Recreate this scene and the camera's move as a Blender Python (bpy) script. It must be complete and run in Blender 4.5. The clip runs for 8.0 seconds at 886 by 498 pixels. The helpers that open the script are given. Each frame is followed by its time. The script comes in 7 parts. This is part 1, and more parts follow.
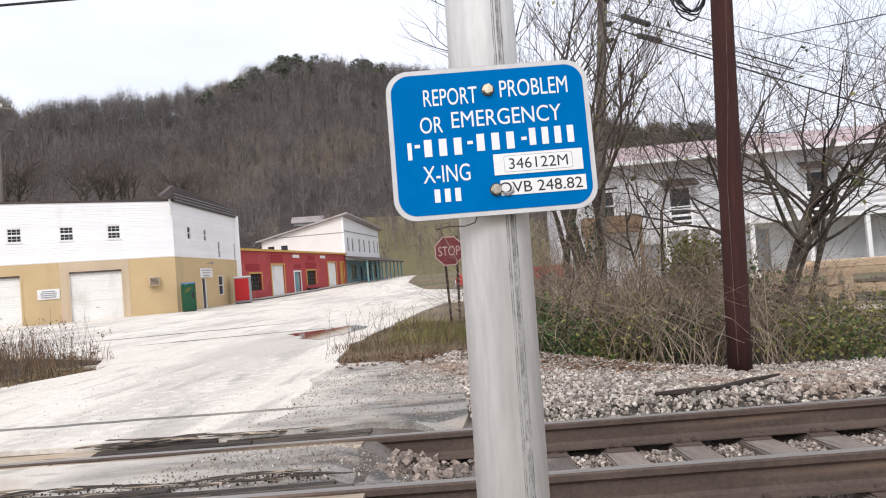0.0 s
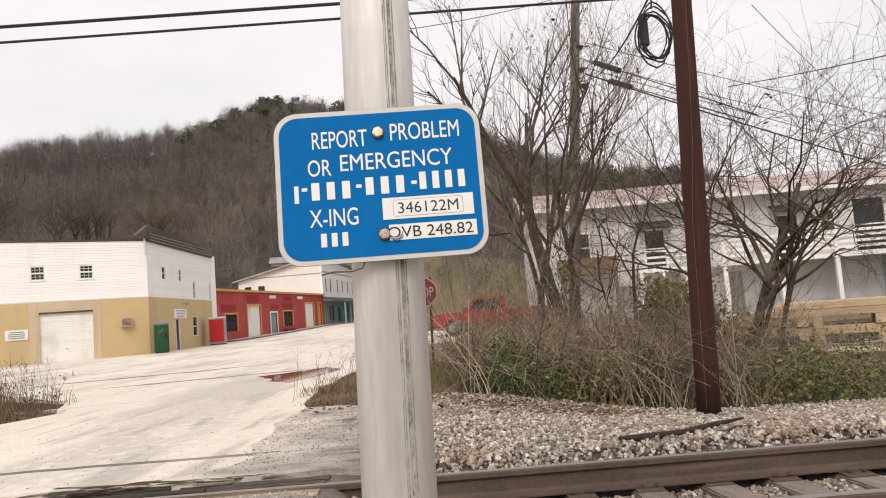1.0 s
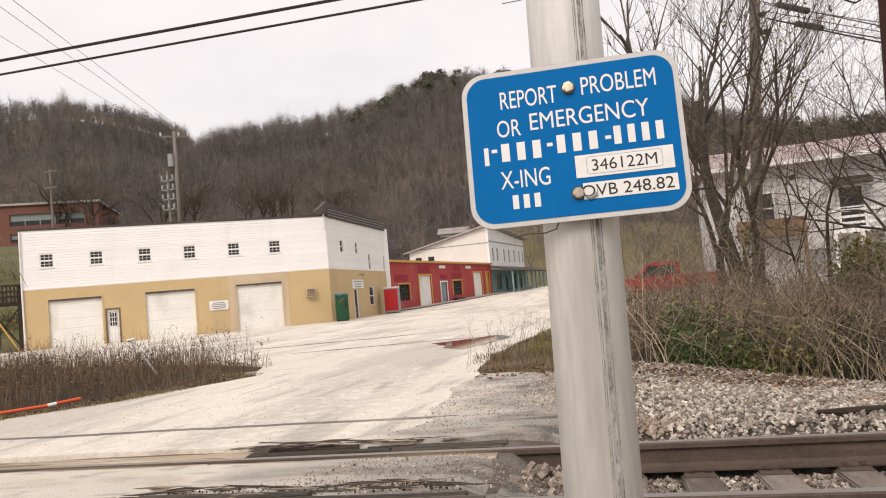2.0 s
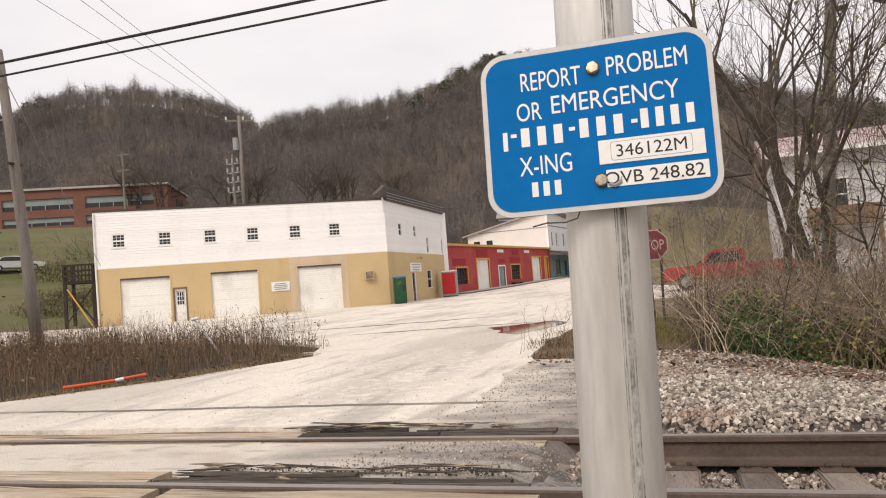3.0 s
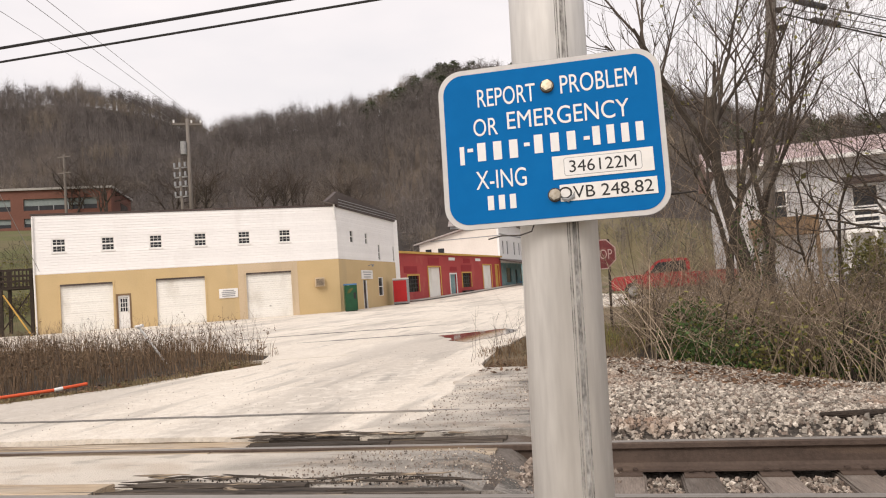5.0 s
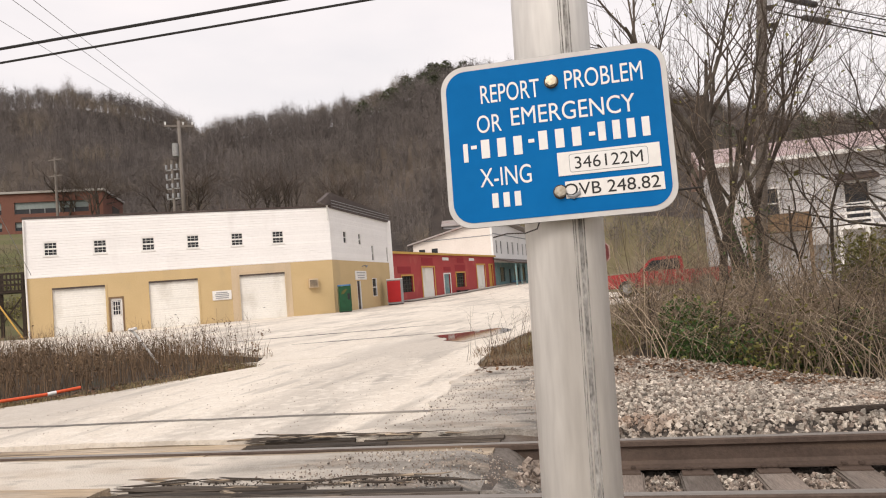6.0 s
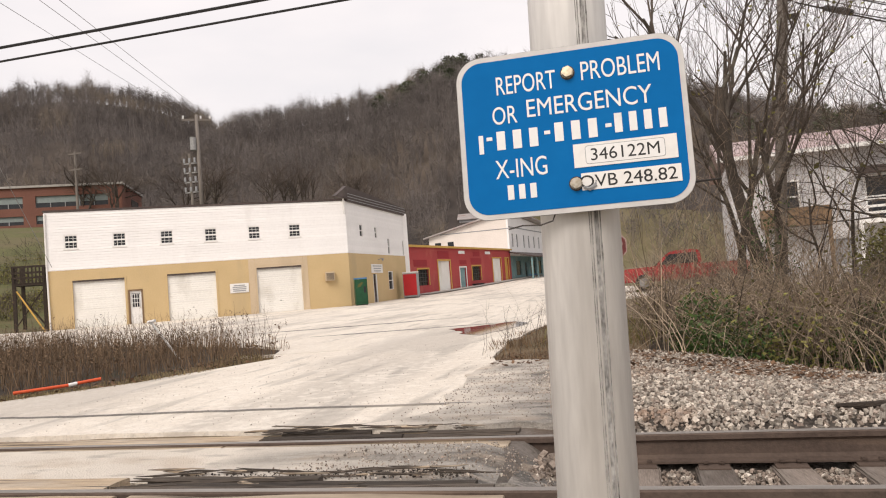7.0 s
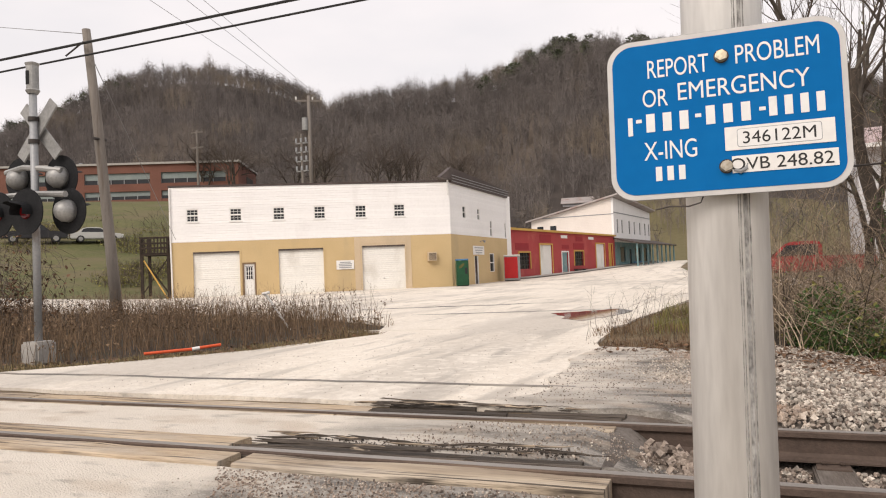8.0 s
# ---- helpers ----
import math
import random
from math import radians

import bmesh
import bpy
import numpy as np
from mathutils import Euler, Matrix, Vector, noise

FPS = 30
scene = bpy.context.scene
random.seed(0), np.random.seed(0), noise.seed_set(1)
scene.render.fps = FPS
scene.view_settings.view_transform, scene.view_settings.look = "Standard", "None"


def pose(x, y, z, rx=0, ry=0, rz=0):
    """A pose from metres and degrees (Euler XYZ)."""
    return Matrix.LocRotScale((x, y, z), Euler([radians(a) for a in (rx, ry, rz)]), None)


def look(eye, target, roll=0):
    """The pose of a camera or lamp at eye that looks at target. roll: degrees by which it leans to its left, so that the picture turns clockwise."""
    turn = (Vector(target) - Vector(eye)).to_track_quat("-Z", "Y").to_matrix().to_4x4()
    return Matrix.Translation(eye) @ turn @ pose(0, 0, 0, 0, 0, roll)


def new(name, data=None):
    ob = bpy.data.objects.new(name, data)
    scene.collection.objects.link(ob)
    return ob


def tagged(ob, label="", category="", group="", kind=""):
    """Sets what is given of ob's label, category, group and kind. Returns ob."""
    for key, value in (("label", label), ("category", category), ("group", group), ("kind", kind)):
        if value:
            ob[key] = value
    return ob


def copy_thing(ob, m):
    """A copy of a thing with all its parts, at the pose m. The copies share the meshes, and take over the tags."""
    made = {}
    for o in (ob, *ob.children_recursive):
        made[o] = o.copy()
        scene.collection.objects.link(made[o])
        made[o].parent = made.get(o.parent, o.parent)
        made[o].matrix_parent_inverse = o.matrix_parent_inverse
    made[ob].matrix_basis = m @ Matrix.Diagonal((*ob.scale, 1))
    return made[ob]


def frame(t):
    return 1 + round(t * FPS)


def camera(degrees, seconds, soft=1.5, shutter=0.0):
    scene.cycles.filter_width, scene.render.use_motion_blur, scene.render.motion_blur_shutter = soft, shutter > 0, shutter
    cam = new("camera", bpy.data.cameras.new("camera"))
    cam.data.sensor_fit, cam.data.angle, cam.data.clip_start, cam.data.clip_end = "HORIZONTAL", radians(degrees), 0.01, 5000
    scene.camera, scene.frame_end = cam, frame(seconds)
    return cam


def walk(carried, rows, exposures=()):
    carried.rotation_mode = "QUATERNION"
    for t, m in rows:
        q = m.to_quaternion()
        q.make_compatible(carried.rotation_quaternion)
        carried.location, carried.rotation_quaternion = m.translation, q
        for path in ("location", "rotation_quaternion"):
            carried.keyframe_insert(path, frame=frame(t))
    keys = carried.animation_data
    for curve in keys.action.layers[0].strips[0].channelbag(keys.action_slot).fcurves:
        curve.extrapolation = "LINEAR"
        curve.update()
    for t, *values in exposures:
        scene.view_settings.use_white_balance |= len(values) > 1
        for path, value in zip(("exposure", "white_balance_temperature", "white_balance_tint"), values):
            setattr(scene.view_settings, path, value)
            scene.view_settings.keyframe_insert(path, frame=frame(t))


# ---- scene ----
cam = camera(62.9, 8.0, soft=1.1)
PATH = [
    (0, (0.409, -3.666, 1.038), (0.375, -1.667, 1.105), -4.6),
    (0.2, (0.452, -3.649, 1.04), (0.378, -1.653, 1.151), -4.4),
    (0.5, (0.501, -3.639, 1.038), (0.446, -1.645, 1.191), -4.1),
    (0.8, (0.542, -3.631, 1.04), (0.554, -1.639, 1.213), -4.4),
    (1, (0.543, -3.636, 1.036), (0.574, -1.644, 1.211), -4.5),
    (1.2, (0.544, -3.647, 1.036), (0.549, -1.654, 1.202), -4.7),
    (1.5, (0.515, -3.65, 1.032), (0.372, -1.661, 1.184), -4.9),
    (1.8, (0.5, -3.617, 1.039), (0.186, -1.647, 1.171), -5.2),
    (2, (0.501, -3.614, 1.031), (0.074, -1.665, 1.158), -5.1),
    (2.2, (0.513, -3.593, 1.036), (0.001, -1.663, 1.148), -5.5),
    (3.3, (0.553, -3.56, 1.036), (-0.038, -1.651, 1.131), -4.2),
    (3.5, (0.553, -3.568, 1.037), (-0.022, -1.655, 1.134), -4.0),
    (4, (0.547, -3.57, 1.039), (0.02, -1.644, 1.141), -3.8),
    (4.5, (0.544, -3.57, 1.042), (0.056, -1.633, 1.146), -3.9),
    (5, (0.548, -3.578, 1.041), (0.091, -1.634, 1.148), -4.0),
    (6.5, (0.524, -3.563, 1.041), (0.086, -1.614, 1.142), -4.6),
    (7, (0.531, -3.567, 1.039), (0.047, -1.628, 1.13), -4.4),
    (7.3, (0.54, -3.558, 1.039), (0.005, -1.632, 1.123), -4.2),
    (7.5, (0.534, -3.567, 1.033), (-0.057, -1.658, 1.107), -4.1),
    (7.7, (0.513, -3.573, 1.029), (-0.162, -1.692, 1.093), -3.5),
    (8, (0.484, -3.639, 1.031), (-0.267, -1.786, 1.09), -2.3),
]
walk(cam, [(t, look(eye, target, roll)) for t, eye, target, roll in PATH],
     exposures=[(0.0, 0.52, 6050, 12), (0.6, 0.44, 6500, 12), (1.2, 0.34, 6900, 14), (8.0, 0.36, 6900, 14)])

# ---- place ----
# world and sun: a bright overcast sky
SUN_EL, SUN_ROT = radians(44), radians(192)
world = bpy.data.worlds.new("overcast_sky")
scene.world = world
world.use_nodes = True
wn, wl = world.node_tree.nodes, world.node_tree.links
sky = wn.new("ShaderNodeTexSky")
sky.sky_type, sky.sun_disc, sky.sun_elevation, sky.sun_rotation = "NISHITA", False, SUN_EL, SUN_ROT
sky.dust_density, sky.air_density = 4.0, 1.5
scale_sky = wn.new("ShaderNodeVectorMath")
scale_sky.operation = "SCALE"
scale_sky.inputs["Scale"].default_value = 0.11
wl.new(sky.outputs[0], scale_sky.inputs[0])
wcoord = wn.new("ShaderNodeTexCoord")
wmap = wn.new("ShaderNodeMapping")
wmap.inputs["Scale"].default_value = (1.0, 1.0, 3.0)
wl.new(wcoord.outputs["Generated"], wmap.inputs[0])
clouds = wn.new("ShaderNodeTexNoise")
clouds.inputs["Scale"].default_value, clouds.inputs["Detail"].default_value = 2.2, 5
wl.new(wmap.outputs[0], clouds.inputs["Vector"])
cramp = wn.new("ShaderNodeValToRGB")
cramp.color_ramp.elements[0].position, cramp.color_ramp.elements[0].color = 0.35, (0.78, 0.785, 0.82, 1)
cramp.color_ramp.elements[1].position, cramp.color_ramp.elements[1].color = 0.68, (0.93, 0.905, 0.92, 1)
wl.new(clouds.outputs[0], cramp.inputs[0])
wmix = wn.new("ShaderNodeMixRGB")
wmix.inputs[0].default_value = 0.88
wl.new(scale_sky.outputs[0], wmix.inputs[1])
wl.new(cramp.outputs[0], wmix.inputs[2])
wbg = wn["Background"]
wbg.inputs["Strength"].default_value = 0.92
wl.new(wmix.outputs[0], wbg.inputs[0])
sun = new("sun", bpy.data.lights.new("sun", "SUN"))
sun.data.energy, sun.data.angle, sun.data.color = 1.5, radians(28), (1.0, 0.95, 0.88)
sun.matrix_world = look((0, 0, 60), (-60 * math.sin(SUN_ROT) / math.tan(SUN_EL), -60 * math.cos(SUN_ROT) / math.tan(SUN_EL), 0))


# ---- materials ----
def material(name, a, b=None, rough=0.8, metal=0.0, coarse=1.5, fine=25.0, bump=0.15, bump_scale=40.0, spec=0.4, vary=0.0, stretch=(1, 1, 1), island=False):
    """Two colours mixed at two scales of noise, with fine relief."""
    m = bpy.data.materials.new(name)
    m.use_nodes = True
    n, l = m.node_tree.nodes, m.node_tree.links
    bsdf = n["Principled BSDF"]
    bsdf.inputs["Roughness"].default_value, bsdf.inputs["Metallic"].default_value = rough, metal
    bsdf.inputs["Specular IOR Level"].default_value = spec
    b = b or tuple(c * 0.75 for c in a)
    co = n.new("ShaderNodeTexCoord")
    mp = n.new("ShaderNodeMapping")
    mp.inputs["Scale"].default_value = stretch
    l.new(co.outputs["Object"], mp.inputs[0])
    big, small = n.new("ShaderNodeTexNoise"), n.new("ShaderNodeTexNoise")
    big.inputs["Scale"].default_value, big.inputs["Detail"].default_value = coarse, 4
    small.inputs["Scale"].default_value, small.inputs["Detail"].default_value = fine, 6
    for t in (big, small):
        l.new(mp.outputs[0], t.inputs["Vector"])
    add = n.new("ShaderNodeMath")
    add.operation = "ADD"
    l.new(big.outputs[0], add.inputs[0])
    l.new(small.outputs[0], add.inputs[1])
    rng = n.new("ShaderNodeMapRange")
    rng.inputs[1].default_value, rng.inputs[2].default_value = 0.72, 1.28
    l.new(add.outputs[0], rng.inputs[0])
    mix = n.new("ShaderNodeMixRGB")
    mix.inputs[1].default_value, mix.inputs[2].default_value = (*a, 1), (*b, 1)
    l.new(rng.outputs[0], mix.inputs[0])
    out = mix.outputs[0]
    if vary:
        src = n.new("ShaderNodeNewGeometry").outputs["Random Per Island"] if island else n.new("ShaderNodeObjectInfo").outputs["Random"]
        vr = n.new("ShaderNodeMapRange")
        vr.inputs[3].default_value, vr.inputs[4].default_value = 1 - vary, 1 + vary
        l.new(src, vr.inputs[0])
        mul = n.new("ShaderNodeVectorMath")
        mul.operation = "SCALE"
        l.new(out, mul.inputs[0])
        l.new(vr.outputs[0], mul.inputs["Scale"])
        out = mul.outputs[0]
    l.new(out, bsdf.inputs["Base Color"])
    if bump:
        relief = n.new("ShaderNodeTexNoise")
        relief.inputs["Scale"].default_value, relief.inputs["Detail"].default_value = bump_scale, 5
        l.new(mp.outputs[0], relief.inputs["Vector"])
        bp = n.new("ShaderNodeBump")
        bp.inputs["Strength"].default_value, bp.inputs["Distance"].default_value = bump, 0.02
        l.new(relief.outputs[0], bp.inputs["Height"])
        l.new(bp.outputs[0], bsdf.inputs["Normal"])
    return m


def overlay(m, colour, scale, low, high, amount=1.0, stretch=(1, 1, 1), detail=5, rough=None):
    """Lays patches of another colour (stains, dust, wear) over a material."""
    n, l = m.node_tree.nodes, m.node_tree.links
    bsdf = n["Principled BSDF"]
    old = bsdf.inputs["Base Color"].links[0].from_socket
    co, mp, tex, rng, mix = (n.new(k) for k in ("ShaderNodeTexCoord", "ShaderNodeMapping", "ShaderNodeTexNoise", "ShaderNodeMapRange", "ShaderNodeMixRGB"))
    mp.inputs["Scale"].default_value = stretch
    mp.inputs["Location"].default_value = (scale * 3.7, low * 11, 1.3)
    tex.inputs["Scale"].default_value, tex.inputs["Detail"].default_value = scale, detail
    rng.inputs[1].default_value, rng.inputs[2].default_value, rng.inputs[4].default_value = low, high, amount
    l.new(co.outputs["Object"], mp.inputs[0])
    l.new(mp.outputs[0], tex.inputs["Vector"])
    l.new(tex.outputs[0], rng.inputs[0])
    l.new(rng.outputs[0], mix.inputs[0])
    l.new(old, mix.inputs[1])
    mix.inputs[2].default_value = (*colour, 1)
    l.new(mix.outputs[0], bsdf.inputs["Base Color"])
    if rough is not None:
        rr = n.new("ShaderNodeMapRange")
        rr.inputs[3].default_value, rr.inputs[4].default_value = bsdf.inputs["Roughness"].default_value, rough
        l.new(rng.outputs[0], rr.inputs[0])
        l.new(rr.outputs[0], bsdf.inputs["Roughness"])
    return m


def lapped(m, pitch, depth=0.6, axis="Z", dark=0.85):
    """Adds the shadow-casting relief of lapped boards or ribs of that pitch in metres."""
    n, l = m.node_tree.nodes, m.node_tree.links
    bsdf = n["Principled BSDF"]
    co, sep, div, fr = n.new("ShaderNodeTexCoord"), n.new("ShaderNodeSeparateXYZ"), n.new("ShaderNodeMath"), n.new("ShaderNodeMath")
    div.operation, fr.operation = "DIVIDE", "FRACT"
    div.inputs[1].default_value = pitch
    l.new(co.outputs["Object"], sep.inputs[0])
    l.new(sep.outputs[axis], div.inputs[0])
    l.new(div.outputs[0], fr.inputs[0])
    bp = n.new("ShaderNodeBump")
    bp.inputs["Strength"].default_value, bp.inputs["Distance"].default_value = depth, 0.03
    bp.invert = True
    l.new(fr.outputs[0], bp.inputs["Height"])
    if bsdf.inputs["Normal"].links:
        l.new(bsdf.inputs["Normal"].links[0].from_socket, bp.inputs["Normal"])
    l.new(bp.outputs[0], bsdf.inputs["Normal"])
    return m


def glass_mat(name, tint=(0.02, 0.022, 0.025)):
    m = material(name, tint, tuple(c * 1.6 for c in tint), rough=0.08, coarse=2, fine=9, bump=0.03, bump_scale=6, spec=0.3)
    return m


M = dict(
    soil=overlay(overlay(material("soil", (0.11, 0.08, 0.05), (0.18, 0.135, 0.085), 0.95, coarse=0.4, fine=9, bump=0.6, bump_scale=18), (0.21, 0.16, 0.095), 0.25, 0.48, 0.62), (0.09, 0.10, 0.035), 0.09, 0.52, 0.62, 0.8),
    lawn=overlay(material("lawn", (0.066, 0.076, 0.022), (0.125, 0.118, 0.045), 0.95, coarse=0.12, fine=3, bump=0.5, bump_scale=14), (0.13, 0.105, 0.055), 0.12, 0.5, 0.62, 0.8, (1, 1, 8)),
    # leaf litter, its colour darkened further for the shadows between the stems
    brush_floor=overlay(material("shaded_leaf_litter", (0.040, 0.030, 0.021), (0.065, 0.046, 0.030), 0.97, coarse=0.9, fine=14, bump=0.8, bump_scale=20), (0.03, 0.035, 0.014), 0.5, 0.5, 0.62, 0.7),
    field=overlay(material("winter_pasture", (0.115, 0.105, 0.045), (0.165, 0.135, 0.075), 0.95, coarse=0.08, fine=1.5, bump=0.5, bump_scale=4), (0.19, 0.155, 0.105), 0.06, 0.5, 0.64, 0.8),
    road=overlay(overlay(overlay(material("pale_worn_pavement", (0.74, 0.675, 0.585), (0.63, 0.57, 0.49), 0.9, coarse=0.5, fine=22, bump=0.5, bump_scale=30), (0.32, 0.295, 0.265), 0.35, 0.54, 0.68, 0.4, (1.6, 0.4, 1)), (0.80, 0.74, 0.65), 0.5, 0.50, 0.68, 0.7, (1.3, 0.5, 1)), (0.20, 0.185, 0.17), 1.5, 0.62, 0.72, 0.5, (1.6, 0.3, 1)),
    asphalt=overlay(overlay(material("cracked_asphalt", (0.16, 0.155, 0.15), (0.26, 0.25, 0.235), 0.92, coarse=1.2, fine=60, bump=0.8, bump_scale=70), (0.42, 0.385, 0.34), 0.9, 0.5, 0.66, 0.8), (0.05, 0.048, 0.045), 1.4, 0.55, 0.64, 0.8, (0.35, 1.4, 1)),
    ballast_bed=overlay(material("ballast_fines", (0.085, 0.072, 0.062), (0.17, 0.148, 0.13), 0.95, coarse=3, fine=40, bump=0.9, bump_scale=30), (0.12, 0.075, 0.045), 0.8, 0.52, 0.66, 0.8),
    stone=overlay(material("limestone_ballast", (0.56, 0.505, 0.435), (0.27, 0.235, 0.20), 0.9, coarse=9, fine=50, bump=0.5, bump_scale=60, vary=0.55, island=True), (0.30, 0.19, 0.13), 1.1, 0.55, 0.66, 0.7),
    stone_dark=material("dirty_ballast", (0.34, 0.285, 0.24), (0.16, 0.122, 0.098), 0.95, coarse=9, fine=50, bump=0.5, bump_scale=60, vary=0.5, island=True),
    rust=overlay(material("rusted_rail_steel", (0.080, 0.057, 0.046), (0.125, 0.091, 0.073), 0.75, 0.3, coarse=3, fine=40, bump=0.2, bump_scale=80), (0.24, 0.17, 0.12), 2.0, 0.55, 0.7, 0.6, (0.3, 1, 4)),
    rail_top=material("worn_rail_head", (0.40, 0.37, 0.34), (0.27, 0.24, 0.215), 0.45, 0.7, coarse=2, fine=30, bump=0.05, stretch=(0.2, 3, 1)),
    tie=overlay(material("weathered_tie_wood", (0.235, 0.195, 0.165), (0.115, 0.092, 0.076), 0.95, coarse=2, fine=18, bump=0.8, bump_scale=14, vary=0.35, stretch=(6, 0.6, 6)), (0.30, 0.27, 0.24), 1.2, 0.52, 0.7, 0.7, (5, 0.7, 1)),
    plank=overlay(material("crossing_timber", (0.54, 0.425, 0.295), (0.28, 0.212, 0.148), 0.92, coarse=1.5, fine=14, bump=0.7, bump_scale=12, vary=0.3, stretch=(0.5, 8, 8)), (0.50, 0.43, 0.34), 0.7, 0.5, 0.66, 0.8, (0.4, 4, 1)),
    plank_black=material("tarred_splintered_timber", (0.032, 0.026, 0.022), (0.125, 0.102, 0.082), 0.95, coarse=2, fine=14, bump=0.9, bump_scale=12, vary=0.3, stretch=(0.5, 9, 9)),
    alu=overlay(material("weathered_aluminium", (0.80, 0.79, 0.765), (0.66, 0.65, 0.63), 0.45, 0.25, coarse=5, fine=40, bump=0.06, bump_scale=30, stretch=(3, 3, 0.4)), (0.36, 0.34, 0.32), 3, 0.58, 0.75, 0.6, (3, 3, 0.25)),
    grime=material("black_streak", (0.10, 0.097, 0.092), (0.44, 0.43, 0.41), 0.8, coarse=90, fine=320, bump=0.3, stretch=(1, 1, 0.5)),
    sign_blue=overlay(material("blue_reflective_sheeting", (0.0, 0.128, 0.375), (0.0, 0.142, 0.41), 0.6, coarse=6, fine=40, bump=0.02, spec=0.04), (0.004, 0.155, 0.415), 14, 0.55, 0.75, 0.5),
    sign_white=overlay(material("white_reflective_sheeting", (0.80, 0.80, 0.79), (0.74, 0.74, 0.73), 0.4, coarse=8, fine=60, bump=0.02), (0.55, 0.53, 0.5), 25, 0.62, 0.75, 0.5),
    border_grey=overlay(material("greyed_reflective_border", (0.60, 0.59, 0.575), (0.52, 0.51, 0.50), 0.45, coarse=8, fine=60, bump=0.02), (0.42, 0.40, 0.38), 20, 0.6, 0.75, 0.5),
    label_white=material("white_label_tape", (0.80, 0.79, 0.76), (0.72, 0.71, 0.69), 0.35, coarse=20, fine=80, bump=0.03),
    ink=material("black_lettering", (0.012, 0.012, 0.013), (0.02, 0.02, 0.02), 0.5, bump=0),
    steel=material("galvanised_bolt", (0.45, 0.42, 0.36), (0.30, 0.26, 0.20), 0.4, 0.8, coarse=60, fine=200, bump=0.1),
    brass=material("dull_brass_bolt", (0.62, 0.55, 0.42), (0.44, 0.38, 0.27), 0.4, 0.8, coarse=60, fine=200, bump=0.1),
    black_iron=material("dark_iron", (0.03, 0.028, 0.027), (0.06, 0.05, 0.045), 0.6, 0.4),
    siding=lapped(overlay(material("white_vinyl_siding", (0.86, 0.85, 0.84), (0.80, 0.79, 0.78), 0.55, coarse=0.5, fine=6, bump=0.03), (0.60, 0.58, 0.56), 0.5, 0.6, 0.75, 0.5, (1, 1, 0.3)), 0.2, 0.5),
    tan=overlay(material("tan_stucco", (0.56, 0.42, 0.23), (0.50, 0.37, 0.195), 0.85, coarse=0.6, fine=14, bump=0.2), (0.42, 0.33, 0.20), 0.5, 0.58, 0.72, 0.6, (1, 1, 0.35)),
    tan_light=overlay(material("faded_tan_panel", (0.58, 0.46, 0.32), (0.52, 0.41, 0.28), 0.85, coarse=0.7, fine=14, bump=0.2), (0.45, 0.36, 0.25), 0.6, 0.56, 0.7, 0.6, (1, 1, 0.3)),
    dark_trim=overlay(material("dark_brown_metal_trim", (0.045, 0.032, 0.028), (0.075, 0.055, 0.05), 0.6, coarse=1, fine=9), (0.14, 0.11, 0.10), 0.8, 0.55, 0.7, 0.6, (1, 0.2, 1)),
    cream_board=lapped(overlay(material("cream_painted_boards", (0.80, 0.74, 0.68), (0.72, 0.66, 0.60), 0.7, coarse=0.5, fine=7, bump=0.05), (0.55, 0.50, 0.45), 0.4, 0.56, 0.7, 0.6, (1, 1, 0.4)), 0.2, 0.4),
    siding_board=overlay(material("white_siding_board", (0.86, 0.85, 0.84), (0.80, 0.79, 0.78), 0.5, coarse=0.5, fine=6, bump=0.03, vary=0.03), (0.62, 0.60, 0.58), 0.5, 0.62, 0.76, 0.4, (1, 1, 0.3)),
    garage=lapped(overlay(material("white_sectional_door", (0.78, 0.765, 0.72), (0.70, 0.685, 0.64), 0.55, coarse=0.8, fine=8, bump=0.03), (0.52, 0.49, 0.43), 0.9, 0.56, 0.72, 0.7, (1, 1, 0.5)), 0.13, 0.7),
    white_paint=overlay(material("white_paint", (0.78, 0.77, 0.75), (0.70, 0.69, 0.67), 0.6, coarse=1.5, fine=20, bump=0.1), (0.5, 0.47, 0.43), 1.5, 0.6, 0.74, 0.6),
    grey_wall=overlay(overlay(material("grey_white_stucco", (0.60, 0.60, 0.605), (0.50, 0.50, 0.51), 0.85, coarse=0.5, fine=9, bump=0.15), (0.34, 0.34, 0.35), 0.4, 0.55, 0.72, 0.7, (1, 1, 0.4)), (0.46, 0.45, 0.45), 0.7, 0.55, 0.7, 0.6),
    glass=glass_mat("dark_window_glass"),
    glass_green=material("green_window_film", (0.14, 0.16, 0.05), (0.08, 0.10, 0.03), 0.2, coarse=3, fine=10, bump=0),
    red_wall=lapped(overlay(material("red_painted_metal", (0.40, 0.045, 0.045), (0.33, 0.035, 0.038), 0.6, coarse=0.5, fine=8, bump=0.05), (0.47, 0.11, 0.09), 0.5, 0.55, 0.7, 0.7), 0.3, 0.5, "X"),
    red_dark=material("fresh_red_patch", (0.30, 0.012, 0.02), (0.25, 0.01, 0.018), 0.6, coarse=1, fine=9, bump=0.05),
    red_paint=overlay(material("red_gloss_paint", (0.24, 0.014, 0.017), (0.18, 0.012, 0.014), 0.4, coarse=2, fine=20, bump=0.02), (0.28, 0.08, 0.06), 2, 0.6, 0.7, 0.6),
    red_bright=material("bright_red_plastic", (0.50, 0.018, 0.022), (0.42, 0.015, 0.02), 0.4, coarse=2, fine=20, bump=0.02),
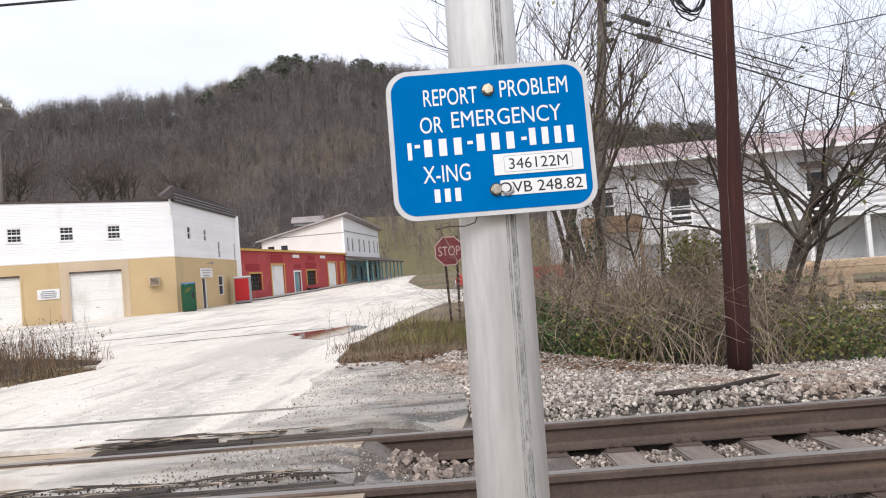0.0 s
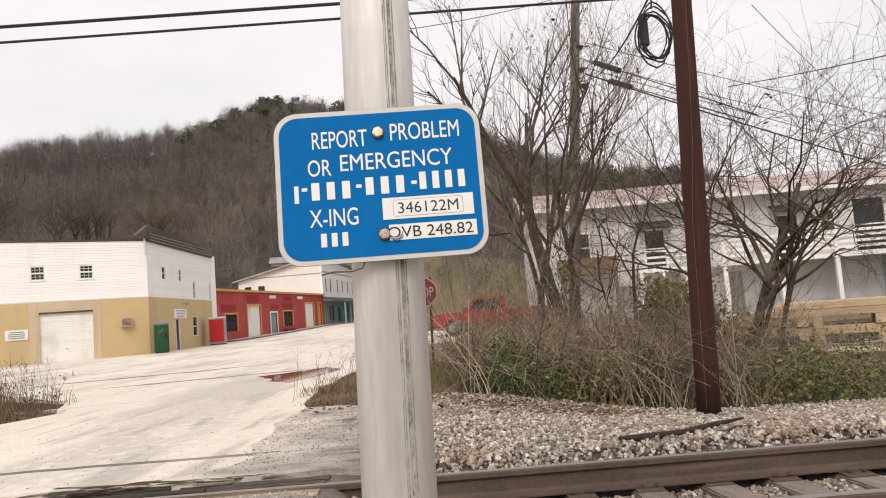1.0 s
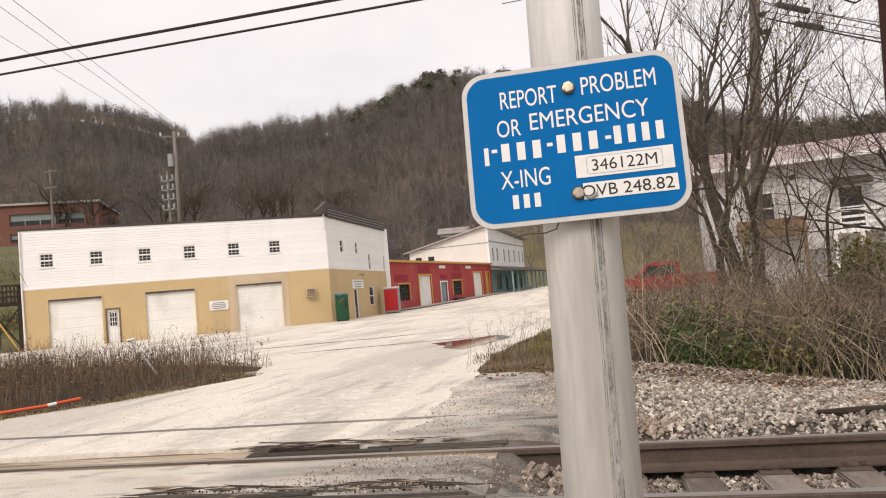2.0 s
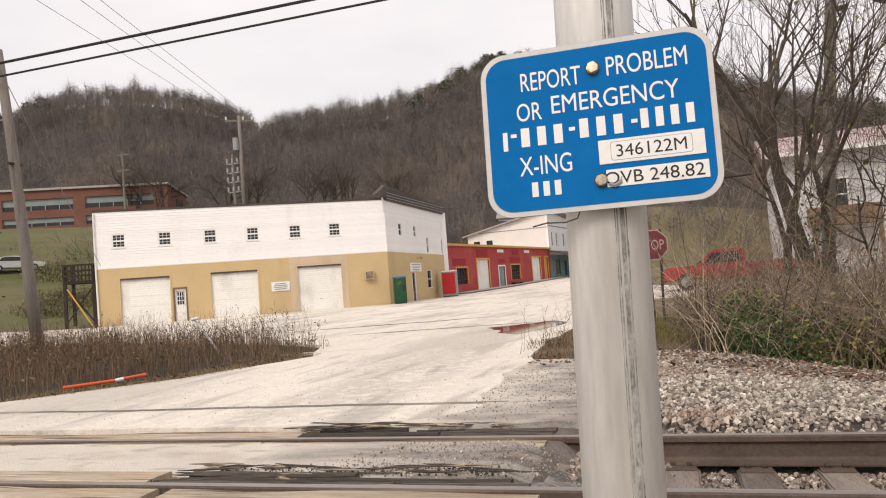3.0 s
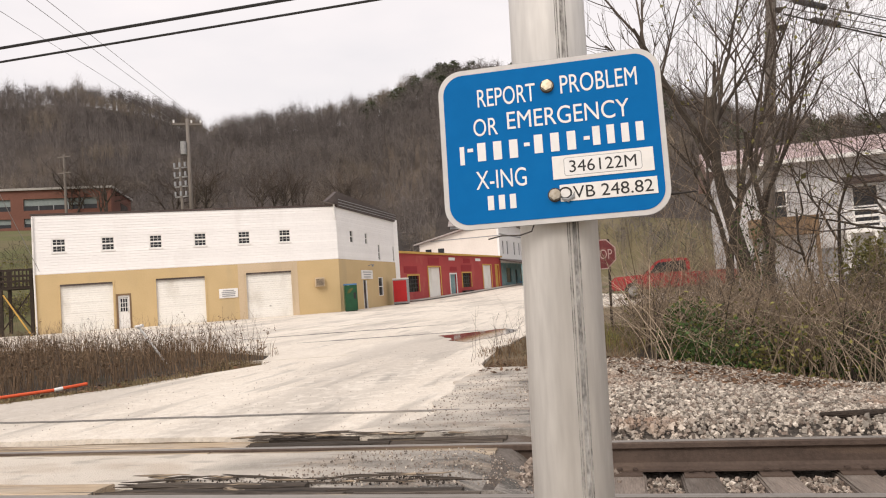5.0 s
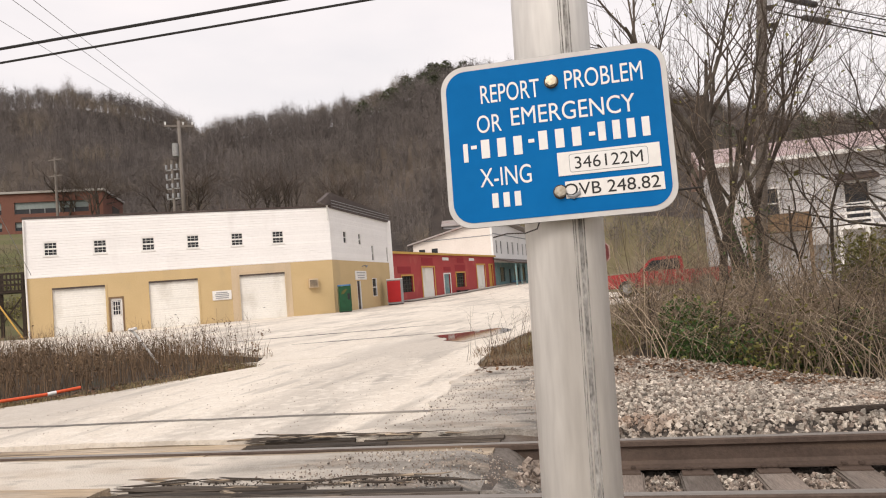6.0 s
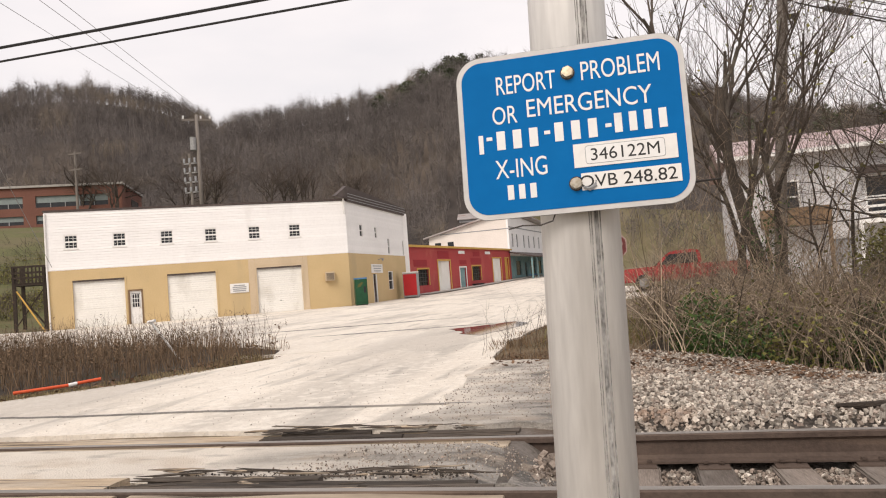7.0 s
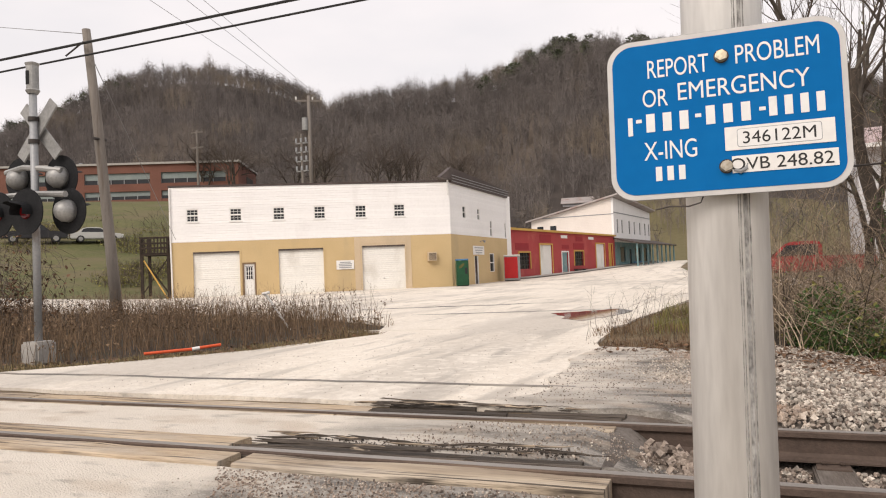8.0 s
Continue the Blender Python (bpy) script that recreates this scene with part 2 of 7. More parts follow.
    truck_red=overlay(material("sun_faded_red_car_paint", (0.36, 0.028, 0.032), (0.28, 0.022, 0.026), 0.35, coarse=2, fine=20, bump=0.01), (0.36, 0.09, 0.07), 1.5, 0.58, 0.7, 0.5),
    yellow=material("yellow_trim_paint", (0.56, 0.34, 0.08), (0.48, 0.29, 0.07), 0.6),
    teal=overlay(material("teal_painted_wood", (0.17, 0.30, 0.31), (0.12, 0.22, 0.24), 0.7, coarse=1, fine=10), (0.32, 0.36, 0.34), 1.5, 0.5, 0.7, 0.7),
    blue_paint=material("blue_painted_boards", (0.08, 0.20, 0.36), (0.06, 0.15, 0.28), 0.7),
    green_paint=overlay(material("green_machine_paint", (0.008, 0.075, 0.030), (0.006, 0.05, 0.02), 0.35, coarse=3, fine=20, bump=0.02), (0.25, 0.34, 0.12), 2.5, 0.62, 0.68, 0.8),
    grey_metal=overlay(material("grey_painted_metal", (0.34, 0.35, 0.36), (0.26, 0.27, 0.28), 0.5, 0.2, coarse=4, fine=30, bump=0.05), (0.20, 0.16, 0.13), 3, 0.6, 0.72, 0.6),
    cream_roof=overlay(material("weathered_tin_roof", (0.46, 0.42, 0.40), (0.36, 0.32, 0.31), 0.5, 0.3, coarse=0.7, fine=10), (0.28, 0.15, 0.11), 0.6, 0.55, 0.7, 0.7),
    pink_roof=lapped(overlay(material("faded_pink_tin_roof", (0.42, 0.30, 0.29), (0.50, 0.40, 0.39), 0.55, 0.2, coarse=0.7, fine=10), (0.30, 0.16, 0.14), 0.5, 0.55, 0.7, 0.6), 0.4, 0.6, "X"),
    pole_wood=overlay(material("grey_weathered_pole", (0.235, 0.210, 0.185), (0.165, 0.145, 0.128), 0.9, coarse=2, fine=20, bump=0.5, bump_scale=16, stretch=(6, 6, 0.5)), (0.12, 0.095, 0.075), 2, 0.56, 0.7, 0.7, (5, 5, 0.3)),
    dark_pole=overlay(material("creosoted_pole", (0.034, 0.010, 0.008), (0.055, 0.018, 0.014), 0.9, coarse=2, fine=20, bump=0.5, bump_scale=16, stretch=(6, 6, 0.5)), (0.09, 0.034, 0.027), 2, 0.56, 0.7, 0.7, (5, 5, 0.3)),
    bark=overlay(material("grey_brown_bark", (0.078, 0.062, 0.049), (0.045, 0.036, 0.029), 0.95, coarse=3, fine=25, bump=0.7, bump_scale=20, stretch=(3, 3, 0.8)), (0.19, 0.175, 0.135), 2, 0.56, 0.7, 0.6),
    vine_bark=material("vine_grown_bark", (0.15, 0.14, 0.075), (0.10, 0.085, 0.055), 0.95, coarse=3, fine=25, bump=0.7, bump_scale=20),
    twig=material("dry_brush_stems", (0.33, 0.255, 0.18), (0.15, 0.108, 0.072), 0.95, coarse=1, fine=9, bump=0, vary=0.4, island=True),
    twig_dark=material("bare_twigs", (0.105, 0.082, 0.066), (0.068, 0.053, 0.042), 0.95, coarse=1, fine=9, bump=0, vary=0.3, island=True),
    cane=material("pale_bramble_canes", (0.44, 0.355, 0.26), (0.26, 0.20, 0.14), 0.9, coarse=1, fine=9, bump=0, vary=0.35, island=True),
    forest=overlay(material("bare_winter_trees", (0.180, 0.158, 0.147), (0.108, 0.094, 0.087), 0.95, coarse=0.03, fine=0.12, bump=0, vary=0.3, island=True), (0.27, 0.215, 0.150), 0.045, 0.55, 0.68, 0.6),
    pine=material("dark_evergreen", (0.050, 0.062, 0.034), (0.080, 0.088, 0.05), 0.95, coarse=0.1, fine=2, bump=0, vary=0.35, island=True),
    litter=overlay(material("leaf_littered_slope", (0.075, 0.061, 0.053), (0.047, 0.039, 0.035), 0.97, coarse=0.02, fine=0.3, bump=0.8, bump_scale=0.5), (0.125, 0.096, 0.07), 0.015, 0.5, 0.65, 0.7),
    dry_grass=material("dry_tan_weeds", (0.21, 0.142, 0.082), (0.115, 0.074, 0.044), 0.95, coarse=0.6, fine=8, bump=0, vary=0.45, island=True),
    tan_grass=material("tan_winter_grass", (0.30, 0.225, 0.125), (0.19, 0.155, 0.075), 0.95, coarse=0.6, fine=8, bump=0, vary=0.4, island=True),
    weed_brown=material("russet_dry_weeds", (0.215, 0.145, 0.088), (0.110, 0.073, 0.047), 0.95, coarse=0.6, fine=8, bump=0, vary=0.5, island=True),
    green_leaf=material("ivy_leaves", (0.028, 0.066, 0.014), (0.06, 0.105, 0.024), 0.7, coarse=0.8, fine=8, bump=0, vary=0.5, island=True),
    olive_leaf=material("olive_leaves", (0.13, 0.13, 0.035), (0.20, 0.18, 0.05), 0.7, coarse=0.8, fine=8, bump=0, vary=0.4, island=True),
    brown_leaf=material("fallen_leaves", (0.165, 0.095, 0.055), (0.10, 0.058, 0.035), 0.9, coarse=2, fine=8, bump=0, vary=0.5, island=True),
    lumber=material("fresh_sawn_lumber", (0.62, 0.47, 0.32), (0.46, 0.33, 0.21), 0.85, coarse=2, fine=12, bump=0.2, vary=0.2, stretch=(0.5, 5, 5)),
    brick=lapped(material("red_brick_facade", (0.205, 0.092, 0.066), (0.150, 0.066, 0.048), 0.9, coarse=0.4, fine=6, bump=0.2), 0.3, 0.3),
    panel_blue=material("grey_green_window_panel", (0.25, 0.29, 0.28), (0.20, 0.235, 0.23), 0.6, coarse=1, fine=4, bump=0.02),
    orange=material("orange_plastic", (0.72, 0.105, 0.035), (0.62, 0.09, 0.03), 0.5, coarse=4, fine=20),
    concrete=material("grey_concrete", (0.42, 0.40, 0.37), (0.33, 0.31, 0.285), 0.9, coarse=3, fine=30),
    cable=material("black_cable", (0.015, 0.015, 0.016), (0.025, 0.025, 0.025), 0.6, bump=0),
    wire=material("grey_wire", (0.16, 0.155, 0.155), (0.2, 0.2, 0.2), 0.6, bump=0),
    signal_black=material("black_signal_hood", (0.010, 0.011, 0.012), (0.020, 0.020, 0.022), 0.6, coarse=6, fine=30, spec=0.15),
    red_lens=material("red_signal_lens", (0.12, 0.006, 0.008), (0.08, 0.004, 0.005), 0.15, bump=0.1),
    silver=material("silver_paint", (0.36, 0.36, 0.35), (0.25, 0.25, 0.245), 0.5, 0.4, coarse=4, fine=30),
    stop_red=overlay(material("faded_stop_red", (0.15, 0.020, 0.022), (0.10, 0.018, 0.02), 0.5, coarse=5, fine=30, bump=0.02), (0.18, 0.06, 0.05), 8, 0.55, 0.7, 0.7),
    faded_letter=material("faded_letter_sheeting", (0.46, 0.34, 0.32), (0.34, 0.22, 0.20), 0.6, coarse=9, fine=40, bump=0.02),
    car_silver=material("silver_car_paint", (0.50, 0.50, 0.47), (0.46, 0.46, 0.44), 0.3, 0.3, bump=0),
    car_black=material("black_car_paint", (0.015, 0.015, 0.017), (0.02, 0.02, 0.022), 0.25, bump=0),
    tyre=material("tyre_rubber", (0.018, 0.018, 0.018), (0.03, 0.03, 0.03), 0.85),
    water=material("puddle_water", (0.05, 0.04, 0.032), (0.07, 0.055, 0.045), 0.04, coarse=2, fine=6, bump=0.015, bump_scale=3, spec=0.9),
    rot_wood=overlay(material("rotten_wood", (0.022, 0.016, 0.013), (0.05, 0.037, 0.028), 0.95, coarse=4, fine=25, bump=0.9, bump_scale=20, stretch=(1, 5, 5)), (0.11, 0.075, 0.055), 4, 0.6, 0.72, 0.6),
    wood_brown=material("brown_deck_wood", (0.20, 0.13, 0.075), (0.15, 0.095, 0.055), 0.85, coarse=2, fine=12),
    hidden=material("dim_room", (0.10, 0.09, 0.08), (0.07, 0.065, 0.06), 0.95),
)


def dusted(name, x_pale, x_dark):
    """Asphalt that is caked with pale dust towards one side, with a ragged change between the two."""
    m = overlay(overlay(material(name, (0.24, 0.222, 0.20), (0.42, 0.39, 0.35), 0.92, coarse=1.4, fine=70, bump=0.9, bump_scale=80), (0.05, 0.047, 0.044), 1.6, 0.50, 0.58, 0.85, (0.3, 1.8, 1), 9), (0.40, 0.375, 0.34), 45, 0.55, 0.66, 0.5)
    n, l = m.node_tree.nodes, m.node_tree.links
    bsdf = n["Principled BSDF"]
    old = bsdf.inputs["Base Color"].links[0].from_socket
    co, sep, tex, mul, add, rng, mix, pale = (n.new(k) for k in ("ShaderNodeTexCoord", "ShaderNodeSeparateXYZ", "ShaderNodeTexNoise", "ShaderNodeMath", "ShaderNodeMath", "ShaderNodeMapRange", "ShaderNodeMixRGB", "ShaderNodeMixRGB"))
    tex.inputs["Scale"].default_value, tex.inputs["Detail"].default_value = 1.6, 8
    mul.operation, mul.inputs[1].default_value = "MULTIPLY", 3.2
    l.new(co.outputs["Object"], sep.inputs[0])
    l.new(co.outputs["Object"], tex.inputs["Vector"])
    l.new(tex.outputs[0], mul.inputs[0])
    l.new(mul.outputs[0], add.inputs[0])
    l.new(sep.outputs["X"], add.inputs[1])
    rng.inputs[1].default_value, rng.inputs[2].default_value = x_pale + 1.6, x_dark + 1.6
    rng.inputs[3].default_value, rng.inputs[4].default_value = 0.93, 0.04
    l.new(add.outputs[0], rng.inputs[0])
    pale.inputs[1].default_value, pale.inputs[2].default_value = (0.80, 0.735, 0.645, 1), (0.60, 0.545, 0.47, 1)
    l.new(tex.outputs[0], pale.inputs[0])
    l.new(rng.outputs[0], mix.inputs[0])
    l.new(old, mix.inputs[1])
    l.new(pale.outputs[0], mix.inputs[2])
    l.new(mix.outputs[0], bsdf.inputs["Base Color"])
    return m


overlay(M["road"], (0.44, 0.405, 0.36), 24, 0.50, 0.64, 0.35)
overlay(M["road"], (0.80, 0.75, 0.67), 7, 0.48, 0.66, 0.55)
overlay(M["road"], (0.30, 0.28, 0.255), 60, 0.58, 0.66, 0.4)
overlay(M["road"], (0.27, 0.25, 0.225), 0.9, 0.58, 0.64, 0.4, (2.2, 0.35, 1), 8)
overlay(M["road"], (0.30, 0.275, 0.25), 0.22, 0.52, 0.62, 0.4, (1.8, 0.6, 1), 9)
overlay(M["plank"], (0.05, 0.04, 0.032), 2.2, 0.54, 0.60, 0.9, (0.35, 14, 1), 8)
overlay(M["plank"], (0.20, 0.155, 0.115), 0.9, 0.46, 0.62, 0.6, (1, 2.5, 1), 7)
overlay(M["plank"], (0.62, 0.55, 0.46), 1.4, 0.52, 0.66, 0.6, (0.5, 2.5, 1), 8)
overlay(M["plank_black"], (0.20, 0.175, 0.15), 1.6, 0.60, 0.66, 0.6, (0.4, 12, 1), 8)
M["crossing"] = dusted("dusty_crossing_asphalt", -2.5, -0.6)
M["approach"] = dusted("dusty_approach_asphalt", -2.3, -1.5)
M["apron"] = dusted("dusty_apron_asphalt", -1.5, -0.2)

for dusty in ("crossing", "approach", "apron"):
    overlay(M[dusty], (0.46, 0.365, 0.275), 1.7, 0.52, 0.66, 0.45, (1, 1.8, 1), 8)
    overlay(M[dusty], (0.22, 0.195, 0.17), 5.0, 0.58, 0.68, 0.4, (0.6, 1.6, 1), 8)
    overlay(M[dusty], (0.14, 0.125, 0.11), 70, 0.62, 0.70, 0.5)

# ---- mesh helpers ----
def thing(name, m, label, category, group="", kind=""):
    e = new(name)
    e.matrix_world = m
    e.empty_display_size = 0.2
    return tagged(e, label, category, group, kind)


def part(name, bm, mat, parent=None, label="", smooth=False):
    me = bpy.data.meshes.new(name)
    if smooth:
        for f in bm.faces:
            f.smooth = True
    bm.to_mesh(me)
    bm.free()
    for mm in (mat if isinstance(mat, (list, tuple)) else [mat]):
        me.materials.append(mm)
    ob = new(name, me)
    if parent:
        ob.parent = parent
    if label:
        ob["label"] = label
    return ob


def box(x0, x1, y0, y1, z0, z1, bevel=0.0, bm=None):
    b = bmesh.new() if bm is None else bm
    r = bmesh.ops.create_cube(b, size=1)
    bmesh.ops.transform(b, verts=r["verts"], matrix=Matrix.LocRotScale(((x0 + x1) / 2, (y0 + y1) / 2, (z0 + z1) / 2), None, (x1 - x0, y1 - y0, z1 - z0)))
    if bevel:
        bmesh.ops.bevel(b, geom=list({e for v in r["verts"] for e in v.link_edges}), offset=bevel, segments=2, affect="EDGES", clamp_overlap=True)
    return b


def tube(points, radii, sides=6, bm=None, cap=True):
    """A round bar along points, with one radius or one for each point."""
    b = bmesh.new() if bm is None else bm
    pts = [Vector(p) for p in points]
    radii = radii if isinstance(radii, (list, tuple)) else [radii] * len(pts)
    rings = []
    for i, p in enumerate(pts):
        d = (pts[min(i + 1, len(pts) - 1)] - pts[max(i - 1, 0)]).normalized()
        a = d.cross(Vector((0.31, 0.2, 1)) if abs(d.z) < 0.9 else Vector((1, 0.1, 0))).normalized()
        c = d.cross(a)
        rings.append([b.verts.new(p + radii[i] * (math.cos(k * math.tau / sides) * a + math.sin(k * math.tau / sides) * c)) for k in range(sides)])
    for r, s in zip(rings, rings[1:]):
        for k in range(sides):
            b.faces.new((r[k], r[(k + 1) % sides], s[(k + 1) % sides], s[k]))
    if cap:
        b.faces.new(rings[0][::-1])
        b.faces.new(rings[-1])
    return b


def prism(profile, x0, x1, axis="x", bm=None):
    """A closed profile, given as (a, b) pairs, drawn out along an axis: x takes (y, z), y takes (x, z), z takes (x, y)."""
    b = bmesh.new() if bm is None else bm
    at = {"x": lambda s, p: (s, p[0], p[1]), "y": lambda s, p: (p[0], s, p[1]), "z": lambda s, p: (p[0], p[1], s)}[axis]
    lo, hi = [b.verts.new(at(x0, p)) for p in profile], [b.verts.new(at(x1, p)) for p in profile]
    n = len(profile)
    for k in range(n):
        b.faces.new((lo[k], lo[(k + 1) % n], hi[(k + 1) % n], hi[k]))
    b.faces.new(lo[::-1])
    b.faces.new(hi)
    bmesh.ops.recalc_face_normals(b, faces=b.faces[:])
    return b


def rounded(w, h, r, seg=6):
    out = []
    for cx, cy, a0 in ((w / 2 - r, h / 2 - r, 0), (-w / 2 + r, h / 2 - r, 90), (-w / 2 + r, -h / 2 + r, 180), (w / 2 - r, -h / 2 + r, 270)):
        out += [(cx + r * math.cos(radians(a0 + 90 * k / seg)), cy + r * math.sin(radians(a0 + 90 * k / seg))) for k in range(seg + 1)]
    return out


def pierced(x0, x1, z0, z1, thick, holes):
    """A wall from y = 0 (outer face) to y = thick, with openings (x0, x1, z0, z1) that go through it."""
    b = bmesh.new()
    xs = sorted({x0, x1, *(v for h in holes for v in h[:2])})
    zs = sorted({z0, z1, *(v for h in holes for v in h[2:])})
    solid = lambda i, j: 0 <= i < len(xs) - 1 and 0 <= j < len(zs) - 1 and not any(h[0] <= (xs[i] + xs[i + 1]) / 2 <= h[1] and h[2] <= (zs[j] + zs[j + 1]) / 2 <= h[3] for h in holes)
    q = lambda *p: b.faces.new([b.verts.new(v) for v in p])
    for i in range(len(xs) - 1):
        for j in range(len(zs) - 1):
            if not solid(i, j):
                continue
            a, c, d, e = xs[i], xs[i + 1], zs[j], zs[j + 1]
            q((a, 0, d), (c, 0, d), (c, 0, e), (a, 0, e))
            q((c, thick, d), (a, thick, d), (a, thick, e), (c, thick, e))
            if not solid(i - 1, j):
                q((a, thick, d), (a, 0, d), (a, 0, e), (a, thick, e))
            if not solid(i + 1, j):
                q((c, 0, d), (c, thick, d), (c, thick, e), (c, 0, e))
            if not solid(i, j - 1):
                q((a, thick, d), (c, thick, d), (c, 0, d), (a, 0, d))
            if not solid(i, j + 1):
                q((a, 0, e), (c, 0, e), (c, thick, e), (a, thick, e))
    bmesh.ops.remove_doubles(b, verts=b.verts[:], dist=1e-5)
    return b


def soup(name, verts, faces, mat, label, category, kind="stuff", parent=None):
    me = bpy.data.meshes.new(name)
    me.from_pydata(verts, [], faces)
    for mm in (mat if isinstance(mat, (list, tuple)) else [mat]):
        me.materials.append(mm)
    ob = new(name, me)
    if parent:
        ob.parent = parent
    return tagged(ob, label, category, kind=kind)


def turned(x, y, z, ux, uy):
    """A pose whose local x runs along (ux, uy)."""
    return pose(x, y, z, 0, 0, math.degrees(math.atan2(uy, ux)))


# ---- the ground ----
def smooth01(v):
    v = min(1.0, max(0.0, v))
    return v * v * (3 - 2 * v)


def ground_z(x, y):
    """Height of the land: level round the crossing, a low brushy strip beside it, a rise up the valley and a grassy bank to the school."""
    z = -0.06
    side = smooth01((x + 0.2) / 1.2)
    z -= smooth01((x - 0.2) / 3.8) * (0.36 * smooth01((y - 1.7) / 3.4) + 0.10 * smooth01((y - 5) / 4)) * (1 - smooth01((y - 12) / 6))
    if y < -0.9:
        z -= 0.32 * smooth01((-0.9 - y) / 1.6) * smooth01((x - 0.1) / 1.2)
    if -2.6 < y < 1.9:
        z -= 0.25 * smooth01((x + 0.3) / 0.4) * smooth01((1.85 - y) / 0.35) * smooth01((y + 2.6) / 0.8)
    z += 1.15 * smooth01((y - 45) / 70)
    bank = (-(x + 33) * 0.78 + (y - 24) * 0.62)
    if x < -30:
        z += 12.4 * smooth01(bank / 72) * smooth01((-30 - x) / 12)
    return z


def spread(lo, hi, near_lo, near_hi, near_step, growth):
    """Grid lines: even steps in the near stretch, growing ones away from it."""
    mid = [near_lo + i * near_step for i in range(int((near_hi - near_lo) / near_step) + 1)]
    left, right, s = [near_lo], [mid[-1]], near_step
    while left[-1] > lo or right[-1] < hi:
        s *= growth
        left.append(max(lo, left[-1] - s))
        right.append(min(hi, right[-1] + s))
    out = sorted(set(left[1:] + mid + right[1:]))
    return out


gx, gy = spread(-900, 900, -3, 8, 0.25, 1.14), spread(-600, 900, -3.5, 7, 0.25, 1.14)
gverts = [(x, y, ground_z(x, y) - 0.03 + 0.03 * noise.noise(Vector((x * 0.7, y * 0.7, 0)))) for y in gy for x in gx]
gfaces = [(j * len(gx) + i, j * len(gx) + i + 1, (j + 1) * len(gx) + i + 1, (j + 1) * len(gx) + i) for j in range(len(gy) - 1) for i in range(len(gx) - 1)]
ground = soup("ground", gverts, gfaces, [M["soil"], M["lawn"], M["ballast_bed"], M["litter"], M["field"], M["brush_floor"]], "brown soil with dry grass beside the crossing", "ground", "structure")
for p, f in zip(ground.data.polygons, gfaces):
    cx, cy = gverts[f[0]][0], gverts[f[0]][1]
    p.use_smooth = True
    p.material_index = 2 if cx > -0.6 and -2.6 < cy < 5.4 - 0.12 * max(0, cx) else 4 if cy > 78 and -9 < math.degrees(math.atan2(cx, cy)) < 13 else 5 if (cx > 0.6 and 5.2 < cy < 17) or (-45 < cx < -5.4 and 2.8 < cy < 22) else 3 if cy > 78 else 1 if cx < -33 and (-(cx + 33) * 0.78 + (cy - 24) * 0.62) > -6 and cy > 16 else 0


def sheet(name, outline, lift, mat, label, category, kind="structure", step=0.5, rough_edge=0.12, z=None, seed=0.0):
    """A thin slab that follows the ground inside an outline, with a crumbled edge."""
    pts = []
    for a, c in zip(outline, outline[1:] + outline[:1]):
        n = max(1, int(math.dist(a, c) / step))
        for k in range(n):
            x, y = a[0] + (c[0] - a[0]) * k / n, a[1] + (c[1] - a[1]) * k / n
            v = noise.noise_vector(Vector((x * 0.9, y * 0.9, seed))) * rough_edge
            w = noise.noise_vector(Vector((x * 4, y * 4, seed + 5))) * rough_edge * 0.5
            pts.append((x + v.x + w.x, y + v.y + w.y))
    b = bmesh.new()
    top = [b.verts.new((x, y, (ground_z(x, y) if z is None else z) + lift)) for x, y in pts]
    edges = [b.edges.new((top[i], top[(i + 1) % len(top)])) for i in range(len(top))]
    bmesh.ops.triangle_fill(b, use_beauty=True, use_dissolve=False, edges=edges)
    bmesh.ops.recalc_face_normals(b, faces=b.faces[:])
    if sum(f.normal.z for f in b.faces) < 0:
        bmesh.ops.reverse_faces(b, faces=b.faces[:])
    low = [b.verts.new(v.co - Vector((0, 0, 0.06))) for v in top]
    for i in range(len(top)):
        j = (i + 1) % len(top)
        b.faces.new((top[i], low[i], low[j], top[j]))
    return tagged(part(name, b, mat), label, category, kind=kind)


ROAD_BEYOND = [(-14, 1.85), (-0.5, 1.85), (-0.7, 3.4), (-1.1, 4.6), (-1.35, 6.4), (-1.5, 9), (-1.2, 12), (-0.8, 18), (0, 24), (6.5, 24.5), (8, 33), (2, 37),
               (-2, 50), (-5, 75), (-6, 112), (-12, 112), (-13.2, 84), (-17.4, 56), (-17.0, 41.2), (-32.6, 31.8), (-60, 17), (-60, 12.5),
               (-40, 21.5), (-24, 17.5), (-14, 14.4), (-8.8, 11.8), (-6.4, 10.1), (-5.5, 7.7), (-6.3, 5.4), (-7.6, 3.6), (-8.6, 2.7)]
sheet("road", ROAD_BEYOND, 0.012, M["road"], "pale worn concrete and gravel road, dusty and stained", "road")
sheet("road_crossing", [(-14, -9), (-0.3, -9), (-0.1, -1.4), (-0.2, -0.285), (-14, -0.285)], 0.022, M["approach"], "dusty worn pavement approach to the crossing", "road", seed=3)
sheet("road_apron", [(-1.7, 1.765), (0.42, 1.765), (0.5, 2.6), (0.5, 4.6), (-0.2, 5.6), (-1.25, 5.9), (-1.3, 4.6), (-1.15, 3.4), (-1.05, 2.6), (-1.2, 2.3)], 0.024, M["apron"], "grey broken asphalt apron strewn with gravel", "road", seed=9, step=0.12, rough_edge=0.16)
infill = sheet("road_infill", [(-14, 0.33), (0.1, 0.33), (0.2, 0.5), (0.05, 0.95), (-0.25, 1.26), (-14, 1.26)], 0.03, M["crossing"], "dusty cracked asphalt fill between the rails", "road", seed=12, step=0.25, rough_edge=0.05, z=-0.09)
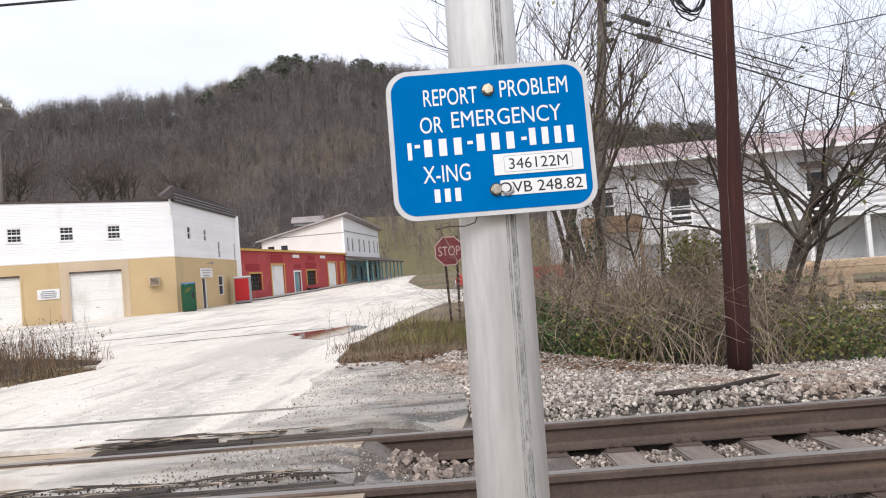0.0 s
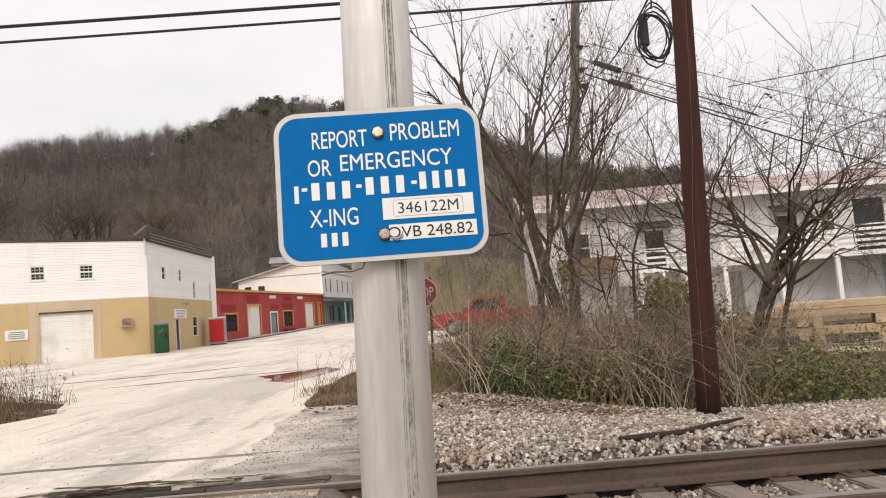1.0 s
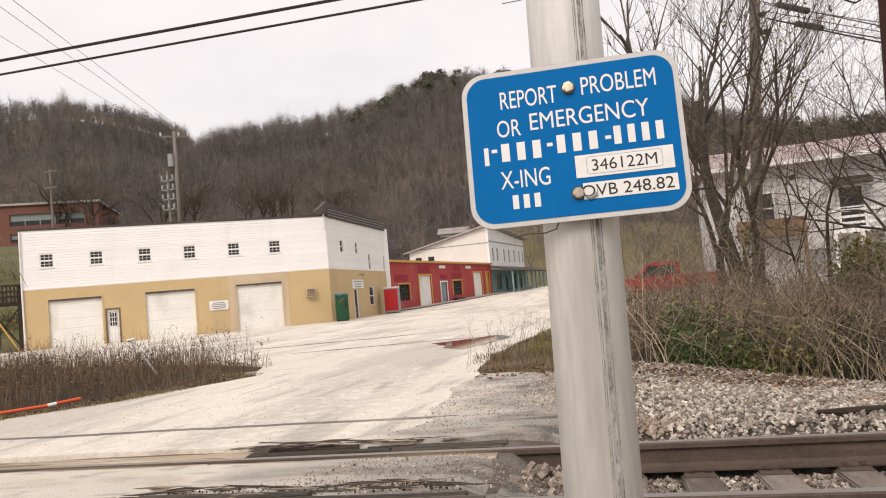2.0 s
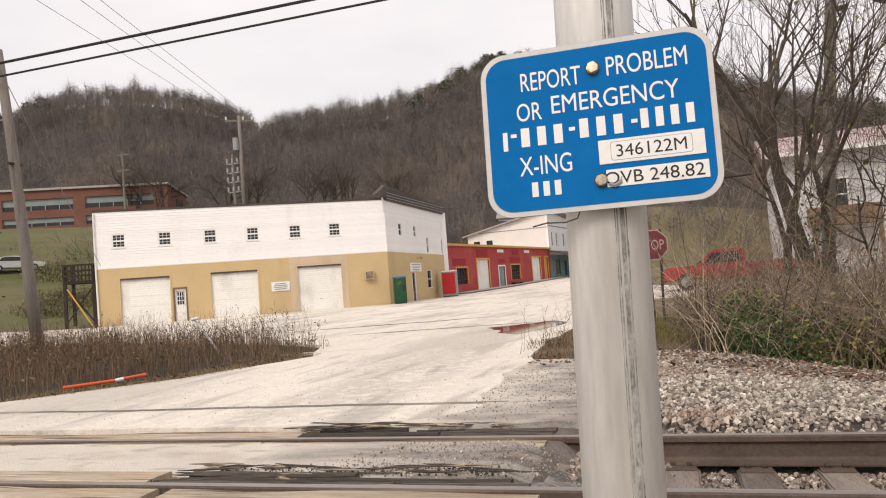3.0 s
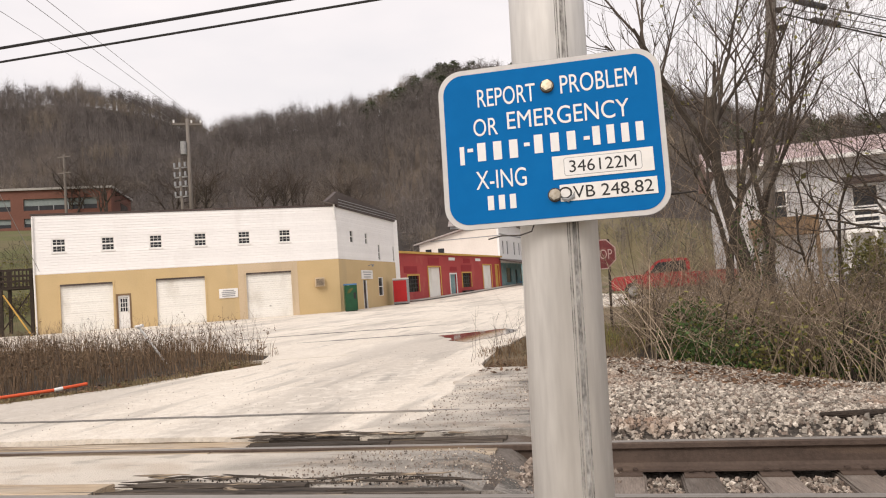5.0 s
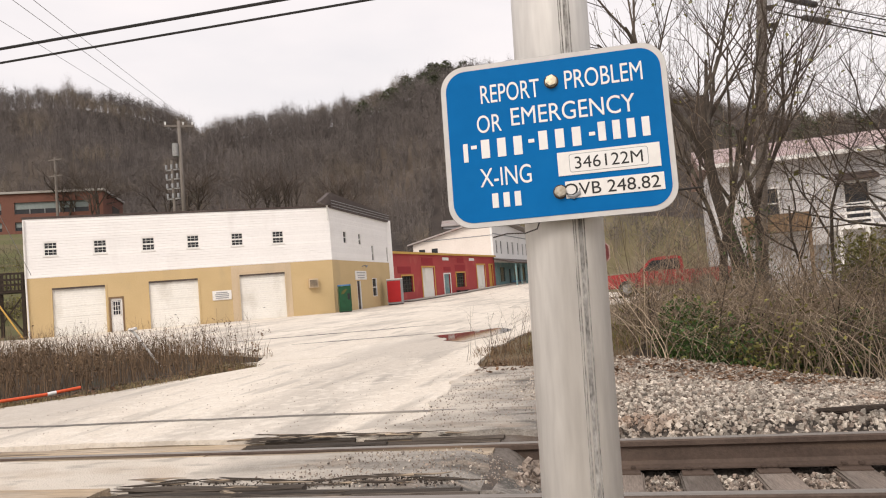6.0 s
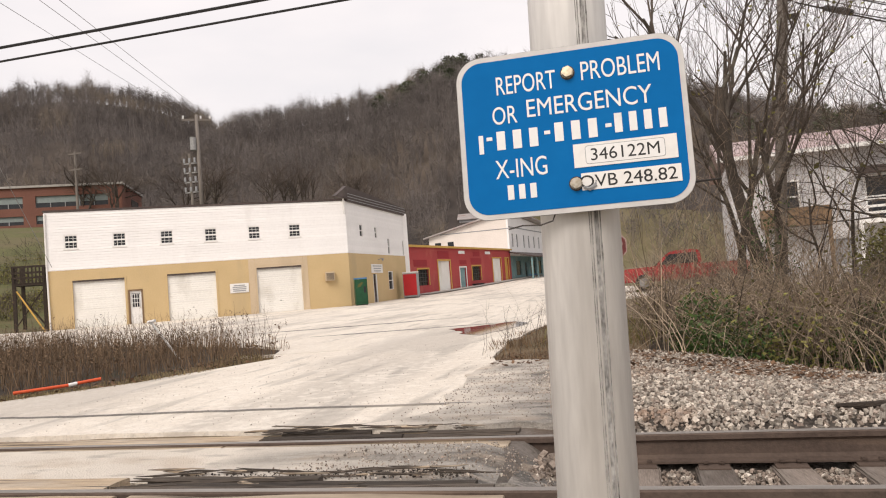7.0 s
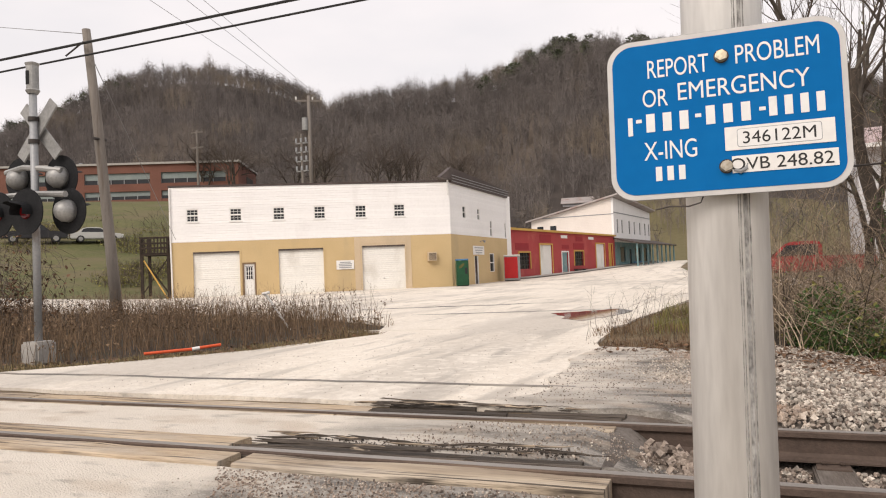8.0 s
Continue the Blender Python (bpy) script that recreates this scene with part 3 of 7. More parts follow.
sheet("road_seam", [(-13, 2.78), (-0.9, 2.70), (-0.9, 2.715), (-13, 2.80)], 0.029, M["asphalt"], "thin crack across the pavement", "road", seed=2.7, step=0.12, rough_edge=0.07)
for v in infill.data.vertices:
    v.co.z -= 0.19 * smooth01((v.co.x + 0.30 + 0.35 * (v.co.y - 0.8)) / 0.5)
CRACKS = [(-5.3, 8.6, 2.4, 0.10, 8), (-4.8, 13.2, 4.6, 0.22, 12), (-7.5, 16.4, 6.5, 0.30, 20), (-9.5, 20.5, 8.0, 0.35, 24)]
for k, (cx, cy, ln, wd, turn) in enumerate(CRACKS):
    ux, uy = math.cos(radians(turn)), math.sin(radians(turn))
    rim = [(-ln / 2, 0), (-ln / 4, -wd / 2), (ln / 5, -wd / 2.5), (ln / 2, 0), (ln / 4, wd / 2), (-ln / 6, wd / 2)]
    sheet("road_crack", [(cx + a * ux - c * uy, cy + a * uy + c * ux) for a, c in rim], 0.017, M["asphalt" if k % 3 else "apron"], "dark worn crack in the dusty pavement", "road", seed=40 + k, step=0.15, rough_edge=wd * 0.9)
puddle = sheet("puddle", [(-3.5, 12.6), (-2.9, 10.9), (-2.3, 10.3), (-2.0, 11.2), (-1.75, 13.3), (-2.1, 13.9), (-2.8, 13.2)], 0.019, M["water"], "shallow muddy rain puddle on the road", "puddle", "structure", step=0.3, rough_edge=0.18)


# ---- the track ----
RAIL_H = 0.185
RAIL_PROFILE = [(-0.076, 0), (0.076, 0), (0.076, 0.011), (0.03, 0.026), (0.010, 0.045), (0.009, 0.125), (0.016, 0.138), (0.037, 0.146), (0.037, 0.176), (0.030, 0.184),
                (-0.030, 0.184), (-0.037, 0.176), (-0.037, 0.146), (-0.016, 0.138), (-0.009, 0.125), (-0.010, 0.045), (-0.03, 0.026), (-0.076, 0.011)]
NEAR_RAIL, FAR_RAIL = (0.0, 0.0), (1.5, -0.075)


def rail(y, z):
    e = thing("rail", pose(0, y, z - RAIL_H), "rusted steel rail with a bright worn running surface", "rail", "rails of the track")
    part("rail_body", prism(RAIL_PROFILE, -30, 45), M["rust"], e)
    part("running_surface", box(-30, 45, -0.029, 0.029, 0.1845, 0.1865), M["rail_top"], e, "polished steel running surface")
    return e


for y, z in (NEAR_RAIL, FAR_RAIL):
    rail(y, z)
TILT = math.degrees(math.atan2(-0.075, 1.5))
tie_base = tagged(part("railroad_tie", box(-0.115, 0.115, -1.28, 1.28, -0.17, 0, 0.012), M["tie"]), "weathered split wooden railroad tie", "railroad tie", "ties under the rails")
plate_bm = prism([(-0.17, 0), (0.17, 0), (0.17, 0.008), (0.09, 0.016), (-0.09, 0.016), (-0.17, 0.008)], -0.095, 0.095)
spike_bm = tube([(0, 0, 0), (0, 0, 0.02)], [0.011, 0.011], 6)
box(-0.017, 0.017, -0.014, 0.02, 0.016, 0.032, 0.004, spike_bm)
plate = part("tie_plate", plate_bm, M["rust"], tie_base, "rusted tie plate")
plate.matrix_local = pose(0, -0.75, 0.001)
plate_far = new("tie_plate", plate.data)
plate_far.parent, plate_far.matrix_local = tie_base, pose(0, 0.75, 0.001)
spike = part("spike", spike_bm, M["rust"], tie_base)
spike.matrix_local = pose(0.055, -0.66, 0.010)
for sx, sy, turn in ((-0.05, -0.845, 180), (0.05, 0.66, 180), (-0.05, 0.66, 180), (-0.055, 0.845, 0), (-0.055, -0.66, 0)):
    s = new("spike", spike.data)
    s.parent, s.matrix_local = tie_base, pose(sx, sy, 0.010, 0, 0, turn)
tie_base.matrix_world = pose(0.02, 0.75, -0.0375 - RAIL_H - 0.018, TILT, 0, 0.6)
for k in range(1, 40):
    copy_thing(tie_base, pose(0.02 + 0.47 * k + random.uniform(-0.03, 0.03), 0.75 + random.uniform(-0.05, 0.05), -0.0375 - RAIL_H - 0.018 - random.uniform(0, 0.008), TILT, 0, random.uniform(-2, 2)))


def timber(x0, x1, y, z, w, black=False, tilt=0.0, yaw=0.0, thick=0.09):
    """A rough crossing timber with splintered ends."""
    n = max(4, int((x1 - x0) / 0.22))
    b = bmesh.new()
    rows = []
    for i in range(n + 1):
        x = x0 + (x1 - x0) * i / n
        wob = lambda s: 0.010 * noise.noise(Vector((x * 2.1, y * 9, s)))
        e0 = w / 2 + wob(1) * 1.5
        e1 = w / 2 + wob(2) * 1.5
        ex = x + (random.uniform(-0.06, 0.06) if i in (0, n) else 0)
        rows.append([b.verts.new((ex, -e0, -thick)), b.verts.new((ex, -e0, wob(3) - 0.008)), b.verts.new((ex, -e0 + 0.012, wob(3))), b.verts.new((ex, 0.0, wob(4) + 0.003)),
                     b.verts.new((ex, e1 - 0.012, wob(5))), b.verts.new((ex, e1, wob(5) - 0.008)), b.verts.new((ex, e1, -thick))])
    for r, s in zip(rows, rows[1:]):
        for k in range(6):
            b.faces.new((r[k], s[k], s[k + 1], r[k + 1]))
        b.faces.new((r[6], s[6], s[0], r[0]))
    b.faces.new(rows[0])
    b.faces.new(rows[-1][::-1])
    bmesh.ops.recalc_face_normals(b, faces=b.faces[:])
    ob = part("crossing_timber", b, M["plank_black" if black else "plank"])
    ob.matrix_world = pose(0, y, z, tilt, 0, yaw)
    return tagged(ob, "black tarred splintered crossing timber beside the rail" if black else "dusty worn crossing timber beside the rail", "timber", "timbers of the crossing")


# far rail: outer and inner timbers; near rail: inner and outer timbers
for x0, x1, black in ((-13, -6.2, 0), (-6.15, -2.3, 0)):
    timber(x0, x1, 1.66, -0.078, 0.20, black)
for x0, x1, black in ((-13, -5.0, 0), (-4.95, -2.55, 0), (-2.5, -0.32, 0)):
    timber(x0, x1, 1.345, -0.082, 0.13, black)
for x0, x1, black in ((-13, -6.5, 0), (-6.45, -2.48, 0)):
    timber(x0, x1, 0.21, -0.014, 0.24, black)
for x0, x1, yy, w in ((-2.44, -0.95, 0.145, 0.09), (-0.9, -0.2, 0.15, 0.10), (-2.42, -0.35, 0.255, 0.10), (-2.4, -1.3, 0.35, 0.07)):
    timber(x0, x1, yy, -0.03, w, 1, random.uniform(-3, 3), random.uniform(-1, 1))
for x0, x1 in ((-13, -6.0), (-5.95, -2.3), (-2.25, -0.12)):
    timber(x0, x1, -0.16, -0.012, 0.22)
# split remains of the far timber
for x0, x1, yy, w in ((-2.3, -1.2, 1.60, 0.07), (-1.5, -0.3, 1.61, 0.06), (-2.25, -0.9, 1.69, 0.07), (-1.0, -0.35, 1.70, 0.08), (-2.3, -1.5, 1.78, 0.06), (-1.4, -0.6, 1.80, 0.05)):
    timber(x0, x1, yy, -0.075 + random.uniform(-0.01, 0.012), w, 1, random.uniform(-6, 6), random.uniform(-0.6, 0.6))
# grime packed in the flangeways
for y0, y1, z in ((0.040, 0.088, -0.05), (1.412, 1.462, -0.125), (-0.049, -0.039, -0.03), (1.538, 1.556, -0.105)):
    tagged(part("flangeway", box(-14, -0.3, y0, y1, z - 0.08, z), M["plank_black"]), "dark grime packed beside the rail", "road", kind="structure")
# splinters lying by the rails
for k in range(84):
    x, y, z = random.choice(((random.uniform(-2.4, -0.4), random.uniform(1.62, 1.95), -0.045), (random.uniform(-2.4, -0.4), random.uniform(0.12, 0.58), -0.03), (random.uniform(-2.4, -0.4), random.uniform(0.40, 0.60), -0.05), (random.uniform(-2.4, -0.8), random.uniform(1.72, 1.86), -0.04)))
    ln, a = random.uniform(0.10, 0.55), random.uniform(-0.22, 0.22)
    pts = [(ln * (i / 5 - 0.5), random.uniform(-0.004, 0.004), random.uniform(-0.002, 0.004)) for i in range(6)]
    sp = part("wood_splinter", tube(pts, [0.002, 0.006, 0.008, 0.007, 0.005, 0.002], 5), M["plank_black" if k % 3 else "plank"])
    sp.matrix_world = pose(x, y, z, 0, 0, math.degrees(a))
    tagged(sp, "splinter of broken timber on the pavement", "splinter", "splinters by the rails")

# ---- the crossing sign on its mast ----
mast = thing("sign_mast", pose(0.4495, -2.612, -0.42, -3.4, 0.9, 0), "weathered aluminium mast with a dark streaked seam, standing by the track", "mast")
part("pole", tube([(0, 0, 0), (0, 0, 4.4)], 0.0555, 40), M["alu"], mast, smooth=True)
for a, w in ((-64, 0.0030), (-58, 0.0009), (-71, 0.0008), (-74, 0.0005)):
    seam, n = bmesh.new(), 240
    va = [[seam.verts.new((0.0559 * math.cos(radians(a) + s * (w + 0.0012 * noise.noise(Vector((k * 0.7, a, 0)))) / 0.0555), 0.0559 * math.sin(radians(a) + s * (w + 0.0012 * noise.noise(Vector((k * 0.7, a + s, 0)))) / 0.0555), 4.4 * k / n)) for s in (-1, 1)] for k in range(n + 1)]
    for p, q in zip(va, va[1:]):
        seam.faces.new((p[0], p[1], q[1], q[0]))
    part("seam", seam, M["grime"], mast, "dark grimy seam")

S_C = (0.4757, -2.586, 1.2315)
sign = thing("information_sign", pose(*S_C, -3.4, 0, 1.5), "blue and white railroad emergency notice sign bolted to the mast", "sign")
W, H = 0.3048, 0.2286
part("plate", prism(rounded(W, H, 0.034, 8), 0.0, 0.002, "y"), M["silver"], sign, "thin aluminium plate")
part("border", prism(rounded(W - 0.001, H - 0.001, 0.0335, 8), -0.0006, -0.0001, "y"), M["border_grey"], sign, "greyed white reflective border")
part("panel", prism(rounded(W - 0.015, H - 0.015, 0.028, 8), -0.0012, -0.0008, "y"), M["sign_blue"], sign, "blue reflective field")


def lettering(text, x, z, height, width, mat, parent, y, name="lettering", weight=0.0, spacing=1.0):
    """Raised letters in the built-in font, centred on (x, z) and fitted to a width, as a mesh."""
    cu = bpy.data.curves.new(name, "FONT")
    cu.body, cu.align_x, cu.align_y, cu.size, cu.extrude, cu.offset, cu.resolution_u, cu.space_character = text, "LEFT", "BOTTOM_BASELINE", 1.0, 0.0, weight, 4, spacing
    tmp = bpy.data.objects.new(name, cu)
    me = bpy.data.meshes.new_from_object(tmp)
    bpy.data.objects.remove(tmp)
    co = np.array([v.co[:] for v in me.vertices])
    lo, hi = co.min(0), co.max(0)
    for v in me.vertices:
        v.co = ((v.co.x - (lo[0] + hi[0]) / 2) / (hi[0] - lo[0]) * width, 0, (v.co.y - (lo[1] + hi[1]) / 2) / (hi[1] - lo[1]) * height)
    me.materials.append(mat)
    ob = new(name, me)
    ob.parent, ob.location = parent, (x, y, z)
    return ob


def bars(x0, x1, z, height, count, mat, parent, y, gap=0.3, name="bar"):
    step = (x1 - x0) / count
    for k in range(count):
        part(name, box(x0 + k * step, x0 + (k + 1 - gap) * step, y - 0.0003, y, z - height / 2, z + height / 2), mat, parent)


SW = M["sign_white"]
for word, x, z, w in (("REPORT", -0.0560, 0.0705, 0.081), ("PROBLEM", 0.0700, 0.0762, 0.102)):
    lettering(word, x, z, 0.026, w, SW, sign, -0.0016, weight=0.0012)
for word, x, z, w in (("OR", -0.0876, 0.029, 0.034), ("EMERGENCY", 0.0255, 0.0342, 0.165)):
    lettering(word, x, z, 0.025, w, SW, sign, -0.0016, weight=0.0012)
# the telephone number as plain bars
bars(-0.126, -0.118, -0.009, 0.026, 1, SW, sign, -0.0013, 0.2)
bars(-0.101, -0.034, -0.006, 0.026, 3, SW, sign, -0.0013, 0.48)
bars(-0.022, 0.045, -0.003, 0.026, 3, SW, sign, -0.0013, 0.48)
bars(0.057, 0.133, 0.000, 0.026, 4, SW, sign, -0.0013, 0.48)
for x in (-0.112, -0.033, 0.048):
    bars(x - 0.003, x + 0.007, -0.002, 0.005, 1, SW, sign, -0.0013, 0.2)
lettering("X-ING", -0.0705, -0.046, 0.026, 0.070, SW, sign, -0.0016, weight=0.0012)
bars(-0.091, -0.045, -0.0788, 0.020, 3, SW, sign, -0.0013, 0.45)
for x0, x1, z, h, words, tw, th in ((0.0005, 0.1335, -0.0390, 0.032, "346122M", 0.088, 0.0165), (0.008, 0.1355, -0.0745, 0.023, "OVB 248.82", 0.124, 0.0165)):
    strip = part("label_strip", box(x0, x1, -0.0020, -0.0014, z - h / 2, z + h / 2), M["label_white"], sign, "white label strip with a black number")
    lettering(words, (x0 + x1) / 2 + (0 if h > 0.025 else -0.004), z, th, tw, M["ink"], strip, -0.0024, weight=0.0)
    if h > 0.025:
        part("outline", prism(rounded(0.1025, 0.025, 0.0035, 3), -0.00208, -0.00202, "y"), M["grey_metal"], strip, "thin grey outline").location = ((x0 + x1) / 2, 0, z)
        part("inner_frame", prism(rounded(0.101, 0.0235, 0.003, 3), -0.0022, -0.0021, "y"), M["sign_white"], strip).location = ((x0 + x1) / 2, 0, z)
for x, z, mname in ((0.0011, 0.0765, "brass"), (0.0011, -0.076, "steel")):
    b = bolt = bmesh.new()
    prism([(0.0080 * math.cos(k * math.tau / 20), 0.0080 * math.sin(k * math.tau / 20)) for k in range(20)], -0.0032, -0.0016, "y", b)
    prism([(0.0078 * math.cos(k * math.tau / 6 + 0.3), 0.0078 * math.sin(k * math.tau / 6 + 0.3)) for k in range(6)], -0.0085, -0.0032, "y", b)
    bolt_ob = part("bolt", b, M[mname], sign, "brassy hex bolt and washer" if mname == "brass" else "rusty hex bolt and washer")
    bolt_ob.location = (x, 0, z)
    part("washer", prism([(0.0098 * math.cos(k * math.tau / 24), 0.0098 * math.sin(k * math.tau / 24)) for k in range(24)], -0.0016, -0.0013, "y"), M["black_iron"], bolt_ob, "dark rubber washer")
part("bolt_scrape", tube([(0.010, -0.0026, -0.082), (0.018, -0.0026, -0.085), (0.026, -0.0026, -0.080), (0.027, -0.0026, -0.074)], [0.0015, 0.003, 0.0025, 0.001], 5), M["grey_metal"], sign, "smear of old sealant")
clamp = part("strap", box(-0.062, 0.075, 0.005, 0.018, -0.086, -0.066), M["silver"], sign, "mounting strap behind the plate")
part("strap_end", tube([(0.06, 0.012, -0.083), (0.14, 0.016, -0.0865), (0.186, 0.018, -0.085)], [0.0018, 0.0018, 0.0012], 6), M["black_iron"], clamp, "dark strap end")
part("loose_wire", tube([(-0.03, 0.006, -0.112), (-0.034, 0.003, -0.122), (-0.05, 0.001, -0.1265), (-0.075, 0.001, -0.125), (-0.094, 0.001, -0.1285)], 0.0011, 5), M["black_iron"], sign, "bent end of wire")


# ---- the white and tan garage building ----
A_TL, A_NC, A_FAR = Vector((-32.36, 31.95)), Vector((-17.07, 41.16)), Vector((-17.13, 54.29))
A_U = (A_NC - A_TL).normalized()
A_LEN, A_BASE, A_BAND, A_TOP = (A_NC - A_TL).length, -0.06, 3.43, 6.93


def window(parent, x0, x1, z0, z1, mullions=3, rails=4, face=0.0, frame_mat="white_paint", pane="glass", broken=False):
    """A sash window set in an opening: frame, sill, glazing bars and one pane per sash."""
    w = part("window", box(x0, x1, face + 0.085, face + 0.10, z0, z1), M["hidden"], parent, "dark room behind the sash")
    w.name = "window"
    t, zm = 0.05, (z0 + z1) / 2
    fr = bmesh.new()
    for a, c, d, e in ((x0, x0 + t, z0, z1), (x1 - t, x1, z0, z1), (x0 + t, x1 - t, z0, z0 + t), (x0 + t, x1 - t, z1 - t, z1), (x0 + t, x1 - t, zm - 0.045, zm + 0.045)):
        box(a, c, face + 0.012, face + 0.07, d, e, 0, fr)
    for k in range(1, mullions):
        xx = x0 + (x1 - x0) * k / mullions
        box(xx - 0.009, xx + 0.009, face + 0.024, face + 0.055, z0 + t, z1 - t, 0, fr)
    for k in range(1, rails):
        zz = z0 + (z1 - z0) * k / rails
        if abs(zz - zm) > 0.05:
            box(x0 + t, x1 - t, face + 0.024, face + 0.055, zz - 0.009, zz + 0.009, 0, fr)
    part("frame", fr, M[frame_mat], w, "white sash frame and bars")
    part("sill", box(x0 - 0.06, x1 + 0.06, face - 0.05, face + 0.02, z0 - 0.08, z0 - 0.002, 0.008), M["white_paint"], w)
    for zz0, zz1 in ((z0 + t, zm - 0.045), (zm + 0.045, z1 - t)):
        part("pane", box(x0 + t, x1 - t, face + 0.038, face + 0.042, zz0, zz1), M[pane], w)
    return w


bldg = thing("garage_building", turned(A_TL.x, A_TL.y, 0, A_U.x, A_U.y), "two-storey garage building, white siding above tan walls, three roll-up doors", "building")
GAR = [(1.36, 4.20, -0.06, 2.79), (6.62, 9.45, -0.06, 2.81), (11.94, 14.75, -0.06, 2.84)]
DOOR = (4.40, 5.14, -0.06, 1.98)
WIN = [(x, x + 0.72, 4.70, 5.50) for x in (1.03, 3.68, 6.36, 8.94, 11.58, 14.11)]
part("lower_wall", pierced(0, A_LEN, A_BASE - 0.3, A_BAND, 0.25, GAR + [DOOR]), M["tan"], bldg, "tan stucco wall")
upper_wall = part("upper_wall", pierced(0, A_LEN, A_BAND, A_TOP, 0.25, WIN), M["siding"], bldg, "white horizontal siding")
for x0, x1, z0, z1 in WIN:
    window(bldg, x0, x1, z0, z1)
for x0, x1, z0, z1 in GAR:
    g = part("roll_up_door", box(x0, x1, 0.10, 0.15, z0, z1), M["garage"], bldg, "white roll-up door with scuffs")
    for k in range(1, 5):
        zz = z0 + (z1 - z0) * k / 5
        part("panel_joint", box(x0 + 0.01, x1 - 0.01, 0.092, 0.101, zz - 0.012, zz + 0.012), M["white_paint"], g)
    part("handle", box((x0 + x1) / 2 - 0.06, (x0 + x1) / 2 + 0.06, 0.06, 0.1, z0 + 0.72, z0 + 0.76, 0.01), M["grey_metal"], g)
    fr = box(x0 - 0.10, x0 - 0.001, -0.03, 0.02, z0, z1 + 0.12)
    box(x1 + 0.001, x1 + 0.10, -0.03, 0.02, z0, z1 + 0.12, 0, fr)
    box(x0, x1, -0.03, 0.02, z1 + 0.002, z1 + 0.12, 0, fr)
    part("door_surround", fr, M["tan_light" if x0 > 11 else "tan"], bldg)
    # dark strip that stands in for the opening's shadow on the door top
    part("door_head", box(x0, x1, -0.02, 0.09, z1 - 0.10, z1), M["dark_trim"], bldg, "dark strip standing in for the shade under the door head")
part("panel", box(11.45, 11.83, -0.02, -0.003, A_BASE, A_BAND - 0.02), M["tan_light"], bldg, "faded panel beside the door")
part("panel", box(14.86, 15.15, -0.02, -0.003, A_BASE, A_BAND - 0.02), M["tan_light"], bldg, "faded panel beside the door")
part("panel", box(11.84, 14.85, -0.02, -0.003, 2.97, A_BAND - 0.02), M["tan_light"], bldg, "faded panel over the door")
pd = part("door", box(DOOR[0] + 0.05, DOOR[1] - 0.05, 0.06, 0.10, DOOR[2], DOOR[3] - 0.05), M["white_paint"], bldg, "cream door with a nine-light window")
fr = box(DOOR[0] - 0.05, DOOR[0] + 0.045, -0.02, 0.1, DOOR[2], DOOR[3] + 0.05)
box(DOOR[1] - 0.045, DOOR[1] + 0.05, -0.02, 0.1, DOOR[2], DOOR[3] + 0.05, 0, fr)
box(DOOR[0] + 0.045, DOOR[1] - 0.045, -0.02, 0.1, DOOR[3] - 0.045, DOOR[3] + 0.05, 0, fr)
part("frame", fr, M["wood_brown"], pd)
part("pane", box(DOOR[0] + 0.14, DOOR[1] - 0.14, 0.05, 0.058, 0.95, 1.80), M["glass"], pd)
gb = bmesh.new()
for k in range(4):
    xx = DOOR[0] + 0.17 + (DOOR[1] - DOOR[0] - 0.34) * k / 3
    box(xx - 0.015, xx + 0.015, 0.04, 0.05, 0.95, 1.75, 0, gb)
    zz = 0.95 + 0.8 * k / 3
    box(DOOR[0] + 0.17, DOOR[1] - 0.17, 0.038, 0.049, zz - 0.015, zz + 0.015, 0, gb)
part("glazing_bars", gb, M["white_paint"], pd)
part("knob", tube([(DOOR[1] - 0.12, 0.06, 0.92), (DOOR[1] - 0.12, 0.0, 0.92)], [0.02, 0.03], 10), M["brass"], pd)
# side wall along the street, set in the same local frame
inv = bldg.matrix_world.inverted()
side_far = inv @ Vector((A_FAR.x, A_FAR.y, 0))
side_dir = (side_far - Vector((A_LEN, 0, 0)))
side_len = side_dir.length
side_m = turned(A_LEN, 0, 0, side_dir.x, side_dir.y)


def side(name, bm, mat, parent=None, label=""):
    bmesh.ops.transform(bm, matrix=side_m, verts=bm.verts)
    return part(name, bm, mat, parent or bldg, label)


S_WIN = [(2.40, 3.03, 4.62, 5.48), (5.55, 6.05, 4.64, 5.48), (8.45, 8.92, 3.52, 4.74), (12.28, 12.66, 3.48, 4.74)]
S_LOW = [(4.55, 5.45, -0.06, 2.0), (8.10, 9.18, 0.78, 2.19)]
side_upper_wall = side("side_upper_wall", pierced(0.25, side_len, A_BAND, A_TOP, 0.25, S_WIN), M["siding"], None, "white horizontal siding")
side("side_lower_wall", pierced(0.25, side_len, A_BASE - 0.3, A_BAND, 0.25, S_LOW), M["tan"], None, "tan stucco wall")
side("corner_post", box(0.0, 0.249, 0.002, 0.2, A_BASE - 0.3, A_BAND), M["tan"])
side("corner_post", box(0.0, 0.249, 0.002, 0.2, A_BAND, A_TOP), M["siding"])
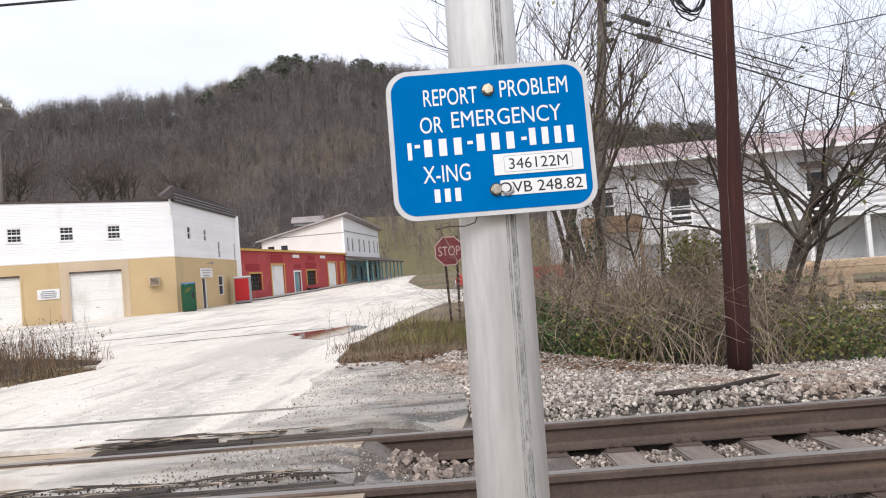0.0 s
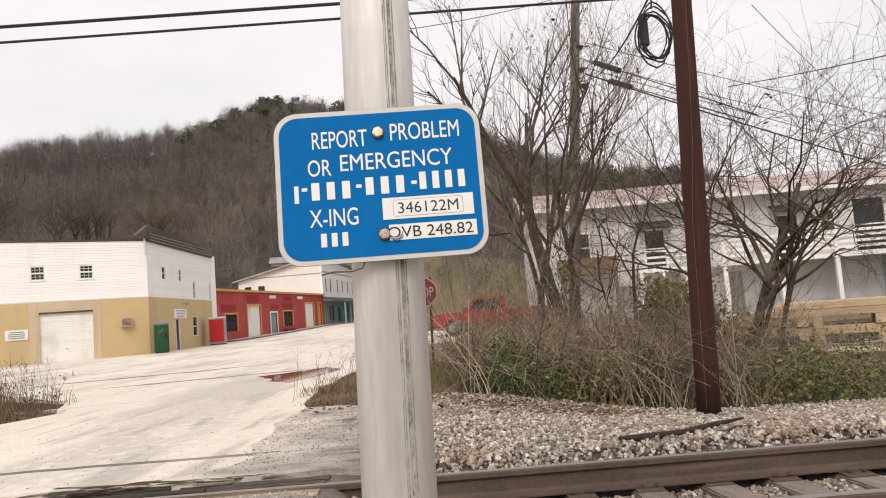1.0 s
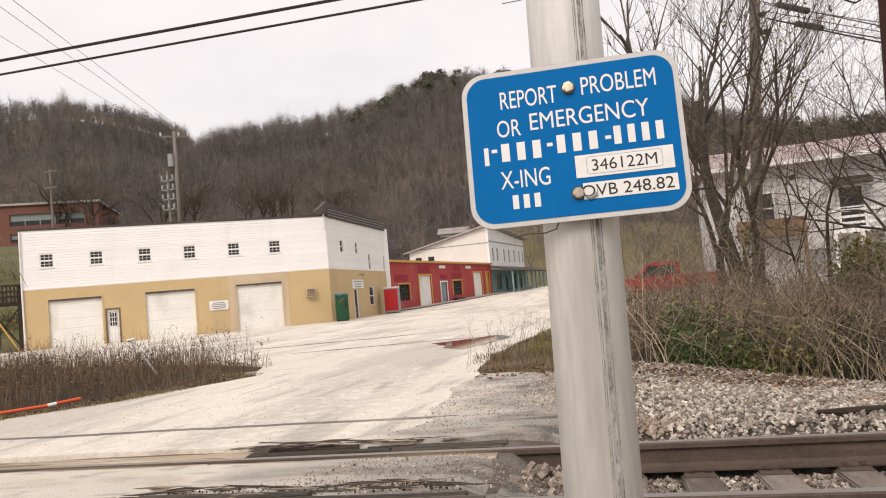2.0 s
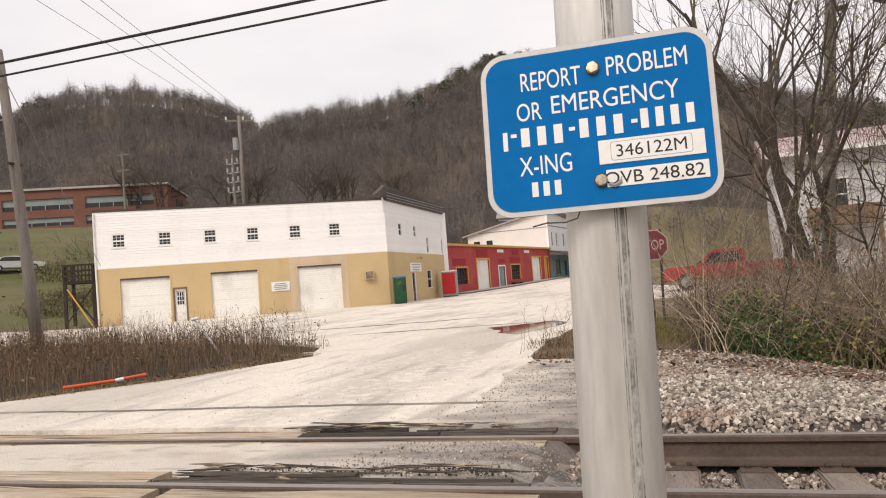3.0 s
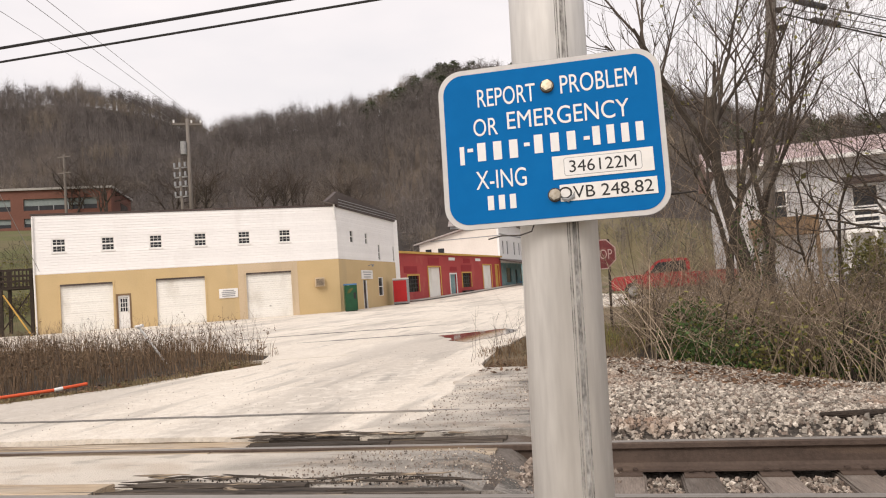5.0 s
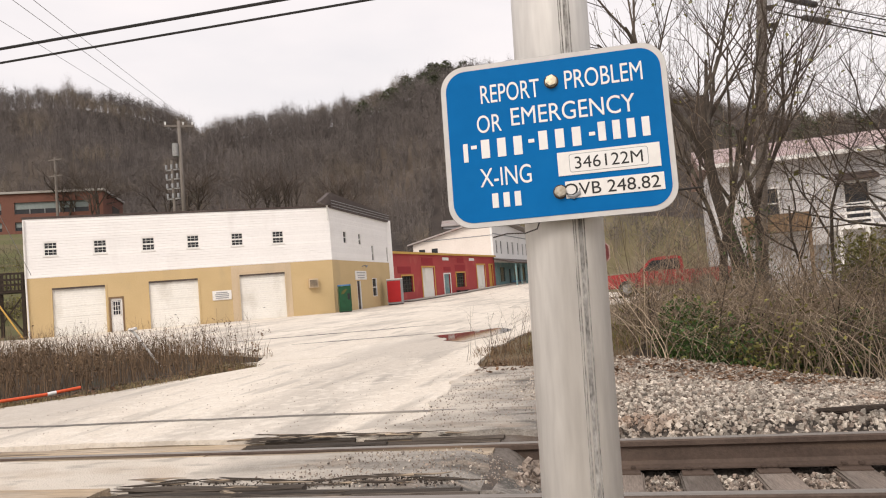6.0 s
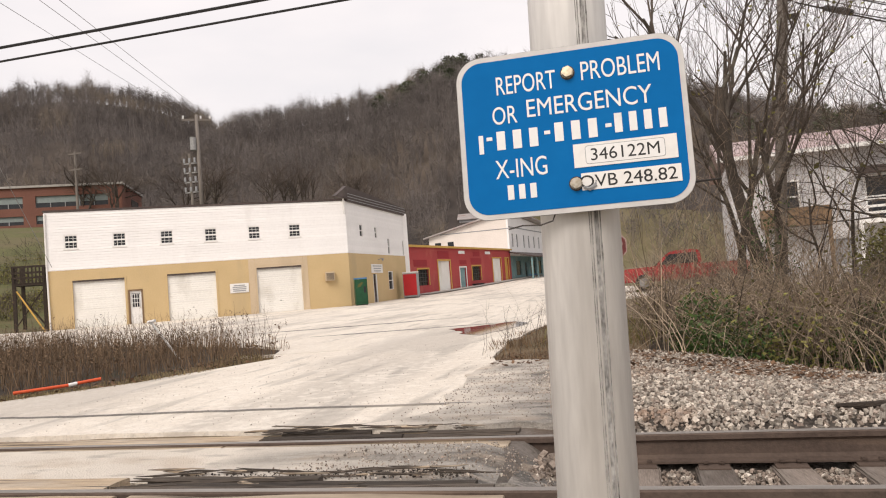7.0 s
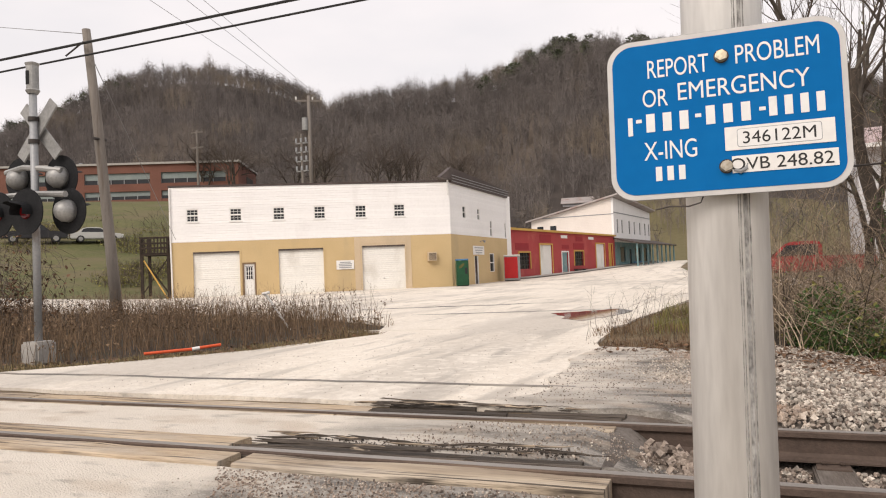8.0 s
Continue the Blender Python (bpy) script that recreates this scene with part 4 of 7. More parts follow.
for x0, x1, z0, z1 in S_WIN + [S_LOW[1]]:
    wn_ = side("window", box(x0, x1, 0.09, 0.11, z0, z1), M["glass"])
    fb = box(x0, x0 + 0.05, 0.0, 0.08, z0, z1)
    for a in ((x1 - 0.05, x1, 0.0, 0.08, z0, z1), (x0, x1, 0.004, 0.08, z0, z0 + 0.05), (x0, x1, 0.004, 0.08, z1 - 0.05, z1), (x0, x1, 0.004, 0.08, (z0 + z1) / 2 - 0.03, (z0 + z1) / 2 + 0.03)):
        box(*a, 0, fb)
    side("frame", fb, M["white_paint"], wn_)
sd = side("door", box(4.55, 5.45, 0.08, 0.12, -0.06, 2.0), M["glass"], None, "glazed shop door")
side("frame", box(4.55, 4.68, 0.02, 0.08, -0.06, 2.0, 0, box(5.32, 5.45, 0.02, 0.08, -0.06, 2.0)), M["white_paint"], sd)
side("wall_lamp", tube([(5.9, 0, 3.05), (5.9, -0.25, 3.12), (5.9, -0.4, 3.02)], [0.03, 0.03, 0.12], 8), M["grey_metal"], None, "small grey wall lamp")
for nm, args in (("back_wall", (0.25, side_far.x + 0.2, side_far.y - 0.27, side_far.y - 0.02, -0.3, A_TOP)), ("end_wall", (0.0, 0.25, 0.26, side_far.y - 0.02, -0.3, A_TOP))):
    part(nm, box(*args), M["siding"], bldg)
bp = [(0, 0.0), (A_LEN, 0.0), (side_far.x, side_far.y), (0, side_far.y)]
part("roof", prism([(x, y) for x, y in bp], A_TOP + 0.002, A_TOP + 0.10, "z"), M["dark_trim"], bldg, "dark low-slope roof")
part("floor_slab", prism([(x * 0.96 + 0.3, y * 0.94 + 0.3) for x, y in bp], A_BAND - 0.1, A_BAND - 0.02, "z"), M["hidden"], bldg)
part("roof_edge", box(-0.06, A_LEN + 0.02, -0.06, 0.02, A_TOP - 0.03, A_TOP + 0.09, 0.01), M["dark_trim"], bldg, "thin dark drip edge")
# raised dark mansard strip along the street side
par = bmesh.new()
prof = [(-1.9, 0.10), (0.1, 0.95), (side_len * 0.55, 0.72), (side_len + 0.1, 0.45), (side_len + 0.1, -0.12), (0.05, -0.06), (0.0, 0.10)]
prism(prof, -0.16, 0.10, "y", par)
for v in par.verts:
    v.co.z += A_TOP
side("parapet", par, M["dark_trim"], None, "dark ribbed metal parapet along the street side")
for k in range(3):
    side("parapet_rib", box(0.15, side_len + 0.05, -0.19, -0.16, A_TOP + 0.04 + 0.19 * k, A_TOP + 0.08 + 0.19 * k), M["grey_metal"])
part("downspout", tube([(0.05, -0.08, A_TOP - 0.1), (0.05, -0.08, A_BAND), (0.10, -0.08, A_BASE)], 0.05, 8), M["white_paint"], bldg, "white corner downspout")
part("downspout", tube([(A_LEN - 0.1, -0.07, A_TOP + 0.1), (A_LEN - 0.1, -0.07, A_TOP - 0.9)], 0.06, 8), M["white_paint"], bldg)


def notice(parent_m, x0, x1, z0, z1, lines, label):
    s = thing("wall_sign", parent_m @ pose((x0 + x1) / 2, -0.03, (z0 + z1) / 2), label, "sign")
    w, h = x1 - x0, z1 - z0
    part("board", box(-w / 2, w / 2, -0.015, 0.025, -h / 2, h / 2, 0.006), M["white_paint"], s)
    for k in range(lines):
        z = h * (0.28 - 0.56 * k / max(1, lines - 1))
        ww = w * random.uniform(0.30, 0.42)
        part("text_bar", box(-ww, ww, -0.019, -0.0155, z - h * 0.055, z + h * 0.055), M["grey_metal"], s)
    return s


AM = bldg.matrix_world.copy()
notice(AM, 10.26, 11.40, 1.35, 1.94, 4, "white notice board with grey lines on the tan wall")
notice(AM @ side_m, 4.25, 6.7, 2.08, 2.72, 3, "white shop sign on the tan street wall")
ac = thing("air_conditioner", AM @ pose(16.52, 0, 1.98), "boxy tan window air conditioner in the wall", "air conditioner")
part("case", box(-0.30, 0.30, -0.32, 0.0, -0.30, 0.30, 0.02), M["tan_light"], ac)
part("grille", box(-0.24, 0.24, -0.332, -0.321, -0.24, 0.20), M["black_iron"], ac)
for k in range(6):
    part("slat", box(-0.24, 0.24, -0.345, -0.333, -0.22 + 0.07 * k, -0.195 + 0.07 * k), M["tan_light"], ac)


def vending(m, body_mat, w, dpt, h, label, red):
    v = thing("vending_machine", m, label, "vending machine")
    part("cabinet", box(-w / 2, w / 2, -dpt / 2, dpt / 2, 0.05, h, 0.02), M[body_mat], v)
    part("front_panel", box(-w / 2 + 0.05, w / 2 - 0.05, -dpt / 2 - 0.03, -dpt / 2 - 0.002, 0.2, h - 0.08, 0.01), M["red_bright" if red else "green_paint"], v)
    part("plinth", box(-w / 2 + 0.04, w / 2 - 0.04, -dpt / 2 + 0.04, dpt / 2 - 0.04, 0, 0.05), M["black_iron"], v)
    part("top_strip", box(-w / 2, w / 2, -dpt / 2 - 0.02, dpt / 2, h + 0.002, h + 0.10, 0.01), M["white_paint" if red else "blue_paint"], v)
    if not red:
        part("emblem", prism([(-0.25, 1.15), (-0.05, 1.2), (0.15, 1.45), (0.05, 1.5), (-0.2, 1.35)], -dpt / 2 - 0.036, -dpt / 2 - 0.031, "y"), M["lawn"], v, "pale green abstract emblem")
        part("slot", box(0.15, 0.3, -dpt / 2 - 0.04, -dpt / 2 - 0.031, 0.8, 1.2), M["ink"], v)
    return v


vending(turned(-16.22, 40.75, -0.05, 0.9, 0.44), "green_paint", 0.80, 0.8, 1.68, "green drinks vending machine with a pale emblem", False)
vending(turned(-16.05, 51.6, 0.0, 0.95, 0.1), "grey_metal", 1.15, 0.9, 1.95, "red drinks vending machine with grey sides", True)

# ---- the red workshop row ----
R0, R1 = Vector((-17.42, 55.1)), Vector((-13.0, 84.32))
R_U = (R1 - R0).normalized()
R_LEN = (R1 - R0).length
red = thing("red_workshop", turned(R0.x, R0.y, 0, R_U.x, R_U.y), "low red metal workshop with cream doors and yellow trim", "building")
R_H = [(2.2, 4.55, 0.87, 2.3), (6.8, 9.8, 0.0, 3.05), (12.3, 14.0, 0.1, 2.35), (15.8, 18.5, 0.95, 2.45), (22.6, 25.6, 0.2, 3.3), (27.2, 28.5, 0.25, 3.3)]
part("wall", pierced(0, R_LEN, -0.4, 4.28, 0.25, R_H), M["red_wall"], red, "red ribbed metal wall")
part("end_wall", box(0.0, 0.25, 0.252, 11, -0.4, 4.28), M["red_wall"], red)
part("roof", box(-0.2, R_LEN + 0.1, -0.15, 11.5, 4.285, 4.42), M["cream_roof"], red)
part("yellow_fascia", box(-0.2, R_LEN + 0.1, -0.2, -0.155, 4.25, 4.45), M["yellow"], red)
for k, (x0, x1, z0, z1) in enumerate(R_H):
    if k in (1, 4):
        d_ = part("roll_up_door", box(x0, x1, 0.1, 0.15, z0, z1), M["garage"], red, "cream roll-up door")
    else:
        d_ = part("window" if k in (0, 3) else "door", box(x0, x1, 0.12, 0.16, z0, z1), M["glass" if k in (0, 3) else "teal" if k == 2 else "yellow"], red)
        if k in (0, 3):
            gb = bmesh.new()
            for j in range(1, 4):
                xx = x0 + (x1 - x0) * j / 4
                box(xx - 0.03, xx + 0.03, 0.08, 0.12, z0, z1, 0, gb)
                zz = z0 + (z1 - z0) * j / 4
                box(x0, x1, 0.07, 0.118, zz - 0.025, zz + 0.025, 0, gb)
            part("bars", gb, M["black_iron"], d_)
    fr = box(x0 - 0.14, x0 - 0.001, -0.05, 0.03, z0, z1 + 0.14)
    box(x1 + 0.001, x1 + 0.14, -0.05, 0.03, z0, z1 + 0.14, 0, fr)
    box(x0, x1, -0.05, 0.03, z1 + 0.001, z1 + 0.14, 0, fr)
    part("trim", fr, M["yellow" if k in (0, 1, 3, 4, 5) else "white_paint"], red, "yellow trim")
for x0, x1, z0, z1 in ((1.5, 4.3, 2.55, 3.15), (6.9, 9.6, 3.3, 4.0), (12.4, 14.3, 2.7, 3.1), (15.6, 18.7, 2.65, 3.3), (16.4, 18.4, 3.5, 4.0)):
    part("patch", box(x0, x1, -0.02, -0.004, z0, z1), M["red_dark"], red, "darker red painted panel")
for x0 in (12.2, 20.2):
    part("plate", box(x0, x0 + 1.7, -0.03, -0.004, 3.75, 4.05), M["white_paint"], red, "small white plate")
part("bench", box(15.4, 18.2, -0.5, -0.05, 0.55, 0.62, 0, box(15.5, 15.7, -0.4, -0.1, 0.0, 0.55, 0, box(17.8, 18.0, -0.4, -0.1, 0.0, 0.55))), M["black_iron"], red, "dark bench")
sheet("pavement", [(-15.9, 56.5), (-11.9, 84), (-9.6, 106), (-11.4, 106), (-13.2, 84.5), (-17.3, 56.5)], 0.15, M["concrete"], "raised concrete walk in front of the workshops", "pavement", seed=21, rough_edge=0.05, step=2)

# ---- the white store behind, with a teal porch ----
W1 = Vector((-10.9, 103.76))
W_U = (W1 - R1).normalized()
W_LEN = (W1 - R1).length
store = thing("white_store", turned(R1.x, R1.y, 0.4, W_U.x, W_U.y), "white two-storey store with a shed roof and a teal porch", "building")
W_WIN = [(x, x + 0.7, 4.35, 6.0) for x in (1.4, 3.6, 7.2, 9.9, 13.0, 16.0, 18.4)]
W_FALL = 0.046
street_bm = pierced(0, W_LEN, 3.2, 8.55, 0.25, W_WIN)
for v in street_bm.verts:
    if v.co.z > 8.5:
        v.co.z -= W_FALL * v.co.x
part("street_wall", street_bm, M["siding"], store, "white siding wall")
part("shop_wall", pierced(0, W_LEN, -0.5, 3.2, 0.25, [(2.5, 5, 0.8, 2.6), (7, 8.2, 0, 2.4), (10, 13, 0.8, 2.6), (15, 17, 0.8, 2.6)]), M["teal"], store, "teal and blue shop front")
part("shop_boards", box(9.0, 14.0, -0.03, -0.004, 0.1, 0.8), M["blue_paint"], store)
for x0, x1, z0, z1 in W_WIN + [(2.5, 5, 0.8, 2.6), (7, 8.2, 0, 2.4), (10, 13, 0.8, 2.6), (15, 17, 0.8, 2.6)]:
    part("window", box(x0, x1, 0.10, 0.14, z0, z1), M["glass"], store)
part("end_wall", prism([(0.26, -0.5), (10.5, -0.5), (10.5, 6.30), (0.26, 8.55)], 0.0, 0.25, "x"), M["cream_board"], store, "cream end wall under the sloping roof")
for y0 in (7.2, 8.9):
    part("end_window", box(-0.03, -0.004, y0, y0 + 0.8, 4.55, 5.6), M["glass"], store, "old window in the end wall")
part("far_wall", prism([(0.26, -0.5), (10.5, -0.5), (10.5, 5.2), (0.26, 7.5)], W_LEN - 0.25, W_LEN, "x"), M["siding"], store)
part("back_wall", box(0.26, W_LEN - 0.26, 10.25, 10.5, -0.5, 5.2), M["siding"], store)
roof_bm = prism([(-0.7, 8.78), (11.1, 6.17), (11.1, 6.33), (-0.7, 8.98)], -0.5, W_LEN + 0.5, "x")
for v in roof_bm.verts:
    v.co.z -= W_FALL * v.co.x
part("roof", roof_bm, M["cream_roof"], store, "weathered tin shed roof")
part("trim", box(0, W_LEN, -0.03, -0.004, 6.72, 6.85), M["grey_metal"], store)
part("trim", box(-0.03, -0.004, 0, 9, 6.55, 6.65), M["grey_metal"], store)
porch = part("porch_roof", prism([(-3.0, 2.85), (0, 3.55), (0, 3.72), (-3.05, 2.98)], -0.6, W_LEN + 3.0, "x"), M["dark_trim"], store, "dark porch roof")
for k in range(9):
    x = -0.3 + k * (W_LEN + 2.6) / 8
    part("post", box(x - 0.09, x + 0.09, -2.8, -2.62, -0.4, 2.9), M["teal"], porch, "teal porch post")

# ---- the grey house with a balcony ----
H_L, H_R = Vector((4.0, 30.75)), Vector((26.0, 29.1))
H_U = (H_R - H_L).normalized()
H_LEN = (H_R - H_L).length
house = thing("grey_house", turned(H_L.x, H_L.y, -0.1, H_U.x, H_U.y), "grey-white two-storey house with a white balcony and faded tin roof", "house")
GW = (14.7, 15.3, 3.55, 4.5)
H_HOLES = [(3.1, 4.0, 3.0, 4.3), (6.6, 7.5, 2.5, 4.2), (12.75, 13.65, 2.5, 4.4), GW, (16.2, 17.6, 2.5, 4.9)]
part("upper_wall", pierced(1.3, H_LEN, 2.4, 5.5, 0.25, H_HOLES), M["grey_wall"], house, "stained grey-white wall")
part("lower_wall", pierced(1.3, H_LEN, -0.3, 2.4, 0.25, [(5.2, 6.0, 0.6, 1.7), (10.0, 10.9, 0, 2.0), (12.9, 13.0, 0, 2.1), (17.2, 19.6, 0, 2.2)]), M["grey_wall"], house, "grey ground-floor wall")
for x0, x1, z0, z1 in H_HOLES:
    w = part("window", box(x0, x1, 0.10, 0.14, z0, z1), M["glass_green" if (x0, x1, z0, z1) == GW else "glass"], house, "green lit pane" if (x0, x1, z0, z1) == GW else "")
    fb = box(x0 - 0.08, x0, -0.03, 0.06, z0 - 0.08, z1 + 0.08)
    for a in ((x1, x1 + 0.08, -0.03, 0.06, z0 - 0.08, z1 + 0.08), (x0, x1, -0.03, 0.06, z1, z1 + 0.08), (x0, x1, -0.03, 0.06, z0 - 0.08, z0), (x0, x1, 0.02, 0.09, (z0 + z1) / 2 - 0.03, (z0 + z1) / 2 + 0.03)):
        box(*a, 0, fb)
    part("frame", fb, M["white_paint"], w)
for x0, x1, z0, z1 in [(5.2, 6.0, 0.6, 1.7), (10.0, 10.9, 0, 2.0), (12.9, 13.0, 0, 2.1), (17.2, 19.6, 0, 2.2)]:
    part("door", box(x0, x1, 0.14, 0.18, z0 - 0.1, z1), M["grey_metal"], house)
for args in ((1.3, 1.55, 0.26, 8, -0.3, 5.5), (H_LEN - 0.25, H_LEN, 0.26, 8, -0.3, 5.5), (1.3, H_LEN, 7.75, 8, -0.3, 5.48)):
    part("back_wall", box(*args), M["grey_wall"], house)
part("roof", prism([(-0.75, 5.42), (4.0, 6.75), (8.7, 5.4), (8.7, 5.55), (4.0, 6.92), (-0.8, 5.58)], 0.8, H_LEN + 0.4, "x"), M["pink_roof"], house, "faded pinkish tin roof")
part("fascia", box(0.8, H_LEN + 0.4, -0.82, -0.76, 5.40, 5.58), M["white_paint"], house)
for x0, x1, z in ((6.25, 7.8, 4.6), (12.4, 14.1, 4.85)):
    part("awning", prism([(-0.75, z - 0.35), (0.0, z), (0.0, z + 0.06), (-0.78, z - 0.28)], x0, x1, "x"), M["dark_trim"], house, "small dark door canopy")
deck = part("balcony_deck", box(9.4, H_LEN, -1.75, -0.004, 2.22, 2.40), M["white_paint"], house, "white balcony deck")
for k in range(6):
    x = 9.63 + 2.43 * k * 0.999
    part("post", box(x - 0.09, x + 0.09, -1.7, -1.52, -0.05, 2.218), M["white_paint"], deck, "white porch post")
    part("rail_post", box(x - 0.06, x + 0.06, -1.7, -1.58, 2.402, 3.4), M["white_paint"], deck)
for z in (2.65, 2.9, 3.15, 3.38):
    part("railing_board", box(9.45, H_LEN, -1.57, -1.53, z - 0.06, z + 0.06), M["white_paint"], deck)
small = part("porch_deck", box(5.9, 8.1, -1.5, -0.004, 2.20, 2.36), M["white_paint"], house, "small white porch")
for z in (2.6, 2.86, 3.12):
    part("railing_board", box(5.9, 8.1, -1.5, -1.46, z - 0.05, z + 0.05), M["white_paint"], small)
for x in (6.0, 7.0, 8.0):
    part("post", box(x - 0.07, x + 0.07, -1.45, -1.32, -0.05, 2.198), M["white_paint"], small)
part("wood_porch", box(2.4, 5.0, -1.3, -0.004, 2.35, 3.1), M["wood_brown"], house, "brown wooden porch")
for x in (2.5, 4.9):
    part("porch_post", box(x - 0.07, x + 0.07, -1.28, -1.14, -0.05, 2.348), M["wood_brown"], house)


# ---- hills with bare woods ----
def interp(knots, a):
    return float(np.interp(a, [k[0] for k in knots], [k[1] for k in knots]))


EYE = Vector((0.5, -3.6))
LEFT_HILL = [(-110, 0.10), (-80, 0.13), (-62, 0.15), (-55, 0.162), (-50, 0.196), (-46.8, 0.226), (-43.7, 0.256), (-41.5, 0.276), (-39.5, 0.280), (-37.5, 0.272), (-35, 0.255), (-32, 0.232), (-28, 0.205), (-20, 0.15), (-10, 0.10)]
RIGHT_HILL = [(-46, 0.02), (-38, 0.13), (-33, 0.18), (-29.6, 0.207), (-22, 0.238), (-17, 0.265), (-12.8, 0.29), (-9, 0.29), (0, 0.262), (5, 0.225), (9, 0.185), (14, 0.15), (22, 0.115), (28, 0.10), (33, 0.09), (45, 0.08), (80, 0.07)]


def hill_z(knots, crest, foot, az, r):
    lift = interp(knots, az)
    c = lift * (1 - 0.045 * smooth01((lift - 0.235) / 0.05)) * crest * (1 + 0.05 * noise.noise(Vector((az * 0.12, crest, 0))))
    up = smooth01((r - foot) / (crest - foot)) * 0.45 + 0.55 * min(1, max(0, (r - foot) / (crest - foot)))
    down = 1 - 0.5 * smooth01((r - crest) / (crest * 0.8))
    x, y = EYE.x + r * math.sin(radians(az)), EYE.y + r * math.cos(radians(az))
    return c * min(up, 1) * (down if r > crest else 1) + 0.012 * crest * noise.noise(Vector((x * 0.02, y * 0.02, 1))) * up, x, y


def hill(name, knots, crest, foot, a0, a1, label):
    azs, rs = np.arange(a0, a1 + 0.1, 1.0), [foot + (crest - foot) * k / 12 for k in range(-1, 13)] + [crest * 1.15, crest * 1.4, crest * 1.8]
    verts = []
    for r in rs:
        for az in azs:
            z, x, y = hill_z(knots, crest, foot, az, r)
            verts.append((x, y, z + 0.2 if r > foot else -0.5))
    n = len(azs)
    faces = [(j * n + i, (j + 1) * n + i, (j + 1) * n + i + 1, j * n + i + 1) for j in range(len(rs) - 1) for i in range(n - 1)]
    ob = soup(name, verts, faces, [M["litter"], M["field"]], label, "hill", "structure")
    for p, f in zip(ob.data.polygons, faces):
        p.use_smooth = True
        j, i = divmod(f[0], n)
        if rs[j] < 158 and -9 < azs[i] < 13:
            p.material_index = 1


hill("ground_hill_far", LEFT_HILL, 330, 165, -110, -10, "wooded brown hill beyond the school")
hill("ground_hill_near", RIGHT_HILL, 262, 128, -46, 80, "steep wooded brown hill above the workshops")


def woods(name, knots, crest, foot, a0, a1, count, label, seed):
    rng = np.random.default_rng(seed)
    V, F = [], []
    for k in range(count):
        az = rng.uniform(a0, a1)
        top = rng.random() < 0.27
        r = crest * rng.uniform(0.86, 1.0) if top else foot + (crest - foot) * rng.random() ** 0.75
        z, x, y = hill_z(knots, crest, foot, az, r)
        if z < 0.4 or (-13.6 < az < -10.4 and r < 160) or (-8.5 < az < 13 and r < 158 and rng.random() < 0.6):
            continue
        h = rng.uniform(5.0, 12.5) * (1 + 0.45 * noise.noise(Vector((az * 0.9, crest, 3)))) if top else rng.uniform(4.5, 11.5)
        lean = rng.normal(0, 0.05, 2) * h
        base, tip = np.array([x, y, z - 0.3]), np.array([x + lean[0], y + lean[1], z + h])
        w = 0.02 + 0.0045 * h
        o = len(V)
        for a in range(3):
            c, s = math.cos(a * 2.094), math.sin(a * 2.094)
            V.append(base + np.array([c * w, s * w, 0]))
        V.append(tip)
        F += [(o, o + 1, o + 3), (o + 1, o + 2, o + 3), (o + 2, o, o + 3)]
        m = 40 if top else 28
        rad = h * rng.uniform(0.24, 0.36)
        for j in range(m):
            f = rng.uniform(0.25, 0.8)
            p = base + (tip - base) * f + rng.normal(0, 0.10 * rad, 3)
            d = rng.normal(0, 1, 3)
            d[2] = abs(d[2]) * 0.9 + d[2] * 0.1
            d /= np.linalg.norm(d) + 1e-6
            c = base + (tip - base) * 0.62
            q = c + d * np.array([rad, rad, h * 0.40]) * rng.uniform(0.45, 1.0)
            side = np.cross(q - p, rng.normal(0, 1, 3))
            side *= (0.030 if j % 3 else 0.055) / (np.linalg.norm(side) + 1e-6)
            o = len(V)
            V += [p + side, p - side, q]
            F.append((o, o + 1, o + 2))
    return soup(name, [tuple(v) for v in V], F, M["forest"], label, "woods")


woods("bare_woods", LEFT_HILL, 330, 165, -72, -20, 9000, "bare grey-brown winter trees on the far hill", 3)
woods("bare_woods", RIGHT_HILL, 262, 128, -40, 42, 13500, "bare grey-brown winter trees on the near hill", 4)


def evergreens(name, knots, crest, foot, spots, label, seed):
    rng = np.random.default_rng(seed)
    V, F = [], []
    for az, rr, h in spots:
        z, x, y = hill_z(knots, crest, foot, az, crest * rr)
        for j in range(240):
            f = rng.random()
            rad = h * 0.26 * math.sqrt(max(0.0, 1 - (1.7 * f - 0.75) ** 2)) * math.sqrt(rng.random())
            ang = rng.uniform(0, 6.283)
            c = np.array([x + rad * math.cos(ang), y + rad * math.sin(ang), z + h * (0.28 + 0.62 * f)])
            o = len(V)
            for _ in range(3):
                V.append(c + rng.normal(0, 0.034 * h, 3))
            F.append((o, o + 1, o + 2))
    return soup(name, [tuple(v) for v in V], F, M["pine"], label, "pine woods")


rp = np.random.default_rng(8)
evergreens("pine_trees", RIGHT_HILL, 262, 128, [(rp.uniform(-19, -4), rp.uniform(0.90, 1.02), rp.uniform(6, 11)) for _ in range(85)] + [(rp.uniform(2, 40), rp.uniform(0.8, 1.0), rp.uniform(7, 12)) for _ in range(60)], "dark evergreens along the near ridge", 11)
evergreens("pine_trees", LEFT_HILL, 330, 165, [(rp.uniform(-60, -45), rp.uniform(0.92, 1.02), rp.uniform(7, 11)) for _ in range(36)], "dark evergreens along the far ridge", 12)


